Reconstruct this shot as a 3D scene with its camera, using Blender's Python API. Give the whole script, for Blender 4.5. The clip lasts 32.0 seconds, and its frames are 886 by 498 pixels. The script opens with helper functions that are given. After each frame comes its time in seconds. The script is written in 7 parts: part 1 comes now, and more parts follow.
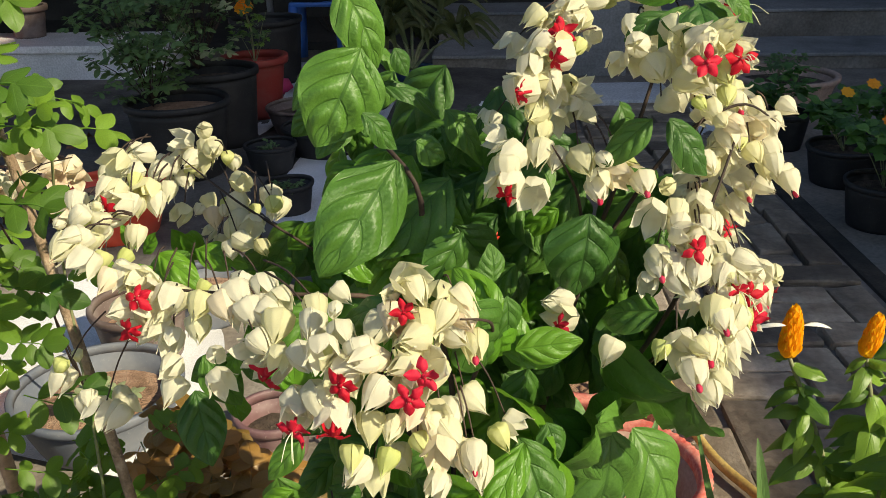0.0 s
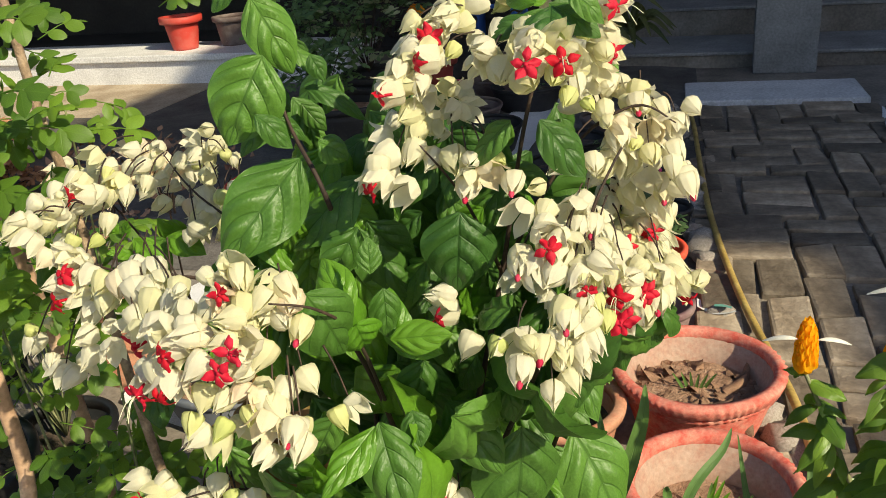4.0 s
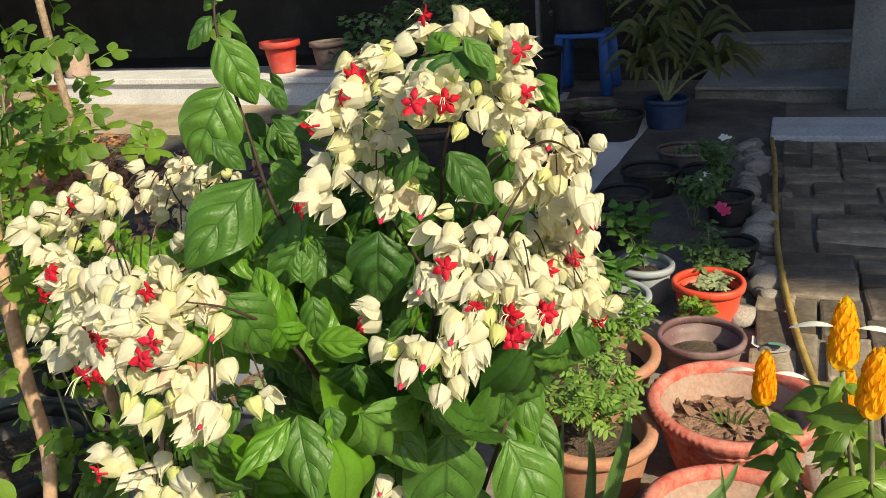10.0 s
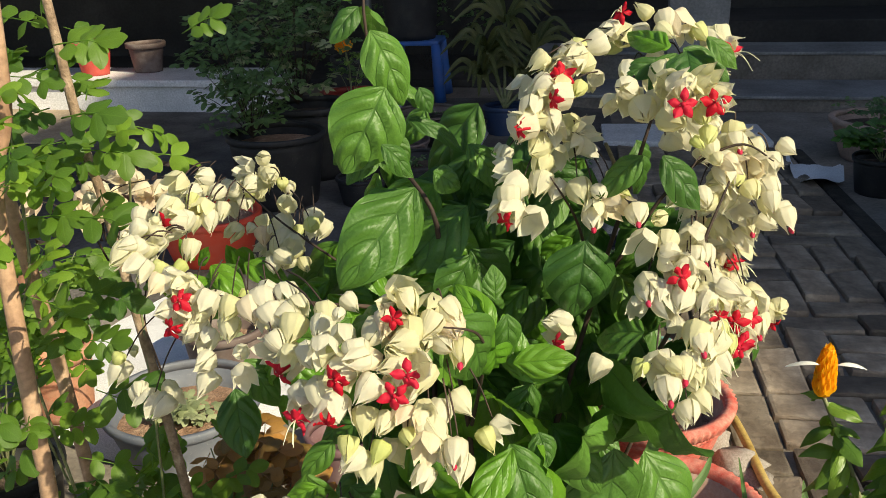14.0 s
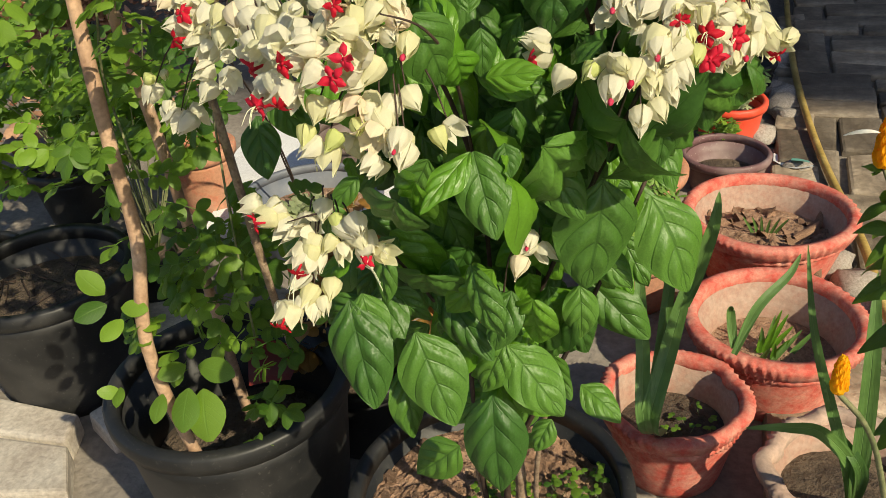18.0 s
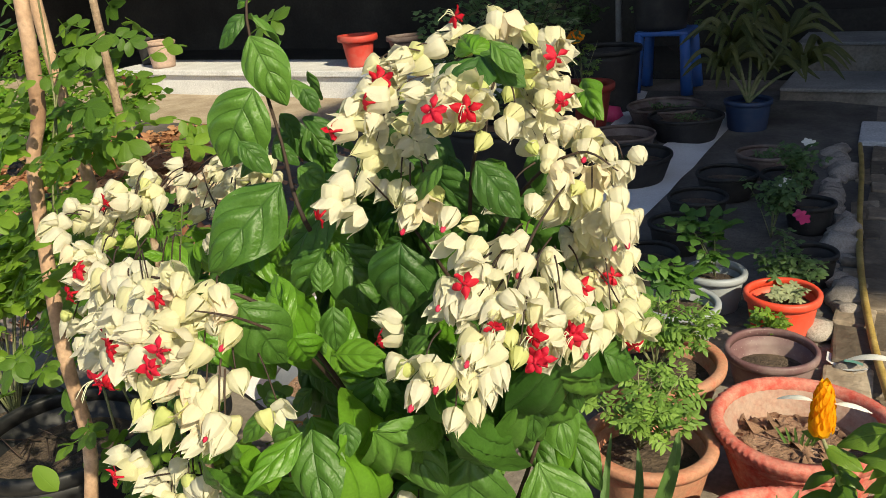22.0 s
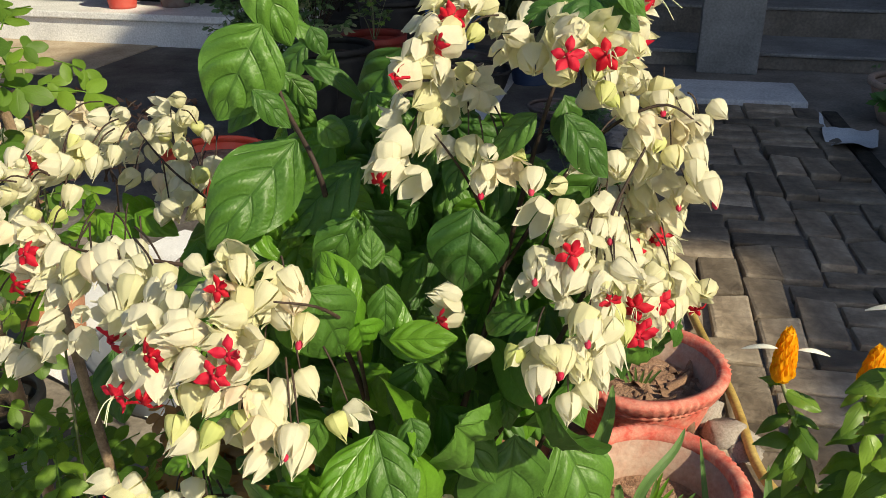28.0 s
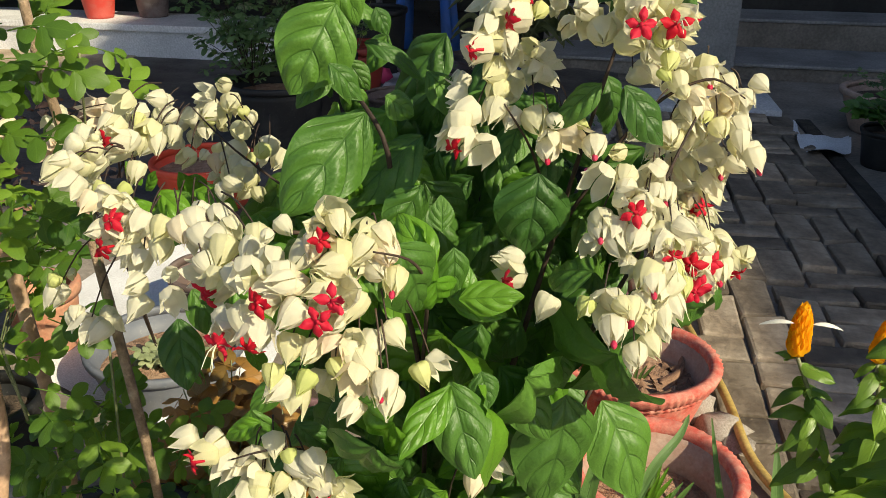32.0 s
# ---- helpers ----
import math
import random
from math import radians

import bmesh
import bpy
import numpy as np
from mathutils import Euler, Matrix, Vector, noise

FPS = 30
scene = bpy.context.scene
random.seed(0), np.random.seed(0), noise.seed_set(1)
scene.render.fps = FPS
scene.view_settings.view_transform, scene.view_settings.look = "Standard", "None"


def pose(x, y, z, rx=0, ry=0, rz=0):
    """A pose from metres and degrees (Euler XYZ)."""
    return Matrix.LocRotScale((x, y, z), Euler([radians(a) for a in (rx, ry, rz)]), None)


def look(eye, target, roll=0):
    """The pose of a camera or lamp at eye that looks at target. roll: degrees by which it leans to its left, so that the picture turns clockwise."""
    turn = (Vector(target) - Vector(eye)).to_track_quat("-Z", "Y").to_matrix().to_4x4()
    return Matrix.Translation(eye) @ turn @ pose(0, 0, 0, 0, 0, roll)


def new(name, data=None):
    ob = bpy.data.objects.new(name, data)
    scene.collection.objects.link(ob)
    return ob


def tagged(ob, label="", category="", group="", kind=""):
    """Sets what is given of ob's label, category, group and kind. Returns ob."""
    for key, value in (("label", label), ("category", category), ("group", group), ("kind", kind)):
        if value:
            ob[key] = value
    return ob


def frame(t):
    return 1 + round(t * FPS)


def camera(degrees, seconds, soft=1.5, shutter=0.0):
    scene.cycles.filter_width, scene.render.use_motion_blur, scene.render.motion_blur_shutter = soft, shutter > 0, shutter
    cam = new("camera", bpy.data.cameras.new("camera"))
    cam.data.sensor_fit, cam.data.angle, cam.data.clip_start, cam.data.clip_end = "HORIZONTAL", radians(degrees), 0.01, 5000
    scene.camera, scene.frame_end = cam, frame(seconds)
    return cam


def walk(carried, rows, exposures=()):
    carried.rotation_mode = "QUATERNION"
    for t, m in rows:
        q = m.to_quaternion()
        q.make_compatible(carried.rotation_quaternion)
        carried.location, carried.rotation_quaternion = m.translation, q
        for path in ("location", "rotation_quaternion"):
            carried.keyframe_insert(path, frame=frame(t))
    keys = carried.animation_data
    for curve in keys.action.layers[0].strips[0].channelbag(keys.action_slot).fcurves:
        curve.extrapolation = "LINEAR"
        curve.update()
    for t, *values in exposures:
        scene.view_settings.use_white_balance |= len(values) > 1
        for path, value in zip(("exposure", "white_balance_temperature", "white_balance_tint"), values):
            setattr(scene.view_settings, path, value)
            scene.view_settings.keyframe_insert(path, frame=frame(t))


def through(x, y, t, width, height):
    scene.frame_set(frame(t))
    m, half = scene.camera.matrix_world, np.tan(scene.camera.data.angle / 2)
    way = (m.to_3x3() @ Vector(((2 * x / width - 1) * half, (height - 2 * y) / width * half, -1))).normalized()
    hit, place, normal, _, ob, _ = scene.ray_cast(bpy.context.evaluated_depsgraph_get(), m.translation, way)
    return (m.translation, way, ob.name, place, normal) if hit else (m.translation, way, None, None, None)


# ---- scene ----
cam = camera(55.0, 32.0, 0.5)
PATH = [
    (0, (0.0645, 0.0184, 1.1223), (0.0230, 1.4850, 0.4840), -1.38),
    (0.5, (0.1025, 0.0232, 1.1346), (0.0533, 1.4928, 0.5038), -1.38),
    (1, (0.1643, 0.0248, 1.1356), (0.1049, 1.4986, 0.5156), -0.97),
    (1.5, (0.2242, 0.0280, 1.1351), (0.1115, 1.5001, 0.5186), -0.86),
    (2, (0.2644, 0.0416, 1.1386), (0.0274, 1.4977, 0.5192), -2.04),
    (2.5, (0.2818, 0.0656, 1.1331), (-0.1388, 1.4856, 0.5275), -4.48),
    (4.5, (0.2195, -0.0080, 1.1152), (-0.1688, 1.4127, 0.4901), -5.80),
    (5, (0.1655, -0.0296, 1.1035), (-0.1160, 1.4018, 0.4464), -4.46),
    (5.5, (0.1408, -0.0464, 1.0828), (-0.0766, 1.3646, 0.3604), -4.12),
    (6, (0.1311, -0.0728, 1.0800), (-0.0893, 1.3278, 0.3385), -4.24),
    (6.5, (0.1239, -0.1032, 1.0794), (-0.0995, 1.2896, 0.3243), -4.24),
    (7, (0.1268, -0.1200, 1.0945), (-0.1035, 1.2732, 0.3422), -4.14),
    (7.5, (0.1451, -0.1240, 1.1139), (-0.0932, 1.2928, 0.4097), -3.60),
    (8, (0.2021, -0.1032, 1.1207), (-0.1349, 1.3243, 0.4815), -3.93),
    (8.5, (0.2726, -0.0624, 1.1214), (-0.1768, 1.3488, 0.5160), -4.87),
    (9, (0.3232, -0.0304, 1.1252), (-0.1960, 1.3668, 0.5436), -5.22),
    (9.5, (0.3632, -0.0072, 1.1263), (-0.2040, 1.3771, 0.5587), -5.29),
    (10, (0.3817, -0.0016, 1.1280), (-0.1982, 1.3801, 0.5671), -4.98),
    (10.5, (0.3785, -0.0032, 1.1289), (-0.2174, 1.3741, 0.5740), -4.66),
    (11, (0.3562, -0.0080, 1.1305), (-0.2483, 1.3645, 0.5730), -4.46),
    (11.5, (0.2872, 0.0040, 1.1289), (-0.2888, 1.3866, 0.5662), -3.88),
    (12, (0.2072, 0.0200, 1.1293), (-0.2244, 1.4478, 0.5505), -2.76),
    (12.5, (0.1584, 0.0072, 1.1286), (-0.1127, 1.4726, 0.5462), -2.12),
    (13, (0.1314, -0.0048, 1.1335), (-0.0796, 1.4700, 0.5500), -1.53),
    (13.5, (0.1228, -0.0176, 1.1387), (-0.0887, 1.4600, 0.5625), -1.63),
    (14, (0.1217, -0.0288, 1.1314), (-0.0992, 1.4497, 0.5612), -1.83),
    (14.5, (0.1585, -0.0216, 1.1318), (-0.0766, 1.4573, 0.5683), -2.02),
    (16.5, (0.3094, 0.0208, 1.0985), (-0.2140, 1.3996, 0.4781), -4.04),
    (17, (0.3104, 0.0080, 1.0808), (-0.2126, 1.3366, 0.3589), -3.90),
    (17.5, (0.2930, -0.0216, 1.0639), (-0.2358, 1.2904, 0.3162), -4.21),
    (18, (0.2536, -0.0568, 1.0589), (-0.2566, 1.2219, 0.2436), -5.57),
    (18.5, (0.2240, -0.0880, 1.0582), (-0.2396, 1.1884, 0.2121), -5.43),
    (19, (0.2098, -0.1080, 1.0652), (-0.2089, 1.1798, 0.2130), -6.56),
    (19.5, (0.2021, -0.1176, 1.0758), (-0.1834, 1.2023, 0.2577), -8.54),
    (20, (0.2156, -0.1152, 1.0938), (-0.1758, 1.2540, 0.3643), -7.97),
    (20.5, (0.2612, -0.0816, 1.1146), (-0.1600, 1.3219, 0.4720), -4.40),
    (21, (0.3158, -0.0336, 1.1207), (-0.2104, 1.3512, 0.5163), -4.13),
    (21.5, (0.3640, 0.0056, 1.1247), (-0.2567, 1.3626, 0.5474), -4.66),
    (22, (0.3992, 0.0392, 1.1266), (-0.3072, 1.3618, 0.5684), -4.90),
    (22.5, (0.4216, 0.0592, 1.1243), (-0.3353, 1.3608, 0.5831), -4.85),
    (23, (0.4360, 0.0720, 1.1246), (-0.3429, 1.3672, 0.5994), -4.33),
    (23.5, (0.4463, 0.0888, 1.1202), (-0.3507, 1.3768, 0.6044), -4.11),
    (24, (0.4391, 0.0952, 1.1212), (-0.3700, 1.3764, 0.6074), -4.09),
    (24.5, (0.4144, 0.0808, 1.1245), (-0.3961, 1.3618, 0.6124), -4.00),
    (25, (0.3350, 0.0768, 1.1193), (-0.3823, 1.4093, 0.5997), -2.88),
    (25.5, (0.2417, 0.0792, 1.1073), (-0.3439, 1.4751, 0.5891), -1.76),
    (27.5, (0.1650, 0.0424, 1.1108), (-0.1045, 1.4763, 0.4541), 0.14),
    (28, (0.2036, 0.0424, 1.1174), (-0.0756, 1.4734, 0.4585), -0.26),
    (28.5, (0.2526, 0.0440, 1.1229), (-0.1118, 1.4596, 0.4722), -1.63),
    (29, (0.2775, 0.0416, 1.1244), (-0.1512, 1.4452, 0.4872), -2.10),
    (29.5, (0.2519, 0.0144, 1.1269), (-0.1905, 1.4156, 0.4938), -1.88),
    (30, (0.2017, -0.0184, 1.1311), (-0.2018, 1.3925, 0.4934), -1.41),
    (30.5, (0.1575, -0.0408, 1.1247), (-0.1131, 1.4006, 0.4849), 0.15),
    (31, (0.1316, -0.0488, 1.1175), (-0.0839, 1.3995, 0.4725), 0.63),
    (31.5, (0.1274, -0.0368, 1.1120), (-0.0912, 1.4114, 0.4680), 0.54),
    (32, (0.1551, -0.0064, 1.1031), (-0.0737, 1.4436, 0.4665), 0.24),
]
walk(cam, [(t, look(eye, target, roll)) for t, eye, target, roll in PATH], [(0, 0.26), (1.5, 0.26), (6, 0.18), (8, 0.26), (11, 0.18), (13, 0.24), (17, 0.12), (18.5, 0.04), (20, 0.14), (22, 0.17), (25, 0.17), (28, 0.14), (31, 0.22), (32, 0.2)])

# ---- light ----
SUN = (0.686, -0.440, 0.592)
sun_data = bpy.data.lights.new("sun", "SUN")
sun_data.energy, sun_data.angle, sun_data.color = 5.6, radians(0.6), (1.0, 0.89, 0.625)
sun = new("sun", sun_data)
sun.matrix_world = look(Vector(SUN) * 20, (0, 0, 0))
world = bpy.data.worlds.new("world")
scene.world = world
world.use_nodes = True
wt = world.node_tree
sky = wt.nodes.new("ShaderNodeTexSky")
sky.sky_type, sky.sun_disc = "NISHITA", False
sky.sun_elevation, sky.sun_rotation = radians(36), radians(123)
sky.dust_density, sky.ozone_density = 1.2, 1.0
wt.nodes["Background"].inputs["Strength"].default_value = 0.108
wt.links.new(sky.outputs[0], wt.nodes["Background"].inputs["Color"])


# ---- materials ----
def nodes_of(name):
    m = bpy.data.materials.new(name)
    m.use_nodes = True
    return m, m.node_tree, m.node_tree.nodes["Principled BSDF"]


def link(nt, a, b):
    nt.links.new(a, b)


def noise_tex(nt, scale, detail=4.0, coord="Object", rough=0.6):
    tc = nt.nodes.new("ShaderNodeTexCoord")
    n = nt.nodes.new("ShaderNodeTexNoise")
    n.inputs["Scale"].default_value, n.inputs["Detail"].default_value, n.inputs["Roughness"].default_value = scale, detail, rough
    link(nt, tc.outputs[coord], n.inputs["Vector"])
    return n


def ramp(nt, src, stops):
    r = nt.nodes.new("ShaderNodeValToRGB")
    el = r.color_ramp.elements
    while len(el) < len(stops):
        el.new(0.5)
    for e, (p, c) in zip(el, stops):
        e.position, e.color = p, (*c, 1)
    link(nt, src, r.inputs["Fac"])
    return r


def mix(nt, fac, a, b, mode="MIX"):
    n = nt.nodes.new("ShaderNodeMix")
    n.data_type, n.blend_type = "RGBA", mode
    for sock, v in ((n.inputs[0], fac), (n.inputs[6], a), (n.inputs[7], b)):
        if hasattr(v, "links"):
            link(nt, v, sock)
        elif isinstance(v, tuple):
            sock.default_value = (*v, 1)
        else:
            sock.default_value = v
    return n.outputs[2]


def bump(nt, bs, height, strength, dist):
    b = nt.nodes.new("ShaderNodeBump")
    b.inputs["Strength"].default_value, b.inputs["Distance"].default_value = strength, dist
    link(nt, height, b.inputs["Height"])
    link(nt, b.outputs[0], bs.inputs["Normal"])
    return b


def rough_mat(name, dark, mid, light, scale=8.0, rough=0.8, relief=0.4, dist=0.004, fine=90.0, vary=0.0):
    """A worn matt surface: broad stains, a fine grain, and a slight change from piece to piece."""
    m, nt, bs = nodes_of(name)
    big, small = noise_tex(nt, scale), noise_tex(nt, fine, 6.0)
    base = ramp(nt, big.outputs[0], [(0.3, dark), (0.52, mid), (0.75, light)]).outputs[0]
    grain = ramp(nt, small.outputs[0], [(0.3, (0.62, 0.62, 0.62)), (0.7, (1.15, 1.15, 1.15))]).outputs[0]
    col = mix(nt, 0.8, base, grain, "MULTIPLY")
    if vary:
        oi = nt.nodes.new("ShaderNodeObjectInfo")
        tone = ramp(nt, oi.outputs["Random"], [(0.0, (1 - vary,) * 3), (1.0, (1 + vary,) * 3)]).outputs[0]
        col = mix(nt, 1.0, col, tone, "MULTIPLY")
    link(nt, col, bs.inputs["Base Color"])
    bs.inputs["Roughness"].default_value = rough
    bump(nt, bs, small.outputs[0], relief, dist)
    return m


def plastic_mat(name, colour, rough=0.35, dust=(0.32, 0.29, 0.25), amount=0.5):
    m, nt, bs = nodes_of(name)
    n, f = noise_tex(nt, 9.0), noise_tex(nt, 160.0, 3.0)
    d = ramp(nt, n.outputs[0], [(0.46, (0, 0, 0)), (0.72, (amount,) * 3)]).outputs[0]
    sp = ramp(nt, f.outputs[0], [(0.62, (0, 0, 0)), (0.7, (amount,) * 3)]).outputs[0]
    col = mix(nt, d, colour, dust)
    link(nt, mix(nt, sp, col, dust), bs.inputs["Base Color"])
    r = nt.nodes.new("ShaderNodeMapRange")
    r.inputs["To Min"].default_value, r.inputs["To Max"].default_value = rough, min(1.0, rough + 0.35)
    link(nt, n.outputs[0], r.inputs["Value"])
    link(nt, r.outputs[0], bs.inputs["Roughness"])
    bump(nt, bs, f.outputs[0], 0.12, 0.001)
    return m


def leaf_mat(name, deep, fresh, vein, rough=0.36, through=0.22, veins=7.0, vary=0.35, relief=0.5):
    """A leaf: midrib and side veins by the leaf's own length and width, and light that shines through the blade."""
    m, nt, bs = nodes_of(name)
    uv = nt.nodes.new("ShaderNodeUVMap")
    uv.uv_map = "UVMap"
    sep = nt.nodes.new("ShaderNodeSeparateXYZ")
    link(nt, uv.outputs[0], sep.inputs[0])

    def calc(op, a, b=None):
        n = nt.nodes.new("ShaderNodeMath")
        n.operation = op
        for s, v in zip(n.inputs, (a, b)):
            if v is None:
                continue
            if hasattr(v, "links"):
                link(nt, v, s)
            else:
                s.default_value = v
        return n.outputs[0]

    side = calc("ABSOLUTE", calc("SUBTRACT", sep.outputs[0], 0.5))
    slant = calc("MULTIPLY", calc("SUBTRACT", sep.outputs[1], calc("ADD", calc("MULTIPLY", side, 0.44), calc("MULTIPLY", calc("MULTIPLY", side, side), 0.76))), veins)
    wave = calc("ABSOLUTE", calc("SUBTRACT", calc("FRACT", calc("ADD", slant, 10.5)), 0.5))
    lateral = calc("SUBTRACT", 1.0, calc("MINIMUM", calc("DIVIDE", wave, 0.07), 1.0))
    rib = calc("SUBTRACT", 1.0, calc("MINIMUM", calc("DIVIDE", side, 0.035), 1.0))
    line = calc("MAXIMUM", calc("MULTIPLY", calc("MULTIPLY", lateral, 0.85), calc("LESS_THAN", side, 0.45)), rib)
    n = noise_tex(nt, 60.0, 5.0)
    oi = nt.nodes.new("ShaderNodeObjectInfo")
    tone = nt.nodes.new("ShaderNodeMath")
    tone.operation = "MULTIPLY_ADD"
    tone.inputs[1].default_value, tone.inputs[2].default_value = vary, (1 - vary) * 0.35
    link(nt, oi.outputs["Random"], tone.inputs[0])
    blotch = ramp(nt, n.outputs[0], [(0.35, (0.82, 0.82, 0.8)), (0.7, (1.12, 1.1, 1.05))]).outputs[0]
    col = mix(nt, 1.0, mix(nt, tone.outputs[0], deep, fresh), blotch, "MULTIPLY")
    col = mix(nt, calc("MULTIPLY", line, 0.42), col, vein)
    link(nt, col, bs.inputs["Base Color"])
    bs.inputs["Roughness"].default_value = rough
    bs.inputs["Specular IOR Level"].default_value = 0.5
    h = calc("ADD", calc("MULTIPLY", line, -1.0), calc("MULTIPLY", n.outputs[0], 0.16))
    if veins < 4:
        cells = nt.nodes.new("ShaderNodeTexVoronoi")
        cells.feature = "DISTANCE_TO_EDGE"
        cells.inputs["Scale"].default_value = 15.0
        link(nt, uv.outputs[0], cells.inputs["Vector"])
        h = calc("ADD", h, calc("MULTIPLY", calc("MINIMUM", calc("MULTIPLY", cells.outputs["Distance"], 2.6), 1.0), 0.22))
    bump(nt, bs, h, relief, 0.0016)
    tr = nt.nodes.new("ShaderNodeBsdfTranslucent")
    glow = mix(nt, 0.55, col, tuple(min(1.0, c * 1.6) for c in fresh))
    link(nt, glow, tr.inputs["Color"])
    ms = nt.nodes.new("ShaderNodeMixShader")
    ms.inputs[0].default_value = through
    link(nt, bs.outputs[0], ms.inputs[1])
    link(nt, tr.outputs[0], ms.inputs[2])
    link(nt, ms.outputs[0], nt.nodes["Material Output"].inputs["Surface"])
    return m


def petal_mat(name, a, b, rough=0.55, through=0.3, grain=220.0, pick=0.5):
    """Thin petal tissue with fine veins; from piece to piece it goes from a to b."""
    m, nt, bs = nodes_of(name)
    oi = nt.nodes.new("ShaderNodeObjectInfo")
    t = ramp(nt, oi.outputs["Random"], [(pick, (0, 0, 0)), (1.0, (1, 1, 1))]).outputs[0]
    n = noise_tex(nt, grain, 4.0)
    big = noise_tex(nt, 45.0, 3.0)
    tone = ramp(nt, big.outputs[0], [(0.3, (0.93, 0.92, 0.86)), (0.6, (1.02, 1.02, 1.0))]).outputs[0]
    col = mix(nt, 1.0, mix(nt, t, a, b), tone, "MULTIPLY")
    link(nt, col, bs.inputs["Base Color"])
    bs.inputs["Roughness"].default_value = rough
    bs.inputs["Specular IOR Level"].default_value = 0.25
    bump(nt, bs, n.outputs[0], 0.3, 0.0007)
    tr = nt.nodes.new("ShaderNodeBsdfTranslucent")
    link(nt, col, tr.inputs["Color"])
    ms = nt.nodes.new("ShaderNodeMixShader")
    ms.inputs[0].default_value = through
    link(nt, bs.outputs[0], ms.inputs[1])
    link(nt, tr.outputs[0], ms.inputs[2])
    link(nt, ms.outputs[0], nt.nodes["Material Output"].inputs["Surface"])
    return m


def clay_mat(name, body, paint, cover):
    """Terracotta with worn red paint and pale salt bloom."""
    m, nt, bs = nodes_of(name)
    n, f, k = noise_tex(nt, 34.0, 8.0, rough=0.72), noise_tex(nt, 130.0, 5.0), noise_tex(nt, 6.0)
    mask = ramp(nt, n.outputs[0], [(0.52 - cover * 0.3, (0, 0, 0)), (0.86 - cover * 0.3, (1, 1, 1))]).outputs[0]
    base = mix(nt, ramp(nt, k.outputs[0], [(0.4, (0, 0, 0)), (0.75, (0.7, 0.7, 0.7))]).outputs[0], body, tuple(0.5 * (c + d) for c, d in zip(body, (0.50, 0.40, 0.33))))
    col = mix(nt, mask, base, paint)
    grain = ramp(nt, f.outputs[0], [(0.3, (0.7, 0.7, 0.7)), (0.7, (1.1, 1.1, 1.1))]).outputs[0]
    link(nt, mix(nt, 0.7, col, grain, "MULTIPLY"), bs.inputs["Base Color"])
    bs.inputs["Roughness"].default_value = 0.82
    bump(nt, bs, f.outputs[0], 0.35, 0.0025)
    return m


def island_mat(name, a, b, rough=0.7):
    """Loose leaves in one mesh, each with its own tone."""
    m, nt, bs = nodes_of(name)
    g = nt.nodes.new("ShaderNodeNewGeometry")
    n = noise_tex(nt, 80.0)
    grain = ramp(nt, n.outputs[0], [(0.3, (0.7, 0.7, 0.7)), (0.7, (1.1, 1.1, 1.1))]).outputs[0]
    col = mix(nt, g.outputs["Random Per Island"], a, b)
    link(nt, mix(nt, 0.8, col, grain, "MULTIPLY"), bs.inputs["Base Color"])
    bs.inputs["Roughness"].default_value = rough
    bump(nt, bs, n.outputs[0], 0.3, 0.001)
    return m


LEAF = leaf_mat("glossy_vine_leaf", (0.032, 0.100, 0.016), (0.12, 0.265, 0.036), (0.014, 0.052, 0.010), rough=0.47, veins=3.9, vary=0.75, relief=0.5)
LEAF_YOUNG = leaf_mat("young_vine_leaf", (0.075, 0.22, 0.014), (0.19, 0.38, 0.035), (0.045, 0.14, 0.02), through=0.32, veins=3.9, relief=0.4)
LEAFLET = leaf_mat("round_leaflet", (0.032, 0.10, 0.013), (0.225, 0.38, 0.035), (0.16, 0.32, 0.04), rough=0.5, through=0.42, vary=0.9, relief=0.25)
SHRUB = leaf_mat("dark_shrub_leaf", (0.045, 0.10, 0.03), (0.16, 0.27, 0.09), (0.10, 0.2, 0.06), rough=0.45, vary=0.7)
LANCE = leaf_mat("lance_leaf", (0.035, 0.10, 0.012), (0.25, 0.41, 0.04), (0.06, 0.16, 0.02), rough=0.38, vary=0.6, veins=9.0)
STRAP = leaf_mat("strap_leaf", (0.05, 0.13, 0.03), (0.18, 0.32, 0.08), (0.2, 0.33, 0.12), rough=0.45, veins=0.5)
FEATHER = leaf_mat("feathery_leaf", (0.09, 0.20, 0.03), (0.26, 0.42, 0.07), (0.2, 0.35, 0.1), rough=0.55, vary=0.8)
COPPER = leaf_mat("copper_succulent_leaf", (0.13, 0.10, 0.022), (0.50, 0.24, 0.055), (0.3, 0.15, 0.05), rough=0.4, vary=0.8)
SAGE = leaf_mat("pale_rosette_leaf", (0.22, 0.28, 0.14), (0.42, 0.46, 0.26), (0.5, 0.5, 0.35), rough=0.6, vary=0.8)
STRIPED = leaf_mat("striped_leaf", (0.032, 0.056, 0.013), (0.14, 0.145, 0.042), (0.28, 0.26, 0.10), rough=0.5, vary=0.7)
RUSSET = leaf_mat("russet_leaf", (0.30, 0.12, 0.055), (0.56, 0.31, 0.16), (0.3, 0.2, 0.08), rough=0.6, vary=0.9)
CALYX = petal_mat("cream_calyx", (0.83, 0.805, 0.665), (0.78, 0.76, 0.47), through=0.46, pick=0.5)
CALYX_YOUNG = petal_mat("greenish_young_calyx", (0.72, 0.74, 0.36), (0.62, 0.68, 0.26), through=0.42)
CALYX_AGED = petal_mat("aged_blush_calyx", (0.83, 0.74, 0.56), (0.78, 0.62, 0.48), through=0.35)
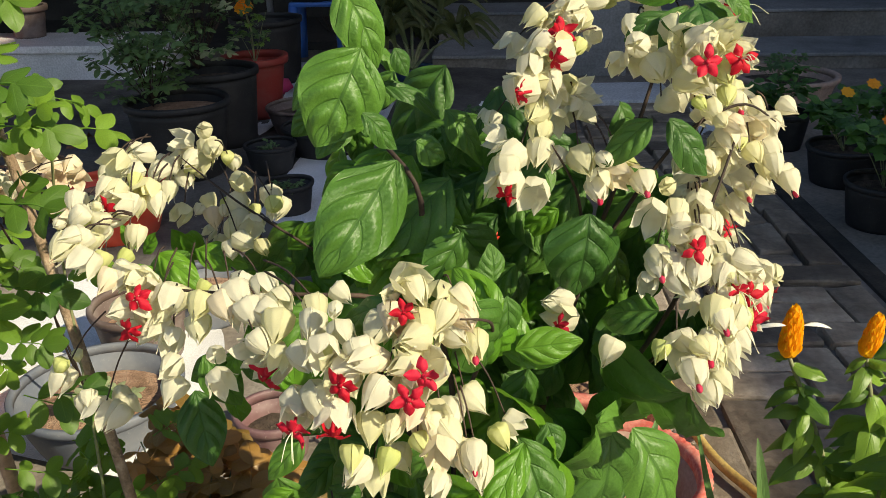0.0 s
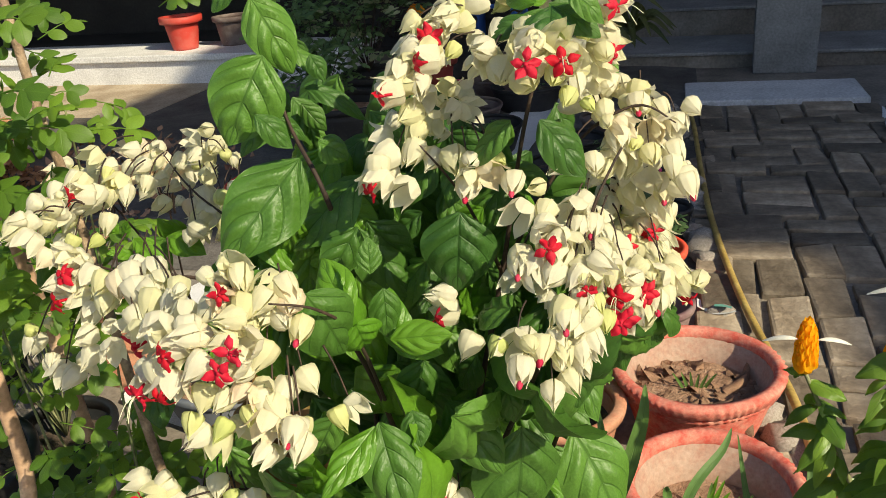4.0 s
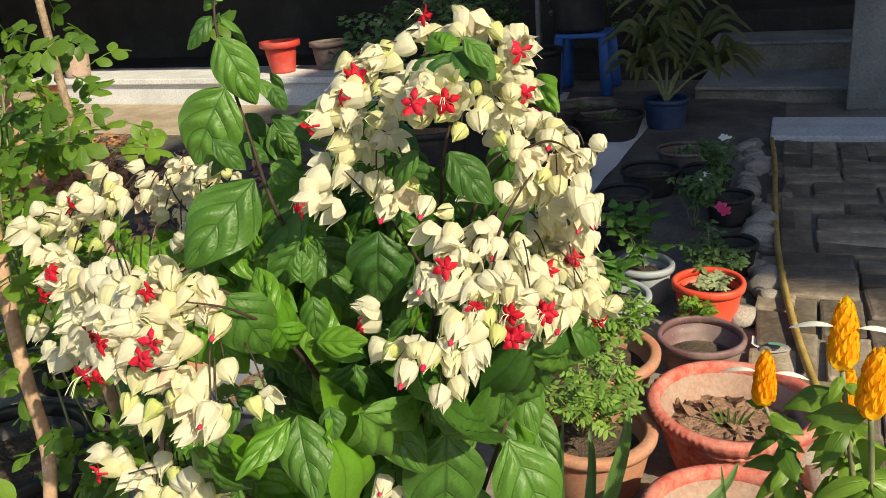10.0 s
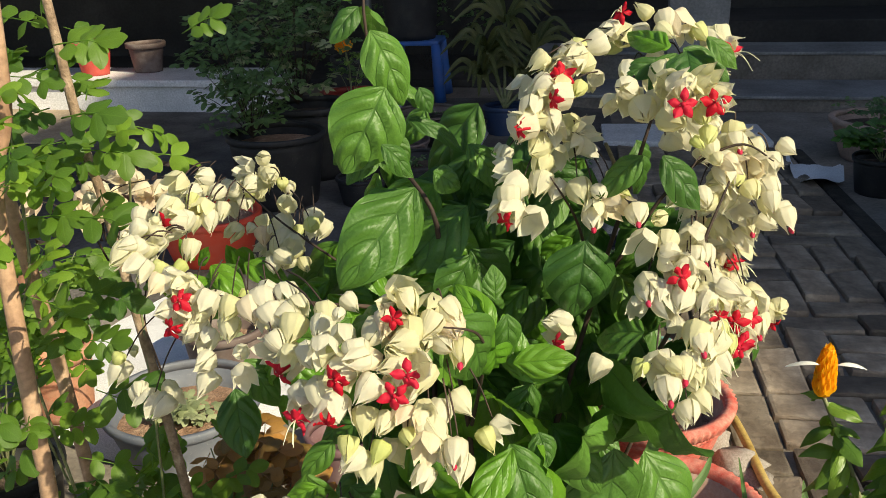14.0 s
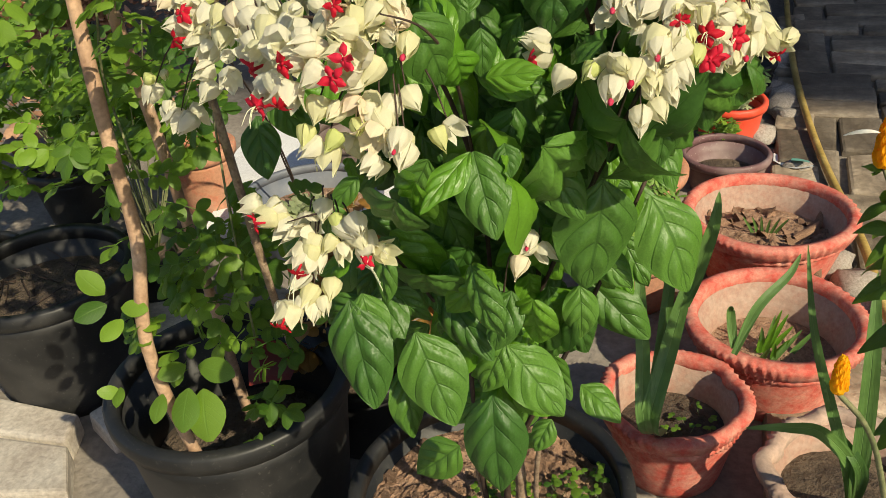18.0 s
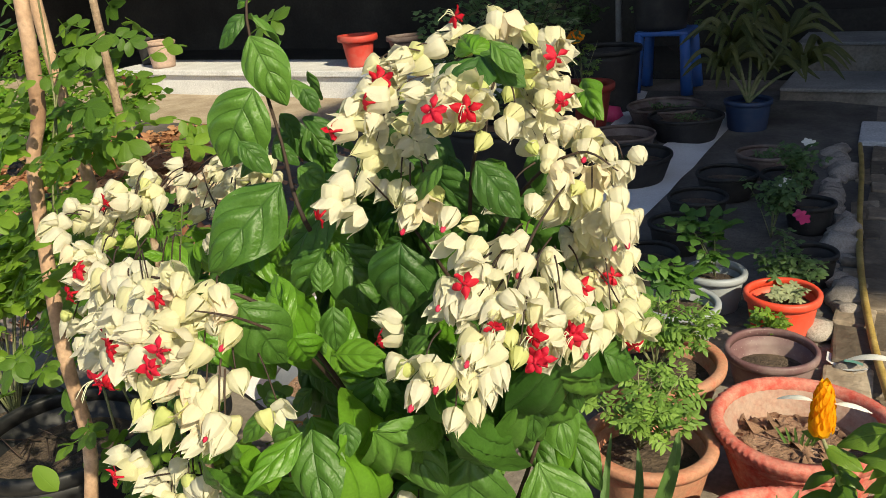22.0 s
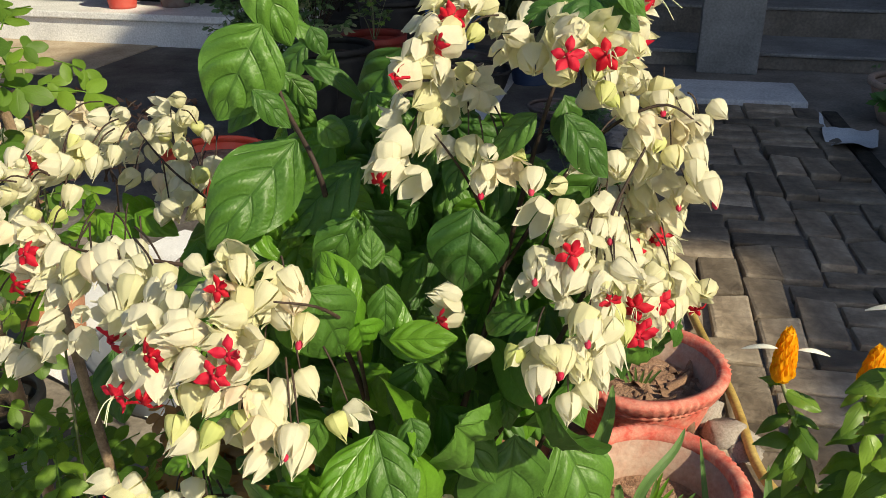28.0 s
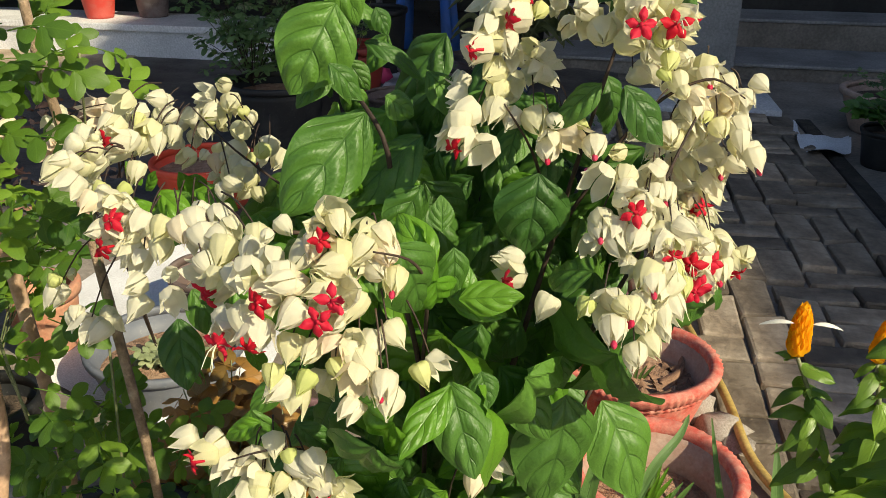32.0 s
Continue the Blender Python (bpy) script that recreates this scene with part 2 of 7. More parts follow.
RED = petal_mat("crimson_petal", (0.50, 0.006, 0.022), (0.60, 0.018, 0.055), rough=0.5, through=0.2, pick=0.2)
BUD_RED = petal_mat("rose_crimson_bud", (0.52, 0.018, 0.07), (0.62, 0.06, 0.13), rough=0.5, through=0.2, pick=0.2)
PINK = petal_mat("magenta_petal", (0.62, 0.05, 0.18), (0.75, 0.2, 0.35), through=0.2)
WHITE_PETAL = petal_mat("white_petal", (0.85, 0.85, 0.82), (0.8, 0.8, 0.76), through=0.25)
STAMEN = petal_mat("pale_stamen", (0.75, 0.78, 0.55), (0.8, 0.75, 0.6), through=0.1)
YELLOW = petal_mat("golden_bract", (0.98, 0.52, 0.010), (0.98, 0.58, 0.015), through=0.5, pick=0.1)
ORANGE = petal_mat("orange_petal", (0.85, 0.25, 0.01), (0.85, 0.4, 0.02), through=0.2)
TWIG = rough_mat("brown_twig", (0.022, 0.013, 0.010), (0.045, 0.026, 0.018), (0.085, 0.052, 0.035), 30.0, 0.75, 0.4, 0.001, 300.0)
BARK = rough_mat("pale_brown_bark", (0.18, 0.12, 0.075), (0.34, 0.24, 0.16), (0.50, 0.38, 0.27), 60.0, 0.85, 0.8, 0.003, 260.0)
GREEN_STEM = rough_mat("green_stem", (0.10, 0.14, 0.05), (0.2, 0.22, 0.1), (0.3, 0.28, 0.16), 30.0, 0.6, 0.3, 0.001, 300.0)
BAMBOO = rough_mat("weathered_stick", (0.30, 0.17, 0.105), (0.50, 0.32, 0.205), (0.64, 0.46, 0.33), 14.0, 0.7, 0.5, 0.002, 160.0)
BLACK = plastic_mat("black_pot_plastic", (0.011, 0.0115, 0.0125), 0.36, (0.20, 0.185, 0.17), 0.15)
DULL_BLACK = plastic_mat("dull_black_plastic", (0.014, 0.014, 0.015), 0.5, (0.12, 0.11, 0.1), 0.3)
GREY_PLASTIC = plastic_mat("slate_grey_plastic", (0.12, 0.135, 0.17), 0.4, (0.34, 0.33, 0.32), 0.35)
BROWN_PLASTIC = plastic_mat("brown_plastic", (0.12, 0.085, 0.075), 0.45, (0.35, 0.3, 0.27), 0.5)
PALE_PLASTIC = plastic_mat("pale_grey_plastic", (0.34, 0.37, 0.40), 0.4, (0.3, 0.28, 0.25), 0.4)
PURPLE = plastic_mat("faded_purple_plastic", (0.16, 0.085, 0.09), 0.4, (0.4, 0.33, 0.3), 0.5)
ORANGE_PLASTIC = plastic_mat("orange_red_plastic", (0.72, 0.07, 0.03), 0.35, (0.6, 0.3, 0.22), 0.25)
WHITE_PLASTIC = plastic_mat("white_plastic", (0.74, 0.74, 0.74), 0.4, (0.5, 0.46, 0.4), 0.4)
BLUE_PLASTIC = plastic_mat("blue_plastic", (0.03, 0.12, 0.42), 0.35, (0.2, 0.2, 0.25), 0.25)
# Darker copy of RED_PLASTIC for things in shade; the shade is in the colour.
DARK_RED = plastic_mat("shaded_red_plastic", (0.26, 0.03, 0.022), 0.45, (0.25, 0.15, 0.12), 0.3)
RED_PLASTIC = plastic_mat("red_plastic", (0.5, 0.045, 0.03), 0.4, (0.4, 0.25, 0.2), 0.3)
CLAY = clay_mat("bare_terracotta", (0.50, 0.23, 0.13), (0.56, 0.13, 0.07), 0.1)
CLAY_RED = clay_mat("red_painted_terracotta", (0.66, 0.33, 0.245), (0.56, 0.088, 0.062), 0.8)
CLAY_PINK = clay_mat("faded_pink_terracotta", (0.40, 0.275, 0.215), (0.36, 0.17, 0.12), 0.3)
CLAY_GREY = clay_mat("weathered_cement_pot", (0.48, 0.33, 0.26), (0.30, 0.23, 0.19), 0.3)
SOIL = rough_mat("garden_soil", (0.055, 0.04, 0.03), (0.12, 0.085, 0.06), (0.22, 0.16, 0.11), 18.0, 0.95, 1.0, 0.012, 120.0)
SOIL_DRY = rough_mat("dry_reddish_soil", (0.22, 0.125, 0.075), (0.42, 0.255, 0.165), (0.56, 0.385, 0.27), 24.0, 0.95, 1.0, 0.012, 140.0)
DRY_LEAF = rough_mat("dead_leaf", (0.12, 0.065, 0.04), (0.25, 0.14, 0.085), (0.38, 0.24, 0.16), 30.0, 0.8, 0.4, 0.002, 200.0, 0.3)
GROUND = rough_mat("dusty_ground", (0.16, 0.135, 0.11), (0.26, 0.225, 0.19), (0.36, 0.32, 0.28), 3.0, 0.92, 0.7, 0.006, 60.0)
DAMP = rough_mat("damp_dark_ground", (0.07, 0.062, 0.057), (0.13, 0.118, 0.106), (0.21, 0.195, 0.18), 4.0, 0.8, 0.8, 0.008, 60.0)
BRICK = rough_mat("worn_paving_brick", (0.16, 0.12, 0.083), (0.29, 0.232, 0.17), (0.43, 0.36, 0.275), 7.0, 0.62, 0.8, 0.007, 45.0, 0.55)
MORTAR = rough_mat("earth_joint", (0.025, 0.022, 0.018), (0.05, 0.043, 0.034), (0.09, 0.08, 0.06), 12.0, 0.95, 1.0, 0.006, 120.0)
STONE = rough_mat("pale_stone", (0.26, 0.225, 0.195), (0.38, 0.335, 0.295), (0.48, 0.43, 0.385), 10.0, 0.85, 0.5, 0.004, 90.0, 0.15)
WHITEWASH = rough_mat("worn_whitewash", (0.62, 0.62, 0.63), (0.74, 0.74, 0.75), (0.82, 0.82, 0.83), 5.0, 0.85, 0.4, 0.003, 90.0)
SANDY = rough_mat("tan_earth_plaster", (0.34, 0.26, 0.18), (0.46, 0.37, 0.27), (0.56, 0.47, 0.36), 5.0, 0.9, 0.5, 0.004, 70.0)
SLAB = rough_mat("cut_sandstone", (0.40, 0.34, 0.28), (0.52, 0.46, 0.39), (0.6, 0.55, 0.48), 9.0, 0.85, 0.5, 0.003, 110.0, 0.1)
CEMENT = rough_mat("grey_cement", (0.17, 0.165, 0.163), (0.28, 0.275, 0.272), (0.40, 0.39, 0.385), 2.5, 0.85, 0.4, 0.004, 70.0)
PALE_CEMENT = rough_mat("pale_cement", (0.52, 0.52, 0.53), (0.66, 0.66, 0.67), (0.75, 0.75, 0.76), 4.0, 0.85, 0.4, 0.004, 70.0)
# Near-black wall colour with the veranda's deep shade put into it.
DARK_WALL = rough_mat("shade_dark_wall", (0.022, 0.020, 0.018), (0.042, 0.038, 0.034), (0.07, 0.063, 0.056), 1.5, 0.9, 0.2, 0.003, 40.0)
CLOTH = rough_mat("white_woven_sheet", (0.66, 0.65, 0.66), (0.78, 0.78, 0.80), (0.86, 0.86, 0.88), 6.0, 0.75, 0.4, 0.002, 260.0)
HOSE = rough_mat("yellow_hose_rubber", (0.30, 0.20, 0.05), (0.46, 0.32, 0.09), (0.55, 0.42, 0.16), 14.0, 0.5, 0.2, 0.001, 150.0)
RED_BRICK = rough_mat("red_brick", (0.30, 0.09, 0.05), (0.44, 0.15, 0.09), (0.5, 0.22, 0.14), 12.0, 0.85, 0.5, 0.004, 90.0)
TEAL_FILM = plastic_mat("green_print", (0.10, 0.35, 0.28), 0.4, (0.5, 0.55, 0.5), 0.3)


# ---- helpers ----
def mesh_of(name, verts, faces, material, smooth=True, uvs=None):
    me = bpy.data.meshes.new(name)
    me.from_pydata([tuple(v) for v in verts], [], faces)
    me.materials.append(material)
    if smooth:
        me.polygons.foreach_set("use_smooth", [True] * len(me.polygons))
    if uvs is not None:
        layer = me.uv_layers.new(name="UVMap")
        idx = np.empty(len(me.loops), dtype=np.int32)
        me.loops.foreach_get("vertex_index", idx)
        layer.data.foreach_set("uv", np.asarray(uvs, dtype=np.float32)[idx].ravel())
    me.update()
    return me


def thing(name, label, category, at=(0, 0, 0), group="", kind=""):
    ob = new(name)
    ob.location = at
    ob.empty_display_size = 0.05
    return tagged(ob, label, category, group, kind)


def part(name, me, parent, m=None, label=""):
    """One mesh object under a thing or a part; m is its pose in the world."""
    ob = new(name, me)
    ob.parent = parent
    world_of = Matrix.Translation(parent.location) if parent.parent is None else Matrix.Translation(parent.parent.location) @ parent.matrix_basis
    if m is not None:
        ob.matrix_basis = world_of.inverted() @ m
    else:
        ob.matrix_basis = world_of.inverted()
    if label:
        tagged(ob, label)
    return ob


def solid(name, me, label, category, kind="structure", group=""):
    return tagged(new(name, me), label, category, group, kind)


def box_mesh(name, lo, hi, material, bevel=0.006, jitter=0.0, rng=None):
    bm = bmesh.new()
    bmesh.ops.create_cube(bm, size=1)
    for v in bm.verts:
        v.co = Vector([(l + h) / 2 + c * (h - l) for l, h, c in zip(lo, hi, v.co)])
        if jitter:
            v.co += Vector([(rng.random() - 0.5) * jitter for _ in range(3)])
    if bevel:
        bmesh.ops.bevel(bm, geom=bm.edges[:], offset=bevel, segments=2, affect="EDGES", profile=0.6)
    me = bpy.data.meshes.new(name)
    bm.to_mesh(me)
    bm.free()
    me.materials.append(material)
    return me


def smooth_line(points, steps=6):
    """A rounded line through the points."""
    p = [Vector(q) for q in points]
    if len(p) < 3:
        return [p[0].lerp(p[-1], i / steps) for i in range(steps + 1)]
    out = []
    for i in range(len(p) - 1):
        a, b, c, d = p[max(i - 1, 0)], p[i], p[i + 1], p[min(i + 2, len(p) - 1)]
        for k in range(steps):
            t = k / steps
            out.append(0.5 * (2 * b + (c - a) * t + (2 * a - 5 * b + 4 * c - d) * t * t + (3 * b - a - 3 * c + d) * t ** 3))
    return out + [p[-1]]


def tube_geo(points, r0, r1, sides=6, steps=5, knots=0.0, rng=None):
    line = smooth_line(points, steps)
    verts, faces, n = [], [], len(line)
    for i, p in enumerate(line):
        d = (line[min(i + 1, n - 1)] - line[max(i - 1, 0)]).normalized()
        u = d.orthogonal().normalized() if i == 0 else (u - d * u.dot(d)).normalized()
        w = d.cross(u)
        r = r0 + (r1 - r0) * i / (n - 1)
        if knots and rng:
            r *= 1 + knots * (rng.random() - 0.3)
        verts += [p + (u * math.cos(a) + w * math.sin(a)) * r for a in (2 * math.pi * k / sides for k in range(sides))]
    for i in range(n - 1):
        for k in range(sides):
            a, b = i * sides + k, i * sides + (k + 1) % sides
            faces.append((a, b, b + sides, a + sides))
    faces.append(tuple(range(sides))[::-1])
    faces.append(tuple(range((n - 1) * sides, n * sides)))
    return verts, faces


def tube(name, points, r0, r1, material, sides=6, steps=5, knots=0.0, rng=None):
    return mesh_of(name, *tube_geo(points, r0, r1, sides, steps, knots, rng), material)


def join_geo(geos):
    verts, faces = [], []
    for v, f in geos:
        o = len(verts)
        verts += list(v)
        faces += [tuple(i + o for i in q) for q in f]
    return verts, faces


def blade(width, profile, fold=0.25, droop=0.35, quilt=0.0, wave=0.0, nu=8, nv=14, seed=0, veins=7.0, curl=0.0, pillow=0.0):
    """A leaf blade of length 1 along +y, its face towards +z: (vertices, faces, uvs). profile(v) is the half width at v along it."""
    rng = random.Random(seed)
    ph, ph2 = rng.random() * 6.28, rng.random() * 6.28
    verts, uvs, faces = [], [], []
    for j in range(nv + 1):
        v = j / nv
        hw = max(profile(v), 0.002) * width
        for i in range(nu + 1):
            s = 2 * i / nu - 1
            x = s * hw
            y = v + 0.10 * abs(s) * (0.25 - v) * (1 if v < 0.25 else 0)
            side = abs(s)
            z = -droop * v * v - fold * abs(x) * (0.6 + 0.5 * side) + curl * side * side * 0.1
            z += pillow * hw * math.sin(math.pi * min(side * 1.1, 1.0))
            k = (v - side * 0.22 - side * side * 0.19) * veins
            z -= quilt * math.cos(2 * math.pi * k) * min(1.0, side * 2.2) * (1 - side * side * 0.9) * min(1.0, hw / (0.32 * width)) ** 2
            z += wave * side * side * math.sin(9 * v + ph + (2.0 if s > 0 else 0)) + wave * 0.6 * math.sin(5 * v + ph2)
            verts.append(Vector((x, y * (1 - 0.25 * droop * v), z)))
            uvs.append((0.5 + s * 0.5, v))
    for j in range(nv):
        for i in range(nu):
            a = j * (nu + 1) + i
            faces.append((a, a + 1, a + nu + 2, a + nu + 1))
    return verts, faces, uvs


def heart(v):
    """Broad rounded base, drawn-out tip."""
    return (math.sin(math.pi * min(1.0, (v * 0.97 + 0.03)) ** 0.62) ** 0.8) * 0.5 * (1 - 0.25 * v ** 3)


def ovate(v):
    """Widest below the middle, with a short drawn-out tip."""
    return 0.5 * math.sin(math.pi * min(1.0, v * 0.97 + 0.025) ** 0.80) ** 0.76 * (1 - 0.14 * v ** 4) * (1 - 0.38 * math.exp(-v / 0.10))


def oval(v):
    return 0.5 * math.sin(math.pi * (v * 0.96 + 0.02)) ** 0.65


def lance(v):
    return 0.5 * math.sin(math.pi * (v * 0.97 + 0.015) ** 0.8) ** 0.9


def leaf_mesh(name, material, width, profile, **kw):
    v, f, uv = blade(width, profile, **kw)
    return mesh_of(name, v, f, material, uvs=uv)


def stand_on(base, tip, face):
    """The pose that lays a blade from base to tip with its face turned towards the direction face, at the blade's length."""
    b, t = Vector(base), Vector(tip)
    y = t - b
    size = y.length
    y.normalize()
    z = Vector(face)
    z = (z - y * z.dot(y)).normalized()
    x = y.cross(z)
    m = Matrix((x, y, z)).transposed().to_4x4()
    return Matrix.Translation(b) @ m @ Matrix.Scale(size, 4)


def lathe(profile, sides=40, wob=0.0, lobes=0, lobe_depth=0.0, lobe_from=0, seed=0, ring=False, slant=0.0, chips=0.0):
    """Turns a profile of (radius, height) points: closed at both ends, or a ring, with lobes pressed into it if asked."""
    rng = random.Random(seed)
    ph = [rng.random() * 6.28 for _ in range(4)]
    verts, faces, n = [], [], len(profile)
    for i, (r, z) in enumerate(profile):
        for k in range(sides):
            a = 2 * math.pi * k / sides
            rr = r * (1 + wob * (math.sin(2 * a + ph[0]) + 0.6 * math.sin(3 * a + ph[1])))
            zz = z + wob * 0.25 * math.sin(2 * a + ph[2]) * (z > 0.02)
            if lobes and lobe_from <= i <= lobe_from + 4:
                rr += lobe_depth * abs(math.sin(lobes * a / 2 + slant * i + 1.3 * math.sin(3 * a + ph[3]) + 0.8 * math.sin(7 * a + ph[0]))) * (0.7 + 0.5 * math.sin(5 * a + ph[1]))
            if chips and z > 0.02:
                dent = max(0.0, noise.noise(Vector((math.cos(a) * 3.1 + seed, math.sin(a) * 3.1, seed * 1.7))) - 0.12)
                zz -= chips * dent
                rr += chips * 0.5 * noise.noise(Vector((math.cos(a) * 2.6, math.sin(a) * 2.6 + seed, 2.0)))
            verts.append((rr * math.cos(a), rr * math.sin(a), zz))
    for i in range(n - 1):
        for k in range(sides):
            a, b = i * sides + k, i * sides + (k + 1) % sides
            faces.append((a, b, b + sides, a + sides))
    if ring:
        for k in range(sides):
            a, b = (n - 1) * sides + k, (n - 1) * sides + (k + 1) % sides
            faces.append((a, b, (k + 1) % sides, k))
    else:
        faces.append(tuple(range(sides))[::-1])
        faces.append(tuple(range((n - 1) * sides, n * sides)))
    return verts, faces


def soil_mesh(name, r, z, material, seed, rise=0.012, rings=9, sides=30):
    verts, faces = [(0, 0, z + rise)], []
    for i in range(1, rings + 1):
        for k in range(sides):
            a = 2 * math.pi * k / sides
            rr = r * i / rings
            x, y = rr * math.cos(a), rr * math.sin(a)
            h = noise.noise(Vector((x * 28 + seed, y * 28, seed))) * 0.55 + noise.noise(Vector((x * 75, y * 75 + seed, seed))) * 0.3
            verts.append((x, y, z + rise * (1 - (i / rings) ** 2) + h * rise * (0 if i == rings else 1)))
    for k in range(sides):
        faces.append((0, 1 + k, 1 + (k + 1) % sides))
    for i in range(rings - 1):
        for k in range(sides):
            a, b = 1 + i * sides + k, 1 + i * sides + (k + 1) % sides
            faces.append((a, a + sides, b + sides, b))
    return mesh_of(name, verts, faces, material)


def pot(name, at, r, h, material, label, soil=None, taper=0.72, rim=0.018, lip=0.012, wall=0.008, fill=0.75, style="plain", group="", seed=0, ridges=0, chips=0.0):
    """A flower pot on its base: body, rim and soil."""
    ob = thing(name, label, "flower pot", at, group)
    rb = r * taper
    outer, steps = [], 10
    for i in range(steps + 1):
        t = i / steps
        rr = rb + (r - lip - rb) * t ** 0.85
        if ridges:
            rr += 0.003 * math.sin(t * ridges * 6.28)
        outer.append((rr, t * (h - rim)))
    inner = [(r - lip - wall, h - rim), (rb - wall + (r - lip - rb) * 0.6, h * 0.55), (rb - wall, 0.012)]
    part("body", mesh_of("pot_body", *lathe([(rb * 0.96, 0.0)] + outer + inner, wob=0.006, seed=seed), material), ob, Matrix.Translation(at))
    lobes = 0
    if style == "clay":
        liner = [(r - lip - wall - 0.003, h - rim), (rb - wall - 0.003 + (r - lip - rb) * 0.6, h * 0.55), (rb - wall - 0.003, 0.014), (rb - wall - 0.001, 0.014), (rb - wall - 0.001 + (r - lip - rb) * 0.6, h * 0.55), (r - lip - wall - 0.001, h - rim)]
        part("inner_wall", mesh_of("pot_inner", *lathe(liner, wob=0.006, seed=seed, ring=True), CLAY_PINK), ob, Matrix.Translation(at), "bare pinkish inner wall")
        ring = [(r - lip - wall * 1.2, h - rim - 0.010), (r - lip, h - rim - 0.016), (r - 0.002, h - rim - 0.012), (r + 0.004, h - rim * 0.75), (r + 0.005, h - rim * 0.35), (r + 0.001, h - 0.004), (r - 0.008, h), (r - lip - wall * 1.3, h - 0.004), (r - lip - wall * 1.5, h - rim - 0.004)]
        lobes = 62
    else:
        ring = [(r - lip - 0.001, h - rim), (r - 0.002, h - rim), (r, h - rim * 0.6), (r, h - 0.004), (r - 0.003, h), (r - lip - wall * 0.6, h), (r - lip - wall, h - 0.004), (r - lip - wall, h - rim)]
    part("rim", mesh_of("pot_rim", *lathe(ring, sides=280 if lobes else 44, wob=0.006, lobes=lobes, lobe_depth=-0.0048, lobe_from=1, seed=seed, ring=True, slant=0.55, chips=chips), material), ob, Matrix.Translation(at))
    if style == "clay":
        for k, zz in enumerate((h - rim - 0.020,)):
            t = zz / (h - rim)
            rr = rb + (r - lip - rb) * t ** 0.85
            ring2 = [(rr - 0.002, zz - 0.010), (rr + 0.006, zz - 0.006), (rr + 0.007, zz + 0.003), (rr - 0.002, zz + 0.008)]
            part("rope_band", mesh_of("pot_band", *lathe(ring2, sides=228, wob=0.006, lobes=62, lobe_depth=-0.006, lobe_from=1, seed=seed, ring=True, slant=0.7), material), ob, Matrix.Translation(at))
    if soil:
        sr = rb - wall + (r - lip - rb) * fill ** 0.85
        part("soil", soil_mesh("pot_soil", sr, (h - rim) * fill, soil, seed * 3.7 + 1), ob, Matrix.Translation(at))
    return ob


# ---- ground, path and house ----
ground = solid("ground", mesh_of("ground", [(-40, -40, 0), (40, -40, 0), (40, 60, 0), (-40, 60, 0)], [(0, 1, 2, 3)], GROUND), "dusty grey-brown cement yard floor with worn stains", "ground")
path_bed = solid("pavement", box_mesh("path_bed", (0.36, 0.9, -0.05), (1.24, 4.46, -0.006), MORTAR, 0), "sunken brick garden path with earth joints", "path")
far_slab = solid("kerb", box_mesh("far_slab", (0.33, 4.47, -0.05), (1.20, 4.90, 0.03), PALE_CEMENT, 0.012), "pale cement slab across the end of the path", "kerb")
# Low strip added as the path's dark right edge, coloured like the joints.
path_edge_strip = solid("dark_path_edge", box_mesh("path_edge_strip", (1.245, 1.2, -0.04), (1.32, 4.4, 0.012), MORTAR, 0.012), "low dark strip along the right edge of the brick path", "kerb")
HOUSE = pose(0.71, 5.2, 0, 0, 0, -3)


def house_part(name, lo, hi, material, bevel, label, category):
    ob = solid(name, box_mesh(name, lo, hi, material, bevel), label, category)
    ob.matrix_world = HOUSE
    return ob


def front(u, w, z=0.0):
    """A point u along the house front and w behind it."""
    return tuple(HOUSE @ Vector((u, w, z)))


house_part("pillar", (0.0, 0.0, 0.0), (0.34, 0.16, 2.7), CEMENT, 0.01, "plain grey cement veranda pillar", "pillar")
house_part("riser_low", (-0.85, 0.19, 0.0), (3.1, 0.76, 0.076), GROUND, 0.004, "dark brick riser of the house step", "step")
house_part("riser_high", (-0.85, 0.78, 0.0), (3.1, 1.25, 0.256), GROUND, 0.004, "dark brick riser of the upper step", "step")
house_part("step_low", (-0.85, 0.17, 0.078), (3.1, 0.76, 0.10), CEMENT, 0.008, "grey cement house step in shade", "step")
house_part("step_high", (-0.85, 0.765, 0.258), (3.1, 1.25, 0.28), CEMENT, 0.008, "upper grey cement house step in shade", "step")
house_part("plinth", (-9.0, 0.95, 0.0), (-0.855, 2.195, 0.06), DARK_WALL, 0.01, "cement veranda floor, its deep shade put into the dark colour", "plinth")
house_part("plinth_upper", (-0.85, 1.255, 0.0), (4.5, 2.195, 0.43), DARK_WALL, 0.01, "cement veranda floor above the steps, shade put into the dark colour", "plinth")
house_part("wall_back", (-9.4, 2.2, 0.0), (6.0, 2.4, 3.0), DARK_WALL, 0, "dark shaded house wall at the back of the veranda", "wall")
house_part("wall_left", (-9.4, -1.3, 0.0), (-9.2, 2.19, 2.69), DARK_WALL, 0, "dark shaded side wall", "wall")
# Roof slabs are unseen, added to keep sun and sky off the veranda.
house_part("roof", (-9.4, -0.9, 2.7), (-0.1, 2.195, 2.85), DARK_WALL, 0, "unseen veranda roof slab added to shade the house front", "roof")
house_part("roof_shade_strip", (-9.4, -1.4, 2.7), (-1.0, -0.9, 2.8), DARK_WALL, 0, "unseen strip added before the roof to shade behind the ledge", "roof")
house_part("roof_right", (-0.095, 1.5, 2.7), (6.0, 2.195, 2.85), DARK_WALL, 0, "unseen roof slab added to shade the floor above the steps", "roof")
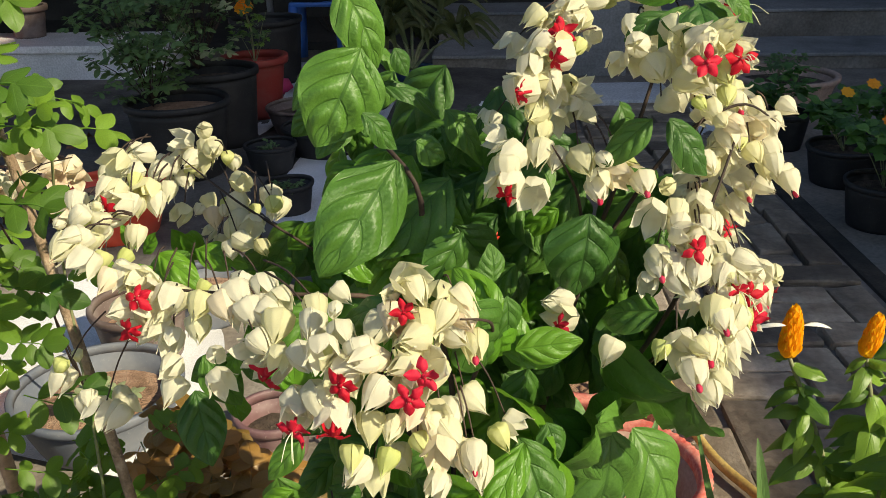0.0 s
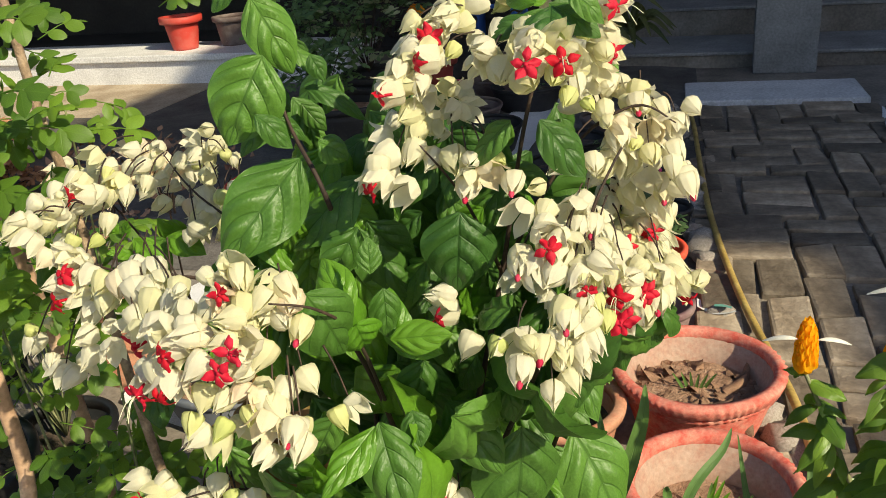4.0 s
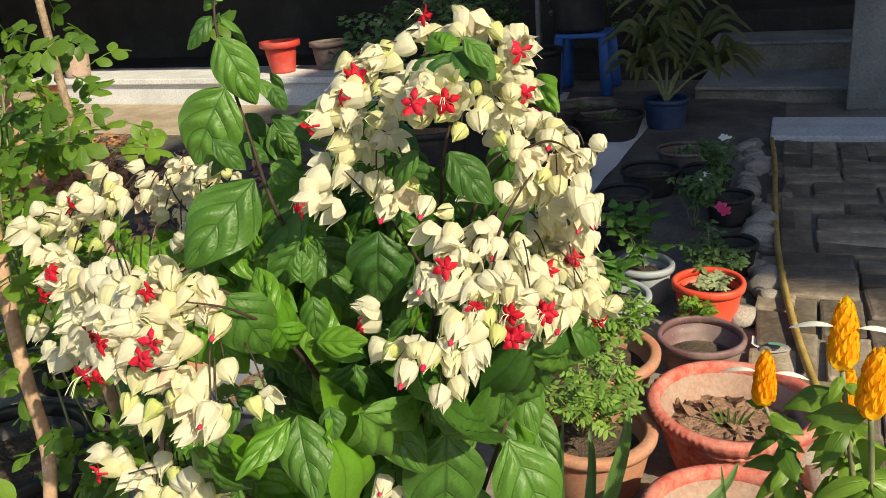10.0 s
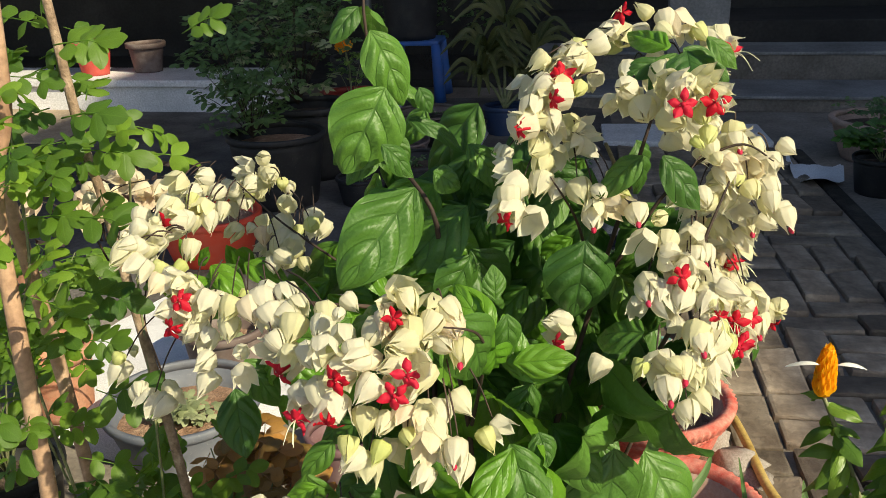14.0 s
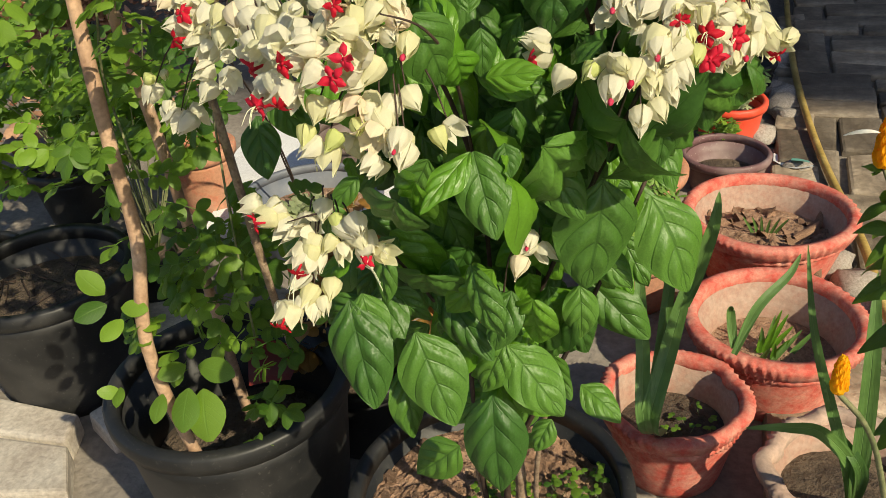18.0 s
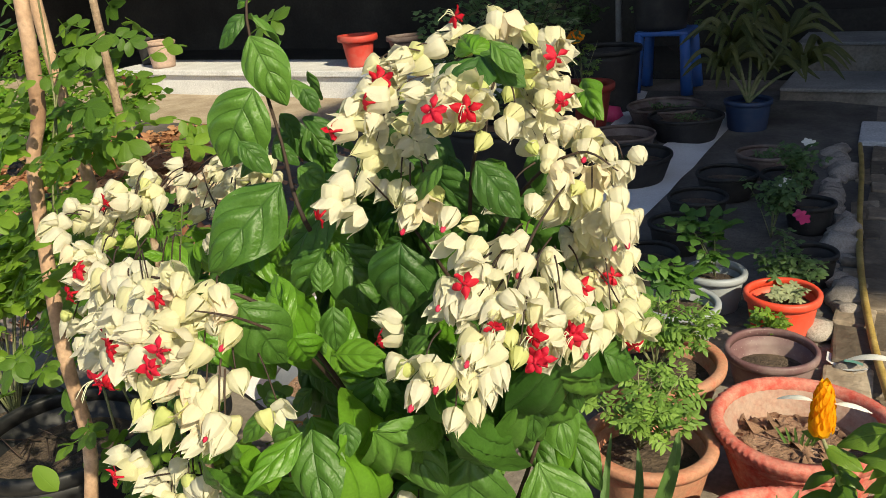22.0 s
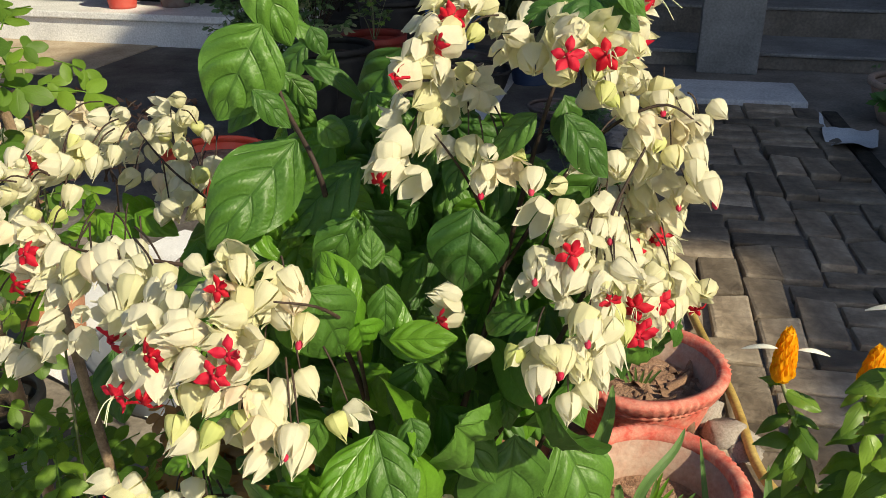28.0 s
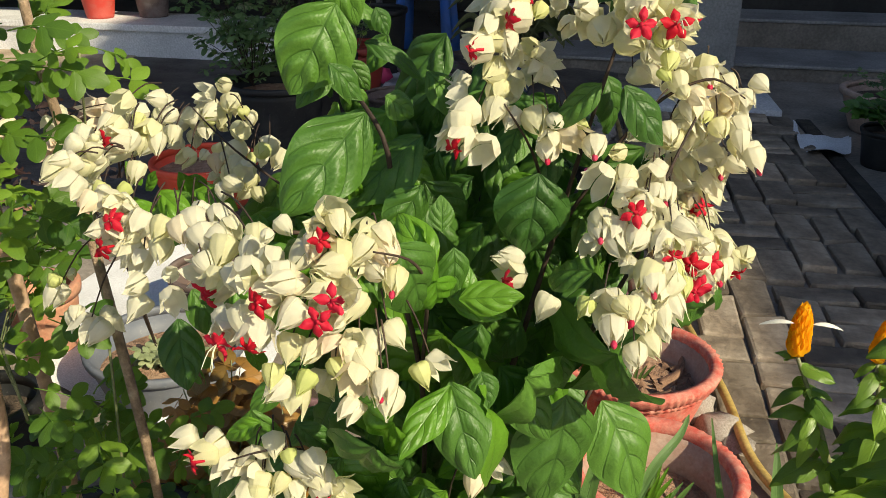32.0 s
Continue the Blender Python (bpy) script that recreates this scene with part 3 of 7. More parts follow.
bench = thing("garden_bench", "low whitewashed ledge on a red brick support at the veranda edge", "ledge", front(-4.6, 0.06))
for nm, lo, hi, mat in (("top", (-6.25, -0.13, 0.19), (-2.45, 0.40, 0.235), WHITEWASH), ("face", (-5.86, -0.10, 0.0), (-2.48, 0.37, 0.188), WHITEWASH), ("brick", (-6.21, -0.09, 0.0), (-5.865, 0.37, 0.188), RED_BRICK)):
    part(nm, box_mesh("bench_" + nm, lo, hi, mat, 0.008, 0.006, random.Random(3)), bench, HOUSE)
terrace = solid("step_terrace", box_mesh("terrace", (-8.6, -1.0, 0.0), (-3.45, 0.94, 0.030), SANDY, 0.01), "tan earth-plastered strip before the ledge", "step")
terrace.matrix_world = HOUSE
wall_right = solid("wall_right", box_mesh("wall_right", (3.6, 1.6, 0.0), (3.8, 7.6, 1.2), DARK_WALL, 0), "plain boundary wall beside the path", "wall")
# Three unseen slabs added out of view to cut the sun off yard and path.
shade_slab_a = solid("sun_block_yard", box_mesh("sun_block_yard", (6.7, -3.65, 8.40), (13.6, 4.5, 8.5), DARK_WALL, 0), "unseen flat slab added overhead to shade the yard", "roof")
shade_slab_b = solid("sun_block_veranda", box_mesh("sun_block_veranda", (3.2, 0.1, 8.40), (6.695, 4.5, 8.5), DARK_WALL, 0), "unseen flat slab added to shade the veranda behind the ledge", "roof")
shade_slab_c = solid("sun_block_path", box_mesh("sun_block_path", (10.5, -5.32, 8.40), (13.6, -3.655, 8.5), DARK_WALL, 0), "unseen flat slab added to shade the near brick path", "roof")
# Unseen block added only to hold up the shade slabs.
slab_support = solid("sun_block_support", box_mesh("sun_block_support", (11.6, -3.4, 0.0), (13.4, 4.4, 8.4), CEMENT, 0), "unseen cement block added as support for the shade slabs", "wall")


def rise(x, y):
    """The yard's floor climbs a little towards the house, away from the path."""
    a, b = min(max((y - 2.4) / 1.1, 0), 1), min(max((0.42 - x) / 0.3, 0), 1)
    return 0.02 * a * a * (3 - 2 * a) * b * b * (3 - 2 * b)


yard = solid("floor_nursery", mesh_of("yard", [(-4.4 + 0.12 * i, 2.35 + 0.12 * j, rise(-4.4 + 0.12 * i, 2.35 + 0.12 * j) + 0.003) for j in range(29) for i in range(41)], [(j * 41 + i, j * 41 + i + 1, (j + 1) * 41 + i + 1, (j + 1) * 41 + i) for j in range(28) for i in range(40)], DAMP), "dark damp yard floor rising gently towards the house", "floor")
brick_rng = random.Random(11)
BRICKS = [box_mesh("paving_brick", (-0.1145, -0.0535, -0.03), (0.1145, 0.0535, 0.018 + 0.0008 * k), BRICK, 0.009, 0.014, brick_rng) for k in range(10)]


def lay_brick(x, y, turned, cut=1.0):
    ob = new("brick", brick_rng.choice(BRICKS))
    ob.parent = path_bed
    ob.matrix_basis = pose(x + brick_rng.uniform(-0.004, 0.004), y + brick_rng.uniform(-0.004, 0.004), brick_rng.uniform(-0.005, 0.005), brick_rng.uniform(-1.2, 1.2), brick_rng.uniform(-1.2, 1.2), (90 if turned else 0) + brick_rng.uniform(-2.0, 2.0)) @ Matrix.Diagonal((cut, 1, 1, 1))


CELL, COLUMNS, ROWS = 0.119, 7, 29
laid = set()
for row in range(ROWS):
    for col in range(COLUMNS):
        if (row, col) in laid:
            continue
        x, y = 0.452 + col * CELL, 1.02 + row * CELL
        along = row + 1 < ROWS
        across = col + 1 < COLUMNS and (row, col + 1) not in laid
        if across and (not along or brick_rng.random() < 0.62):
            laid.update(((row, col), (row, col + 1)))
            lay_brick(x + CELL / 2, y, False)
        elif along:
            laid.update(((row, col), (row + 1, col)))
            lay_brick(x, y + CELL / 2, True)
        else:
            lay_brick(x, y, False, 0.48)
for row in range(ROWS // 2):
    if brick_rng.random() < 0.8:
        lay_brick(0.395, 1.08 + row * 2 * CELL, True, 0.95)


# ---- the flowering vine ----
main_pot = pot("black_pot", (0.001, 0.655, 0.000), 0.177, 0.27, BLACK, "large black plastic pot holding the flowering vine, dry lumpy soil", None, 0.74, 0.024, 0.010, seed=1)


def crumb_soil(r, z, material, rings=34, sides=84):
    """Dry crumbly soil heaped towards the front of a pot, dug out at the back."""
    verts, faces = [], []
    for i in range(rings + 1):
        for k in range(sides):
            a = 2 * math.pi * k / sides
            rr = r * i / rings
            x, y = rr * math.cos(a), rr * math.sin(a)
            h = 0.012 * noise.noise(Vector((x * 14, y * 14, 3.1))) + 0.007 * abs(noise.noise(Vector((x * 42, y * 42, 7.7)))) + 0.006 * noise.noise(Vector((x * 110, y * 110, 1.3))) + 0.003 * noise.noise(Vector((x * 260, y * 260, 5.3)))
            h += 0.016 * math.exp(-((x + 0.055) ** 2 + (y + 0.01) ** 2) / 0.0036)
            verts.append((x, y, z + h))
    for i in range(rings):
        for k in range(sides):
            a, b = i * sides + k, i * sides + (k + 1) % sides
            faces.append((a, a + sides, b + sides, b))
    return mesh_of("crumb_soil", verts, faces, material, smooth=False)


part("soil", crumb_soil(0.159, 0.224, SOIL_DRY), main_pot, Matrix.Translation(main_pot.location), "dry reddish crumbly soil")
vine = thing("flowering_vine", "bleeding-heart vine with cream calyces and crimson flowers", "flowering plant", (main_pot.location.x, main_pot.location.y, 0.2))
rng = random.Random(5)
VINE_STEMS = [
    ([(0.037, 0.620, 0.227), (0.047, 0.585, 0.356), (0.074, 0.575, 0.536), (0.109, 0.550, 0.714), (0.145, 0.545, 0.873), (0.169, 0.520, 0.982), (0.186, 0.530, 1.042)], 0.008, 0.0022),
    ([(0.008, 0.630, 0.228), (0.015, 0.585, 0.437), (0.018, 0.590, 0.677), (0.018, 0.595, 0.817), (0.038, 0.508, 0.941), (0.002, 0.541, 0.989), (-0.011, 0.539, 1.079), (-0.006, 0.560, 1.118)], 0.006, 0.002),
    ([(0.037, 0.600, 0.516), (0.054, 0.545, 0.716), (0.050, 0.480, 0.856), (0.019, 0.455, 0.900), (-0.030, 0.445, 0.910), (-0.100, 0.460, 0.906), (-0.140, 0.480, 0.907)], 0.0045, 0.0018),
    ([(0.057, 0.520, 0.776), (0.075, 0.440, 0.875), (0.077, 0.390, 0.920), (0.062, 0.365, 0.936)], 0.003, 0.0015),
    ([(0.081, 0.570, 0.595), (0.146, 0.530, 0.753), (0.195, 0.500, 0.872), (0.213, 0.500, 0.940), (0.234, 0.530, 0.980)], 0.0045, 0.0018),
    ([(0.145, 0.545, 0.873), (0.194, 0.540, 0.961), (0.234, 0.540, 0.990), (0.259, 0.540, 0.979)], 0.003, 0.0014),
    ([(0.035, 0.600, 0.436), (0.021, 0.520, 0.617), (0.006, 0.430, 0.753), (-0.003, 0.390, 0.793), (-0.032, 0.380, 0.789)], 0.0035, 0.0015),
    ([(0.043, 0.590, 0.376), (0.120, 0.575, 0.564), (0.185, 0.572, 0.748)], 0.006, 0.005),
    ([(0.054, 0.590, 0.416), (0.065, 0.530, 0.566), (0.084, 0.510, 0.695), (0.109, 0.490, 0.714)], 0.003, 0.0013),
    ([(0.018, 0.595, 0.817), (-0.030, 0.560, 0.879), (-0.088, 0.560, 0.922), (-0.138, 0.600, 0.943)], 0.003, 0.0014),
    ([(0.145, 0.545, 0.873), (0.133, 0.500, 0.944), (0.114, 0.480, 0.984)], 0.003, 0.0013),
    ([(0.146, 0.530, 0.753), (0.179, 0.470, 0.852), (0.190, 0.430, 0.891)], 0.003, 0.0013),
]
panicles = []
for k, (pts, r0, r1) in enumerate(VINE_STEMS):
    panicles.append(part("stem", tube("vine_stem", pts, r0 * 0.52, r1 * 0.3, TWIG, 7, 6, 0.2, rng), vine, Matrix.Identity(4), "thin brown twining stem"))

for pts, r0, r1 in (([(0.048, 0.648, 0.20), (0.046, 0.640, 0.27), (0.050, 0.622, 0.36), (0.044, 0.598, 0.45), (0.052, 0.586, 0.54)], 0.0070, 0.0045), ([(0.062, 0.652, 0.20), (0.068, 0.625, 0.31), (0.080, 0.600, 0.40), (0.098, 0.585, 0.50)], 0.0032, 0.0026), ([(0.016, 0.642, 0.20), (0.004, 0.612, 0.33), (0.018, 0.592, 0.45)], 0.0038, 0.0026)):
    part("woody_stem", tube("woody_stem", pts, r0, r1, BARK, 9, 7, 0.22, rng), vine, Matrix.Identity(4), "pale straw-brown woody stem")
FACE = (0.12, -0.72, 0.68)
leaf_count = [0]


def vine_leaf(base, tip, width=0.62, face=FACE, young=False, profile=ovate, droop=0.28, fold=0.22, quilt=0.042):
    leaf_count[0] += 1
    face = Vector(face).normalized() + Vector((0.22, -0.24, 0.12))
    me = leaf_mesh("vine_leaf", LEAF_YOUNG if young else LEAF, width, profile, fold=fold, droop=droop, quilt=quilt * rng.uniform(0.75, 1.25), wave=rng.uniform(0.02, 0.05), nu=14, nv=30, seed=leaf_count[0], veins=3.9, pillow=rng.uniform(0.08, 0.26))
    ob = part("leaf", me, vine, stand_on(base, tip, face))
    return ob


vine_leaf((-0.006, 0.533, 1.068), (0.022, 0.527, 1.019), 0.60, (0.3, -0.8, 0.5))
vine_leaf((0.006, 0.514, 1.034), (-0.018, 0.482, 0.983), 0.80, (0.2, -0.85, 0.4), quilt=0.058)
vine_leaf((0.025, 0.505, 0.969), (-0.014, 0.446, 0.919), 0.60, (0.25, -0.85, 0.45), quilt=0.058)
vine_leaf((0.136, 0.477, 0.944), (0.132, 0.461, 0.891), 0.86, (0.0, -0.85, 0.5), quilt=0.058)
vine_leaf((0.171, 0.438, 0.901), (0.136, 0.466, 0.889), 0.62, (0, -0.6, 0.8))
vine_leaf((0.068, 0.395, 0.927), (0.087, 0.411, 0.872), 0.68, (0.3, -0.7, 0.6))
vine_leaf((0.093, 0.414, 0.834), (0.115, 0.377, 0.793), 0.62, (0, -0.8, 0.6))
vine_leaf((0.012, 0.557, 1.003), (0.058, 0.556, 0.995), 0.36, (0, -0.5, 0.9), droop=0.5)
vine_leaf((0.182, 0.498, 0.993), (0.215, 0.491, 0.962), 0.60, (0.4, -0.75, 0.5))
vine_leaf((0.169, 0.480, 0.998), (0.136, 0.477, 0.974), 0.50, (-0.2, -0.5, 0.85))
vine_leaf((0.192, 0.493, 1.058), (0.194, 0.460, 1.044), 0.75, (0, -0.8, 0.6))
vine_leaf((0.202, 0.486, 1.067), (0.225, 0.483, 1.051), 0.55, (0.1, -0.6, 0.8))
vine_leaf((0.179, 0.502, 1.053), (0.152, 0.493, 1.043), 0.52, (-0.2, -0.6, 0.8))
vine_leaf((0.081, 0.460, 0.909), (0.081, 0.463, 0.932), 0.7, (0.2, -0.8, 0.5))
vine_leaf((0.098, 0.458, 0.856), (0.083, 0.468, 0.896), 0.5, (-0.3, -0.7, 0.4), True)
vine_leaf((0.085, 0.468, 0.864), (0.123, 0.455, 0.863), 0.55, (0.1, -0.6, 0.8), True)
vine_leaf((0.082, 0.420, 0.903), (0.057, 0.433, 0.934), 0.6, (-0.2, -0.8, 0.5), True)
vine_leaf((0.078, 0.424, 0.921), (0.073, 0.484, 0.880), 0.7, (0.2, -0.6, 0.7), True)
vine_leaf((0.084, 0.420, 0.895), (0.084, 0.438, 0.861), 0.8, (0.2, -0.7, 0.6), True)
vine_leaf((0.110, 0.426, 0.836), (0.118, 0.413, 0.818), 0.8, (0.1, -0.7, 0.6))
vine_leaf((0.115, 0.409, 0.824), (0.115, 0.513, 0.758), 0.8, (0.1, -0.7, 0.6), True)
vine_leaf((0.161, 0.5, 0.778), (0.161, 0.475, 0.679), 0.64, (0.35, -0.75, 0.5))
vine_leaf((0.137, 0.418, 0.839), (0.156, 0.494, 0.755), 0.55, (0.1, -0.85, 0.5))
vine_leaf((0.19, 0.556, 0.739), (0.238, 0.53, 0.662), 0.62, (0.35, -0.75, 0.5))
vine_leaf((0.230, 0.489, 0.869), (0.227, 0.585, 0.753), 0.62, (0.2, -0.85, 0.5))
vine_leaf((0.241, 0.533, 0.843), (0.262, 0.547, 0.824), 0.7, (0.2, -0.7, 0.6))
vine_leaf((0.200, 0.506, 0.819), (0.204, 0.599, 0.724), 0.72, (0.1, -0.8, 0.5))
vine_leaf((0.189, 0.422, 0.860), (0.149, 0.512, 0.766), 0.7, (-0.1, -0.8, 0.5))
vine_leaf((-0.015, 0.417, 0.703), (0.008, 0.372, 0.623), 0.54, (-0.1, -0.8, 0.55))
vine_leaf((0.021, 0.449, 0.655), (0.062, 0.414, 0.580), 0.62, (0.1, -0.8, 0.55))
vine_leaf((0.074, 0.474, 0.579), (0.086, 0.432, 0.482), 0.54, (0.0, -0.8, 0.6))
vine_leaf((0.078, 0.511, 0.605), (0.139, 0.485, 0.551), 0.6, (0.15, -0.7, 0.65))
vine_leaf((0.079, 0.477, 0.696), (0.036, 0.490, 0.646), 0.75, (-0.1, -0.6, 0.8), True)
vine_leaf((0.038, 0.440, 0.717), (0.022, 0.483, 0.648), 0.8, (0.0, -0.8, 0.6))
vine_leaf((0.136, 0.521, 0.642), (0.085, 0.563, 0.581), 0.6, (0, -0.6, 0.8))
vine_leaf((0.139, 0.526, 0.666), (0.145, 0.509, 0.612), 0.55, (0.1, -0.8, 0.5))
vine_leaf((0.251, 0.529, 0.857), (0.278, 0.556, 0.833), 0.6, (0.3, -0.6, 0.7))
vine_leaf((0.223, 0.502, 0.851), (0.196, 0.589, 0.750), 0.8, (0.1, -0.8, 0.5))
vine_leaf((0.095, 0.402, 0.839), (0.074, 0.356, 0.826), 0.42, (-0.3, -0.7, 0.6), True)
vine_leaf((0.069, 0.369, 0.833), (0.043, 0.405, 0.783), 0.6, (-0.1, -0.8, 0.5), True)
vine_leaf((-0.008, 0.540, 1.080), (-0.008, 0.585, 1.067), 0.6, (0.2, -0.6, 0.8))
vine_leaf((-0.015, 0.542, 1.082), (-0.034, 0.523, 1.065), 0.6, (-0.3, -0.7, 0.6))
vine_leaf((-0.014, 0.545, 1.088), (-0.035, 0.563, 1.103), 0.6, (-0.3, -0.7, 0.6), True)
vine_leaf((-0.016, 0.547, 1.096), (-0.025, 0.548, 1.111), 0.5, (-0.3, -0.7, 0.6), True)
vine_leaf((-0.015, 0.547, 1.094), (-0.003, 0.547, 1.108), 0.5, (0.3, -0.7, 0.6), True)
vine_leaf((-0.015, 0.546, 1.094), (-0.005, 0.554, 1.097), 0.5, (0.2, -0.5, 0.9), True)
vine_leaf((0.005, 0.559, 1.031), (0.029, 0.567, 1.013), 0.6, (0.1, -0.3, 0.95))
vine_leaf((0.007, 0.488, 1.002), (0.032, 0.489, 0.982), 0.55, (0.1, -0.6, 0.8))
vine_leaf((0.036, 0.512, 0.978), (0.057, 0.515, 0.967), 0.9, (0.1, -0.7, 0.7))
vine_leaf((0.022, 0.550, 1.027), (0.033, 0.547, 1.010), 0.7, (0.1, -0.7, 0.7))
vine_leaf((-0.006, 0.536, 0.991), (-0.028, 0.514, 0.971), 0.6, (-0.1, -0.5, 0.85))
vine_leaf((-0.002, 0.537, 0.987), (0.017, 0.544, 0.973), 0.6, (0.2, -0.5, 0.85))
vine_leaf((0.043, 0.378, 0.939), (-0.012, 0.399, 0.924), 0.45, (0, -0.4, 0.9))
vine_leaf((0.039, 0.386, 0.936), (0.061, 0.412, 0.937), 0.45, (0, -0.4, 0.9))
vine_leaf((0.061, 0.357, 0.826), (0.031, 0.389, 0.772), 0.7, (0.2, -0.7, 0.6))
vine_leaf((0.187, 0.497, 1.056), (0.174, 0.478, 1.033), 0.62, (0.2, -0.85, 0.4), quilt=0.045)
vine_leaf((0.19, 0.497, 1.059), (0.221, 0.488, 1.045), 0.56, (0.1, -0.75, 0.6), quilt=0.045)
vine_leaf((0.182, 0.505, 1.058), (0.156, 0.53, 1.072), 0.5, (-0.1, -0.8, 0.5), True)
vine_leaf((0.178, 0.51, 1.057), (0.186, 0.53, 1.068), 0.5, (0.2, -0.7, 0.6), True)


vine_leaf((-0.141, 0.6, 0.863), (-0.145, 0.58, 0.89), 0.5, (-0.2, -0.7, 0.6), True)
vine_leaf((-0.133, 0.6, 0.866), (-0.126, 0.57, 0.893), 0.56, (0.3, -0.7, 0.6), True)
vine_leaf((-0.16, 0.55, 0.894), (-0.162, 0.54, 0.914), 0.5, (0.3, -0.7, 0.6), True)
vine_leaf((-0.156, 0.55, 0.89), (-0.147, 0.54, 0.908), 0.5, (-0.2, -0.7, 0.6), True)
vine_leaf((-0.075, 0.6, 0.877), (-0.053, 0.58, 0.874), 0.62, (-0.2, -0.7, 0.6), True)
vine_leaf((-0.073, 0.6, 0.873), (-0.074, 0.58, 0.864), 0.5, (0.1, -0.7, 0.6), True)
vine_leaf((-0.15, 0.55, 0.878), (-0.154, 0.53, 0.89), 0.5, (-0.2, -0.7, 0.6), True)
vine_leaf((-0.147, 0.55, 0.891), (-0.113, 0.53, 0.877), 0.5, (0.3, -0.7, 0.6), True)
vine_leaf((-0.124, 0.56, 0.889), (-0.086, 0.54, 0.889), 0.5, (0.3, -0.7, 0.6), True)
vine_leaf((-0.019, 0.56, 0.896), (-0.02, 0.54, 0.884), 0.5, (0.3, -0.7, 0.6), True)
vine_leaf((0.047, 0.5, 0.9), (0.038, 0.48, 0.89), 0.56, (0.3, -0.7, 0.6), True)
vine_leaf((0.025, 0.5, 0.885), (0.055, 0.48, 0.88), 0.5, (0.1, -0.7, 0.6), True)
vine_leaf((-0.059, 0.56, 0.888), (-0.038, 0.55, 0.911), 0.5, (0.1, -0.7, 0.6), True)


vine_leaf((0.117, 0.475, 0.811), (0.162, 0.46, 0.763), 0.54, (0.3, -0.75, 0.5), False)
vine_leaf((0.083, 0.47, 0.709), (0.043, 0.45, 0.669), 0.62, (0.3, -0.75, 0.5), True)
vine_leaf((0.095, 0.47, 0.797), (0.117, 0.46, 0.78), 0.7, (0.3, -0.75, 0.5), True)
vine_leaf((0.218, 0.54, 0.849), (0.238, 0.53, 0.803), 0.58, (0.3, -0.75, 0.5), False)
vine_leaf((0.201, 0.53, 0.819), (0.201, 0.52, 0.774), 0.66, (0.3, -0.75, 0.5), False)
vine_leaf((0.088, 0.46, 0.9), (0.092, 0.45, 0.867), 0.6, (0.3, -0.75, 0.5), False)
vine_leaf((0.093, 0.45, 0.87), (0.131, 0.44, 0.881), 0.55, (0.3, -0.75, 0.5), True)
vine_leaf((0.047, 0.45, 0.809), (0.03, 0.44, 0.775), 0.6, (0.3, -0.75, 0.5), False)
vine_leaf((-0.006, 0.42, 0.708), (0.012, 0.4, 0.662), 0.62, (0.3, -0.75, 0.5), False)
vine_leaf((0.103, 0.48, 0.839), (0.095, 0.46, 0.796), 0.62, (0.3, -0.75, 0.5), False)
vine_leaf((0.154, 0.49, 0.819), (0.164, 0.48, 0.791), 0.6, (0.3, -0.75, 0.5), False)
vine_leaf((0.047, 0.5, 0.906), (0.015, 0.5, 0.894), 0.5, (0.3, -0.75, 0.5), True)
vine_leaf((0.247, 0.56, 0.848), (0.258, 0.56, 0.819), 0.6, (0.3, -0.75, 0.5), False)


def fill(n, centre, spread, length, young=0.2, seed=1, sink=0.75):
    """Plain leaves of the inner vine, hanging in a loose cloud round a centre."""
    r_ = random.Random(seed)
    for k in range(n):
        b = Vector(centre) + Vector([c * r_.gauss(0, 0.5) for c in spread])
        if b.x > 0.15 and b.z < 0.78:
            continue
        size = length * r_.uniform(0.55, 1.2)
        a = r_.uniform(0, 6.28)
        t = b + Vector((math.cos(a) * 0.75, -0.25 + 0.3 * math.sin(a), -sink + r_.uniform(-0.3, 0.5))).normalized() * size
        if t.x > 0.225 or b.x > 0.225:
            continue
        vine_leaf(b, t, r_.uniform(0.48, 0.68), (r_.uniform(-0.8, 0.8), -0.6, r_.uniform(0.1, 0.9)), r_.random() < young)


fill(40, (0.164, 0.600, 0.870), (0.09, 0.04, 0.12), 0.065, 0.1, 1)
fill(34, (0.094, 0.570, 0.827), (0.07, 0.05, 0.10), 0.070, 0.25, 2)
fill(20, (0.038, 0.540, 0.918), (0.05, 0.05, 0.05), 0.055, 0.6, 3)
fill(20, (-0.044, 0.520, 0.852), (0.09, 0.05, 0.05), 0.055, 0.55, 4)
fill(38, (0.090, 0.585, 0.687), (0.13, 0.06, 0.11), 0.070, 0.5, 5)
fill(20, (0.073, 0.610, 0.528), (0.13, 0.06, 0.11), 0.075, 0.2, 6)
fill(12, (-0.018, 0.600, 0.959), (0.04, 0.03, 0.09), 0.045, 0.3, 7)
fill(16, (0.200, 0.600, 0.735), (0.05, 0.04, 0.08), 0.065, 0.2, 8)
fill(14, (0.117, 0.595, 0.937), (0.04, 0.03, 0.05), 0.05, 0.2, 10)
fill(10, (0.043, 0.563, 0.930), (0.05, 0.03, 0.05), 0.055, 0.1, 11)
fill(14, (-0.029, 0.470, 0.709), (0.05, 0.05, 0.06), 0.06, 0.5, 9)
fill(70, (0.070, 0.730, 0.720), (0.15, 0.08, 0.17), 0.078, 0.05, 25)
fill(40, (0.060, 0.620, 0.920), (0.05, 0.04, 0.06), 0.062, 0.05, 26)
fill(30, (-0.030, 0.640, 0.780), (0.08, 0.06, 0.10), 0.070, 0.10, 27)
fill(50, (0.080, 0.640, 0.800), (0.14, 0.06, 0.18), 0.075, 0.05, 21)
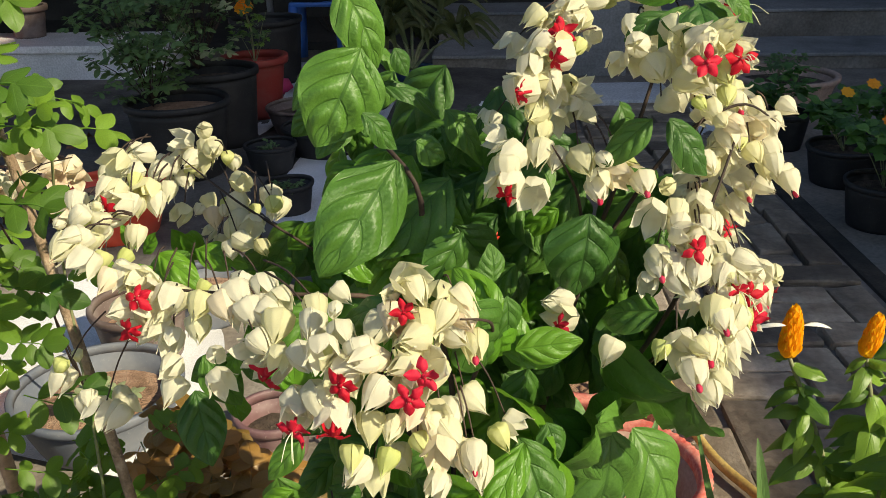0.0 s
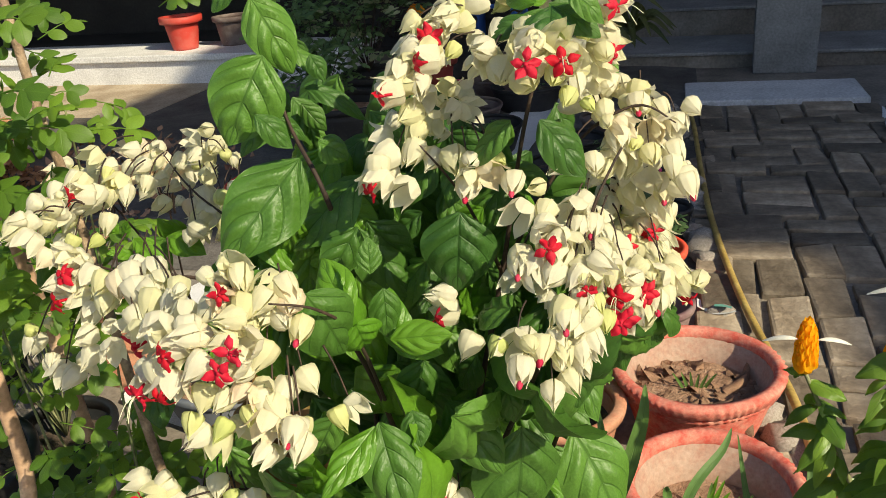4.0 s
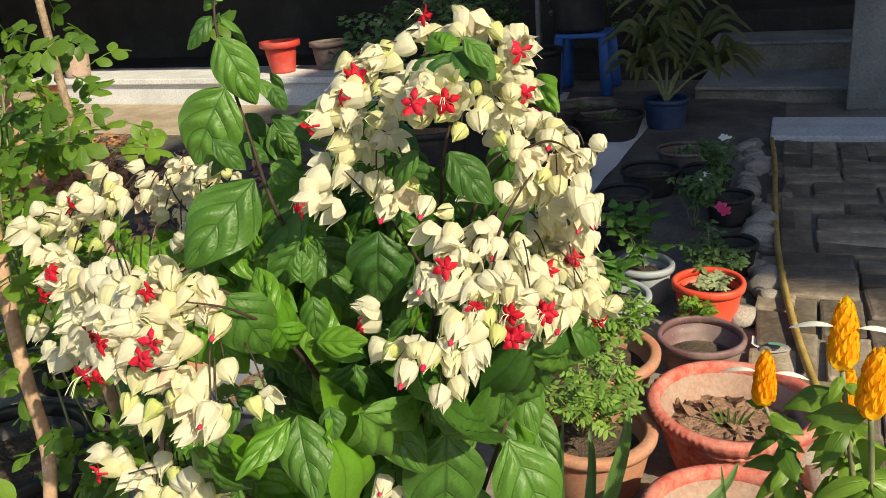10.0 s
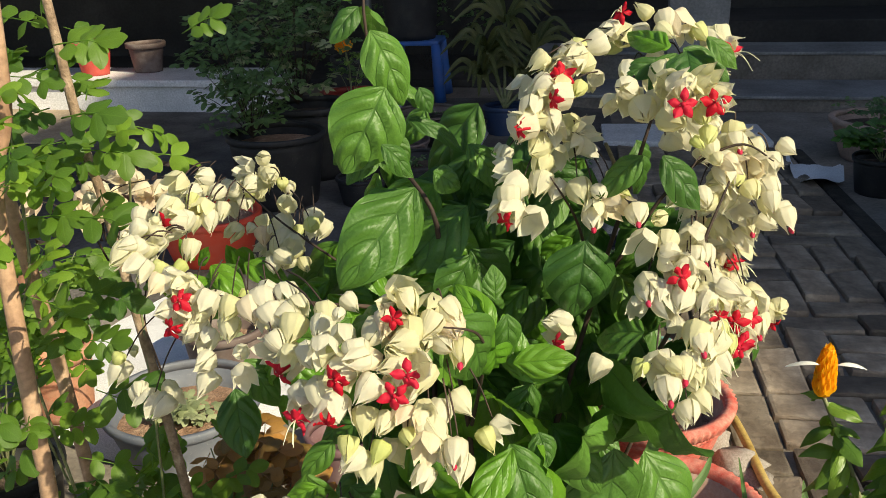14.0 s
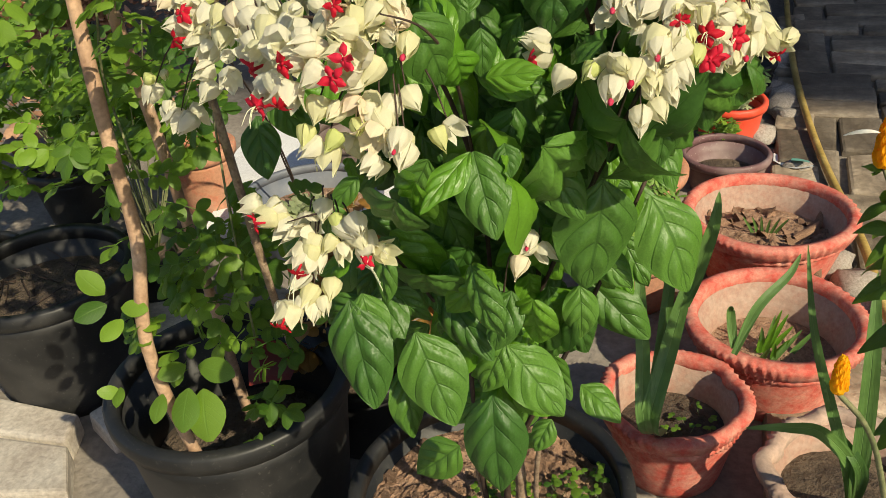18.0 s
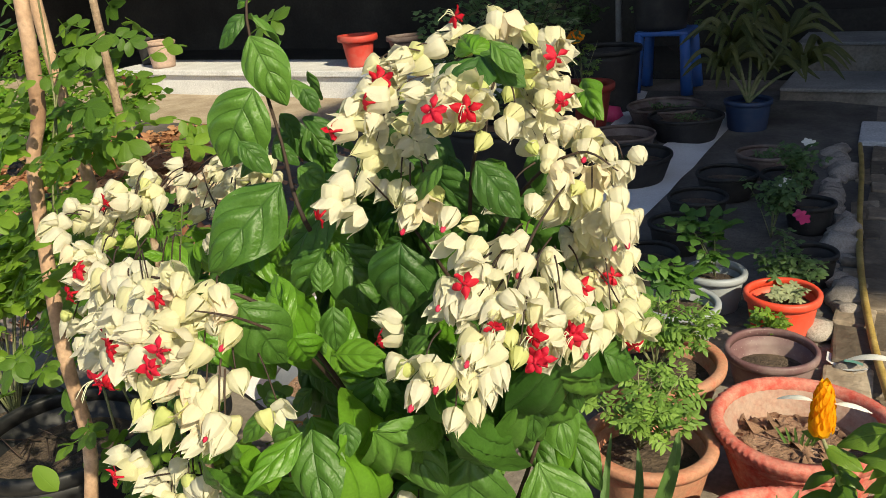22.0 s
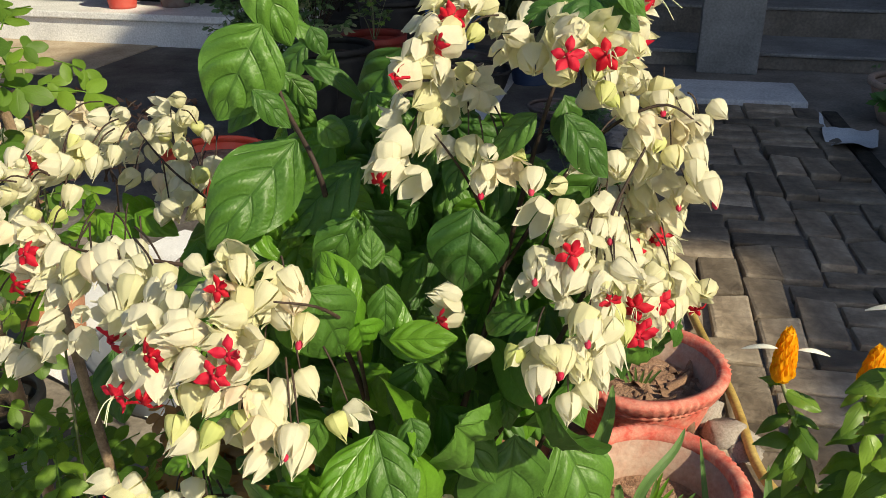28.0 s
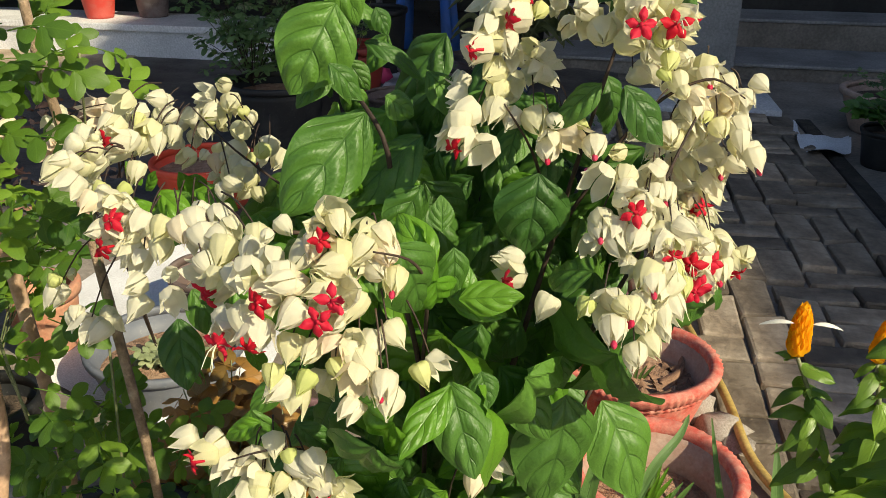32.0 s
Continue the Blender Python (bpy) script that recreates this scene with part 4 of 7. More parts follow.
fill(36, (0.060, 0.640, 0.560), (0.14, 0.06, 0.14), 0.075, 0.05, 22)
fill(24, (0.000, 0.560, 0.880), (0.09, 0.06, 0.06), 0.06, 0.2, 23)
fill(22, (0.010, 0.530, 0.680), (0.07, 0.04, 0.07), 0.07, 0.05, 28)
fill(26, (0.070, 0.520, 0.640), (0.09, 0.05, 0.10), 0.06, 0.55, 24, 0.9)


def calyx_mesh(name, material, seed):
    """A papery calyx, stalk at the origin: five keeled sepals, joined below, with free pointed tips towards +z, one unit long."""
    r_ = random.Random(seed)
    lobes, across, rows = 5, 8, 12
    opening = (0.0, 0.01, 0.03, 0.07, 0.15, 0.32, 0.5)[seed % 7]
    join = 0.62 - 0.5 * opening
    verts, faces = [], []
    squash = r_.uniform(0.82, 1.0)
    for k in range(lobes):
        mid = 2 * math.pi * (k + r_.uniform(-0.08, 0.08)) / lobes
        flare, long_, bend, wave = opening * r_.uniform(0.6, 1.4), r_.uniform(0.9, 1.12), r_.uniform(-0.22, 0.22), r_.uniform(0, 6.28)
        o = len(verts)
        for j in range(rows + 1):
            v = j / rows
            free = max(0.0, (v - join) / (1 - join))
            span = math.pi / lobes * (1 - free ** 1.4) + 0.012
            u = max(0.0, (v - 0.24) / 0.76)
            r0 = 0.445 * ((v / 0.24) ** 0.5 if v < 0.24 else math.cos(math.pi / 2 * u) ** 1.25 * (1 - 0.12 * u)) + 0.010
            r0 += flare * max(0.0, v - 0.25) ** 1.4 * 1.5
            for i in range(across + 1):
                q = 2 * i / across - 1
                edge = abs(q) ** 1.6
                r = r0 * (0.86 + 0.13 * edge + 0.11 * (1 - abs(q)) ** 2.2) + 0.03 * free * edge * math.sin(5 * v + wave + q)
                a = mid + q * span + bend * free * free
                z = v * (1 + (long_ - 1) * free) - 0.15 * math.sin(math.pi * min(1.0, v * 2.5)) * (0.75 + 0.25 * edge) - flare * 0.35 * free
                verts.append((r * math.cos(a) * squash, r * math.sin(a), z))
        for j in range(rows):
            for i in range(across):
                a = o + j * (across + 1) + i
                faces.append((a, a + 1, a + across + 2, a + across + 1))
    return mesh_of(name, verts, faces, material)


CALYXES = [calyx_mesh("calyx", CALYX, s) for s in range(7)]
CALYXES_AGED = [calyx_mesh("calyx_aged", CALYX_AGED, s + 20) for s in range(3)]
CALYXES_YOUNG = [calyx_mesh("calyx_young", CALYX_YOUNG, s + 35) for s in range(4)]
flower_rng = random.Random(8)


def aim(at, way, size, spin):
    q = Vector(way).normalized().to_track_quat("Z", "Y")
    return Matrix.Translation(at) @ q.to_matrix().to_4x4() @ Matrix.Rotation(spin, 4, "Z") @ Matrix.Scale(size, 4)


def calyces(stem, places, heart_of, aged=0.06, size=0.0186, double=0.30):
    """Calyces of one panicle: each hangs outwards from the panicle's middle, tip down."""
    hub = Vector(heart_of)
    for p in places:
        p = Vector(p)
        out = (p - hub)
        out.z *= 0.3
        out = out.normalized() if out.length > 0.001 else Vector((0, -1, 0))
        way = out * 0.6 + Vector((flower_rng.uniform(-0.6, 0.6), -0.40 + flower_rng.uniform(-0.45, 0.3), -0.60 + flower_rng.uniform(-0.35, 0.6)))
        young = flower_rng.random() < 0.13
        s = size * (flower_rng.uniform(0.55, 0.85) if young else flower_rng.uniform(0.82, 1.12))
        way.normalize()
        me = flower_rng.choice(CALYXES_YOUNG if young else CALYXES_AGED if flower_rng.random() < aged else CALYXES)
        at = p - way * s * 0.45
        part("calyx", me, stem, aim(at, way, s, flower_rng.uniform(0, 6.28)))
        if flower_rng.random() < double:
            side = way.cross(Vector((flower_rng.uniform(-1, 1), flower_rng.uniform(-1, 1), 0.3))).normalized()
            part("calyx", flower_rng.choice(CALYXES), stem, aim(at + side * s * 0.55 + Vector((0, 0.006, 0.002)), way + side * 0.7, s * flower_rng.uniform(0.6, 0.95), flower_rng.uniform(0, 6.28)))
        back = at.lerp(hub, 0.35) + Vector((0, 0.004, 0.012))
        if flower_rng.random() < 0.5:
            stalks.append(tube_geo([at + way * 0.001, at.lerp(back, 0.5) + Vector((0, 0, 0.004)), back], 0.0005, 0.0007, 4, 3))


stalks = []
calyces(panicles[0], [(0.105, 0.514, 1.049), (0.121, 0.523, 1.051), (0.129, 0.530, 1.054), (0.139, 0.535, 1.056), (0.148, 0.543, 1.064), (0.157, 0.546, 1.060), (0.166, 0.551, 1.060), (0.192, 0.543, 1.067), (0.206, 0.540, 1.062), (0.216, 0.542, 1.058), (0.207, 0.533, 1.043), (0.213, 0.537, 1.047), (0.117, 0.502, 1.030), (0.130, 0.511, 1.032), (0.160, 0.506, 1.043), (0.179, 0.485, 1.044), (0.159, 0.477, 1.033), (0.167, 0.468, 1.027), (0.183, 0.456, 1.025), (0.181, 0.468, 1.042), (0.199, 0.470, 1.042), (0.204, 0.506, 1.020), (0.198, 0.451, 1.028), (0.206, 0.532, 1.034)], (0.181, 0.535, 1.027))
calyces(panicles[0], [(0.214, 0.540, 1.036), (0.219, 0.550, 1.027), (0.211, 0.553, 1.018), (0.204, 0.550, 1.009), (0.215, 0.575, 0.996), (0.204, 0.567, 0.987), (0.203, 0.500, 1.012), (0.196, 0.554, 0.988), (0.203, 0.463, 1.014), (0.216, 0.546, 0.982)], (0.181, 0.535, 1.027))
calyces(panicles[0], [(0.094, 0.535, 1.029), (0.102, 0.535, 1.02), (0.104, 0.553, 1.023), (0.132, 0.529, 1.045), (0.141, 0.526, 1.036), (0.152, 0.555, 1.051), (0.183, 0.53, 1.064), (0.182, 0.558, 1.045), (0.2, 0.545, 1.043), (0.218, 0.524, 1.025), (0.19, 0.562, 1.013), (0.208, 0.53, 1.005), (0.188, 0.559, 1.024), (0.216, 0.536, 1.011), (0.105, 0.523, 1.012), (0.112, 0.517, 0.985), (0.082, 0.529, 0.985), (0.177, 0.532, 1.031), (0.19, 0.536, 1.026), (0.208, 0.529, 0.994), (0.217, 0.531, 0.988), (0.229, 0.52, 0.982)], (0.170, 0.560, 1.035), 0.02, 0.0160)
calyces(panicles[10], [(0.102, 0.490, 1.019), (0.114, 0.492, 1.016), (0.116, 0.495, 1.009), (0.105, 0.493, 0.999), (0.108, 0.493, 0.988), (0.118, 0.499, 0.992), (0.127, 0.506, 0.997), (0.139, 0.514, 0.996), (0.090, 0.484, 0.976), (0.084, 0.479, 0.969), (0.107, 0.487, 0.977), (0.103, 0.472, 0.958), (0.141, 0.479, 0.962), (0.133, 0.485, 0.972), (0.155, 0.484, 0.964), (0.158, 0.490, 0.972)], (0.124, 0.515, 0.999))
calyces(panicles[5], [(0.228, 0.539, 0.979), (0.235, 0.560, 0.992), (0.242, 0.555, 0.988), (0.250, 0.552, 0.984), (0.254, 0.543, 0.974), (0.260, 0.548, 0.975), (0.245, 0.530, 0.961), (0.258, 0.529, 0.954), (0.267, 0.529, 0.945), (0.227, 0.535, 0.960), (0.231, 0.544, 0.951), (0.220, 0.530, 0.969), (0.192, 0.499, 0.965), (0.209, 0.557, 0.939), (0.224, 0.561, 0.939)], (0.235, 0.555, 0.985))
calyces(panicles[4], [(0.171, 0.475, 0.942), (0.186, 0.478, 0.943), (0.201, 0.488, 0.939), (0.204, 0.501, 0.940), (0.186, 0.470, 0.937), (0.204, 0.481, 0.932), (0.210, 0.493, 0.924), (0.203, 0.465, 0.926), (0.213, 0.573, 0.918), (0.220, 0.582, 0.918), (0.216, 0.577, 0.907), (0.230, 0.587, 0.912), (0.224, 0.586, 0.900), (0.234, 0.590, 0.894), (0.212, 0.542, 0.914), (0.218, 0.501, 0.910), (0.224, 0.544, 0.895), (0.228, 0.568, 0.889), (0.217, 0.531, 0.907), (0.244, 0.572, 0.878), (0.237, 0.569, 0.882), (0.175, 0.459, 0.921), (0.182, 0.456, 0.918), (0.168, 0.456, 0.908)], (0.208, 0.530, 0.931))
calyces(panicles[4], [(0.185, 0.450, 0.911), (0.194, 0.450, 0.916), (0.197, 0.458, 0.924), (0.210, 0.459, 0.917), (0.216, 0.460, 0.909), (0.221, 0.484, 0.907), (0.227, 0.513, 0.896), (0.236, 0.529, 0.887), (0.262, 0.560, 0.873), (0.256, 0.528, 0.880), (0.256, 0.510, 0.876), (0.200, 0.433, 0.901), (0.210, 0.444, 0.902), (0.218, 0.451, 0.899), (0.212, 0.437, 0.894), (0.223, 0.450, 0.888), (0.243, 0.495, 0.870), (0.234, 0.489, 0.879)], (0.208, 0.530, 0.931))
calyces(panicles[11], [(0.145, 0.438, 0.875), (0.167, 0.412, 0.890), (0.177, 0.411, 0.892), (0.182, 0.417, 0.892), (0.181, 0.403, 0.884), (0.192, 0.420, 0.883), (0.199, 0.427, 0.888), (0.207, 0.432, 0.890), (0.201, 0.426, 0.880), (0.211, 0.431, 0.879), (0.217, 0.435, 0.882), (0.212, 0.430, 0.871), (0.206, 0.424, 0.863), (0.197, 0.411, 0.863)], (0.186, 0.460, 0.897))
calyces(panicles[2], [(-0.153, 0.456, 0.940), (-0.158, 0.482, 0.942), (-0.158, 0.471, 0.948), (-0.160, 0.448, 0.938), (-0.149, 0.446, 0.930), (-0.159, 0.495, 0.929), (-0.159, 0.490, 0.935), (-0.197, 0.555, 0.920), (-0.194, 0.566, 0.916), (-0.135, 0.441, 0.921), (-0.128, 0.448, 0.921), (-0.118, 0.450, 0.916), (-0.102, 0.438, 0.910), (-0.062, 0.414, 0.918), (-0.047, 0.409, 0.917), (-0.055, 0.418, 0.923), (-0.042, 0.423, 0.924), (-0.031, 0.413, 0.922), (-0.035, 0.408, 0.917), (-0.011, 0.398, 0.924), (-0.032, 0.399, 0.914), (-0.039, 0.393, 0.908), (-0.012, 0.390, 0.919), (0.004, 0.378, 0.921)], (-0.098, 0.465, 0.922), 0.10, double=0.75)
calyces(panicles[2], [(0.000, 0.369, 0.915), (-0.014, 0.372, 0.911), (-0.107, 0.432, 0.896), (-0.099, 0.427, 0.890), (-0.080, 0.420, 0.902), (-0.184, 0.462, 0.854), (-0.187, 0.465, 0.842), (-0.162, 0.456, 0.825), (-0.173, 0.460, 0.827), (-0.151, 0.452, 0.824), (-0.064, 0.397, 0.883), (-0.099, 0.417, 0.865)], (-0.098, 0.465, 0.922), 0.10, double=0.75)
calyces(panicles[3], [(0.022, 0.373, 0.926), (0.029, 0.374, 0.932), (0.037, 0.370, 0.931), (0.045, 0.369, 0.930), (0.053, 0.374, 0.932), (0.063, 0.385, 0.935), (0.064, 0.383, 0.927), (0.060, 0.380, 0.918), (0.022, 0.361, 0.916), (0.022, 0.352, 0.904), (0.005, 0.359, 0.911), (0.047, 0.373, 0.900), (0.018, 0.358, 0.881), (0.008, 0.356, 0.865), (0.028, 0.359, 0.879), (0.010, 0.356, 0.857), (0.025, 0.357, 0.862), (0.017, 0.361, 0.849), (0.038, 0.363, 0.881), (0.042, 0.359, 0.871), (0.048, 0.366, 0.876), (0.055, 0.374, 0.876), (0.056, 0.366, 0.872), (0.051, 0.356, 0.866)], (0.046, 0.400, 0.916), 0.16)
calyces(panicles[3], [(0.049, 0.353, 0.850), (0.066, 0.359, 0.862), (0.068, 0.383, 0.880), (0.082, 0.386, 0.855), (0.090, 0.392, 0.859), (0.070, 0.356, 0.855)], (0.046, 0.400, 0.916), 0.16)
calyces(panicles[6], [(-0.045, 0.388, 0.788), (-0.038, 0.384, 0.780), (-0.024, 0.382, 0.778), (-0.020, 0.385, 0.784), (-0.016, 0.380, 0.772), (-0.008, 0.389, 0.795), (-0.023, 0.376, 0.765), (0.002, 0.387, 0.788), (0.009, 0.387, 0.783), (-0.004, 0.382, 0.773), (0.016, 0.388, 0.776), (0.005, 0.384, 0.766), (-0.013, 0.379, 0.760), (-0.026, 0.371, 0.749), (-0.023, 0.374, 0.734), (-0.010, 0.384, 0.734), (-0.020, 0.372, 0.721), (-0.027, 0.370, 0.726)], (-0.017, 0.405, 0.788), 0.1)
calyces(panicles[8], [(0.103, 0.491, 0.718), (0.118, 0.496, 0.712), (0.101, 0.479, 0.708)], (0.110, 0.500, 0.724))
calyces(panicles[4], [(0.224, 0.576, 0.995), (0.245, 0.539, 0.973), (0.235, 0.530, 0.969), (0.226, 0.523, 0.974), (0.221, 0.528, 0.957), (0.259, 0.540, 0.959), (0.260, 0.546, 0.945), (0.241, 0.546, 0.943), (0.232, 0.559, 0.924), (0.250, 0.552, 0.935), (0.263, 0.555, 0.931), (0.217, 0.564, 0.914), (0.249, 0.563, 0.915), (0.251, 0.578, 0.901), (0.240, 0.575, 0.896), (0.215, 0.523, 0.955), (0.212, 0.514, 0.961), (0.217, 0.559, 0.891), (0.228, 0.560, 0.881), (0.243, 0.588, 0.876), (0.252, 0.597, 0.870), (0.248, 0.593, 0.863), (0.256, 0.599, 0.859), (0.255, 0.538, 0.874)], (0.228, 0.580, 0.940))
calyces(panicles[4], [(0.257, 0.561, 0.858), (0.218, 0.485, 0.915), (0.225, 0.478, 0.903), (0.207, 0.450, 0.915)], (0.228, 0.580, 0.940))
calyces(panicles[9], [(-0.304, 0.696, 0.893), (-0.321, 0.696, 0.887), (-0.152, 0.544, 0.945), (-0.145, 0.545, 0.937), (-0.142, 0.574, 0.926), (-0.139, 0.583, 0.906), (-0.168, 0.709, 0.912), (-0.167, 0.692, 0.897), (-0.151, 0.707, 0.918), (-0.093, 0.568, 0.907), (-0.095, 0.582, 0.913), (-0.097, 0.565, 0.899), (-0.080, 0.555, 0.908), (-0.062, 0.545, 0.926), (-0.164, 0.546, 0.957), (-0.176, 0.675, 0.913), (-0.150, 0.583, 0.938), (-0.125, 0.687, 0.910), (-0.133, 0.635, 0.896)], (-0.138, 0.640, 0.933), 0.1, double=0.75)
calyces(panicles[9], [(-0.140, 0.544, 0.928), (-0.169, 0.555, 0.940), (-0.148, 0.681, 0.914), (-0.160, 0.678, 0.909), (-0.095, 0.581, 0.904), (-0.117, 0.590, 0.900), (-0.084, 0.545, 0.900), (-0.127, 0.676, 0.918)], (-0.138, 0.620, 0.933), 0.1, double=0.75)
calyces(panicles[9], [(-0.187, 0.519, 0.928), (-0.174, 0.516, 0.918), (-0.188, 0.509, 0.915), (-0.164, 0.531, 0.925), (-0.166, 0.505, 0.905), (-0.158, 0.52, 0.9), (-0.153, 0.532, 0.91), (-0.178, 0.507, 0.903), (-0.183, 0.522, 0.938), (-0.15, 0.523, 0.935)], (-0.150, 0.560, 0.955), 0.1)
calyces(panicles[9], [(-0.227, 0.672, 0.906), (-0.224, 0.685, 0.892), (-0.216, 0.698, 0.905), (-0.193, 0.688, 0.901), (-0.189, 0.699, 0.906), (-0.157, 0.676, 0.917), (-0.165, 0.68, 0.899), (-0.137, 0.674, 0.926), (-0.227, 0.69, 0.879), (-0.209, 0.707, 0.878), (-0.211, 0.694, 0.89), (-0.186, 0.701, 0.884)], (-0.190, 0.740, 0.925), 0.1)
calyces(panicles[9], [(-0.108, 0.595, 0.907), (-0.105, 0.61, 0.887), (-0.085, 0.584, 0.907), (-0.075, 0.592, 0.914), (-0.073, 0.607, 0.9), (-0.105, 0.609, 0.87), (-0.116, 0.597, 0.876), (-0.082, 0.584, 0.878), (-0.122, 0.591, 0.87), (-0.102, 0.588, 0.89), (-0.091, 0.591, 0.887)], (-0.095, 0.650, 0.925), 0.1)
calyces(panicles[2], [(-0.125, 0.502, 0.882), (-0.123, 0.478, 0.883), (-0.118, 0.505, 0.877), (-0.104, 0.505, 0.885), (-0.131, 0.472, 0.872), (-0.086, 0.485, 0.887), (-0.082, 0.49, 0.877)], (-0.098, 0.520, 0.930), 0.1)
stalk_part = part("flower_stalk", mesh_of("flower_stalk", *join_geo(stalks), TWIG), vine, Matrix.Identity(4), "fine brown flower stalks")
tagged(stalk_part, kind="stuff")


def corolla_mesh(seed):
    """Five crimson petals spread round the mouth of a short tube, face towards +z, one unit across."""
    r_ = random.Random(seed)
    geos = [tube_geo([(0, 0, -0.55), (0, 0, -0.2), (0, 0, 0.0)], 0.05, 0.09, 7, 2)]
    for k in range(5):
        a = 2 * math.pi * k / 5 + r_.uniform(-0.2, 0.2)
        v, f, _ = blade(r_.uniform(0.52, 0.74), ovate, 0.6, r_.uniform(-0.3, 1.0), 0, 0.10, 4, 7, seed * 7 + k)
        m = Matrix.Rotation(a, 4, "Z") @ Matrix.Translation((0, 0.06, 0)) @ Matrix.Rotation(radians(r_.uniform(-5, 35)), 4, "X") @ Matrix.Scale(0.5, 4)
        geos.append(([m @ q for q in v], f))
    return mesh_of("corolla", *join_geo(geos), RED)


def bud_mesh():
    v, f = lathe([(0.2, 0.0), (0.34, 0.25), (0.38, 0.5), (0.30, 0.8), (0.14, 1.0), (0.03, 1.06)], 10)
    return mesh_of("bud", v, f, BUD_RED)


COROLLAS, BUD = [corolla_mesh(s) for s in range(8)], bud_mesh()


def bloom(at, way=(0.05, -0.85, 0.2), size=0.0160, stamens=True, wrapped=True):
    way = Vector(way) + Vector((flower_rng.uniform(-0.25, 0.25), 0, flower_rng.uniform(-0.2, 0.25)))
    m = aim(Vector(at) + Vector((0, -0.006, 0)), way, size, flower_rng.uniform(0, 6.28))
    ob = part("corolla", flower_rng.choice(COROLLAS), vine, m, "open crimson star-shaped flower")
    if wrapped:
        back = Vector(way).normalized()
        part("calyx", CALYXES[flower_rng.choice((5, 6, 6))], vine, aim(Vector(at) + Vector((0, 0.004, 0)) - back * 0.012, back, 0.0205, flower_rng.uniform(0, 6.28)))
    for k in range(2 if wrapped else 0):
        lean = Vector(way).normalized() * 0.5 + Vector((flower_rng.uniform(-0.8, 0.8), -0.2, flower_rng.uniform(-0.8, 0.5)))
        lean.normalize()
        o = Vector(at) + Vector((flower_rng.uniform(-0.010, 0.010), 0.010, flower_rng.uniform(-0.002, 0.012)))
        part("calyx", CALYXES[flower_rng.choice((2, 3, 4, 5, 6))], vine, aim(o - lean * 0.006, lean, 0.0175, flower_rng.uniform(0, 6.28)))
    if stamens and flower_rng.random() < 0.4:
        for k in range(3):
            side = Vector((flower_rng.uniform(-0.25, 0.25), 0, flower_rng.uniform(-0.25, 0.25)))
            e = Vector(way).normalized() * 0.014 + side * 0.016
            o = Vector(at) + Vector((0, -0.006, 0))
            part("stamen", tube("stamen", [o, o + e * 0.5, o + e + Vector((0, 0, -0.006))], 0.00032, 0.00022, STAMEN, 4, 3), ob, Matrix.Identity(4))


def bud(at, way=(0.05, -0.85, -0.4), size=0.008):
    w = Vector(way).normalized()
    part("calyx", CALYXES[flower_rng.choice((3, 4))], vine, aim(Vector(at) - w * 0.0155 + Vector((0, -0.001, 0)), w, 0.0178, flower_rng.uniform(0, 6.28)))
    part("bud", BUD, vine, aim(Vector(at) - w * 0.0025 + Vector((0, -0.002, 0)), way, size * 0.6, 0), "closed crimson bud")


bloom((0.203, 0.452, 1.037)), bloom((0.185, 0.447, 1.037)), bloom((0.192, 0.455, 0.933)), bloom((0.045, 0.354, 0.916)), bloom((0.007, 0.352, 0.913))
bloom((0.038, 0.350, 0.906)), bloom((0.120, 0.506, 1.043)), bloom((0.094, 0.480, 1.015), (-0.9, -0.4, -0.2), 0.015), bloom((0.114, 0.491, 1.031), (-0.9, -0.4, -0.2), 0.014)
bloom((0.225, 0.535, 1.051), (0.9, -0.4, -0.1)), bloom((0.222, 0.552, 1.020), (0.9, -0.4, -0.3)), bloom((0.228, 0.469, 0.897)), bloom((0.231, 0.463, 0.883))
bloom((0.244, 0.499, 0.886)), bloom((-0.120, 0.428, 0.900), (-0.4, -0.8, 0.1), 0.016), bloom((-0.115, 0.436, 0.916), (0.2, -0.8, 0.3), 0.016), bloom((0.002, 0.348, 0.888), (0, -0.6, -0.6), 0.015)
bloom((0.243, 0.581, 0.891), (0.7, -0.5, 0), 0.014), bloom((0.214, 0.445, 0.912), (0, -0.8, 0), 0.012), bloom((0.119, 0.468, 0.879), (-0.6, -0.5, 0.1), 0.014)
bloom((0.087, 0.465, 0.962), (-0.4, -0.6, -0.4), 0.013), bloom((-0.155, 0.507, 0.941), (-0.5, -0.6, 0.2), 0.016), bloom((-0.175, 0.701, 0.915), (-0.6, -0.5, 0.2), 0.012)
bloom((0.036, 0.369, 0.941), (0, -0.8, 0.2), 0.012), bloom((-0.037, 0.387, 0.895), (-0.5, -0.7, 0), 0.017), bloom((-0.018, 0.356, 0.885), (-0.2, -0.7, -0.4), 0.016)
bloom((-0.053, 0.378, 0.790), (-0.9, -0.3, 0), 0.014), bloom((0.024, 0.384, 0.763), (0.7, -0.4, -0.5), 0.014), bloom((-0.021, 0.367, 0.760), (0, -0.6, -0.6), 0.015), bloom((-0.034, 0.355, 0.722), (-0.3, -0.5, -0.7), 0.014)
bloom((0.156, 0.543, 1.076), (0, -0.6, 0.6), 0.013, True, False), bloom((0.228, 0.561, 0.890)), bloom((0.247, 0.573, 0.896), (0.5, -0.6, 0), 0.013), bloom((0.241, 0.497, 0.887)), bloom((0.233, 0.467, 0.884))
bloom((0.270, 0.542, 0.861), (0.4, -0.6, -0.4), 0.012), bloom((0.118, 0.504, 1.043), (0, -0.8, 0.1), 0.014)
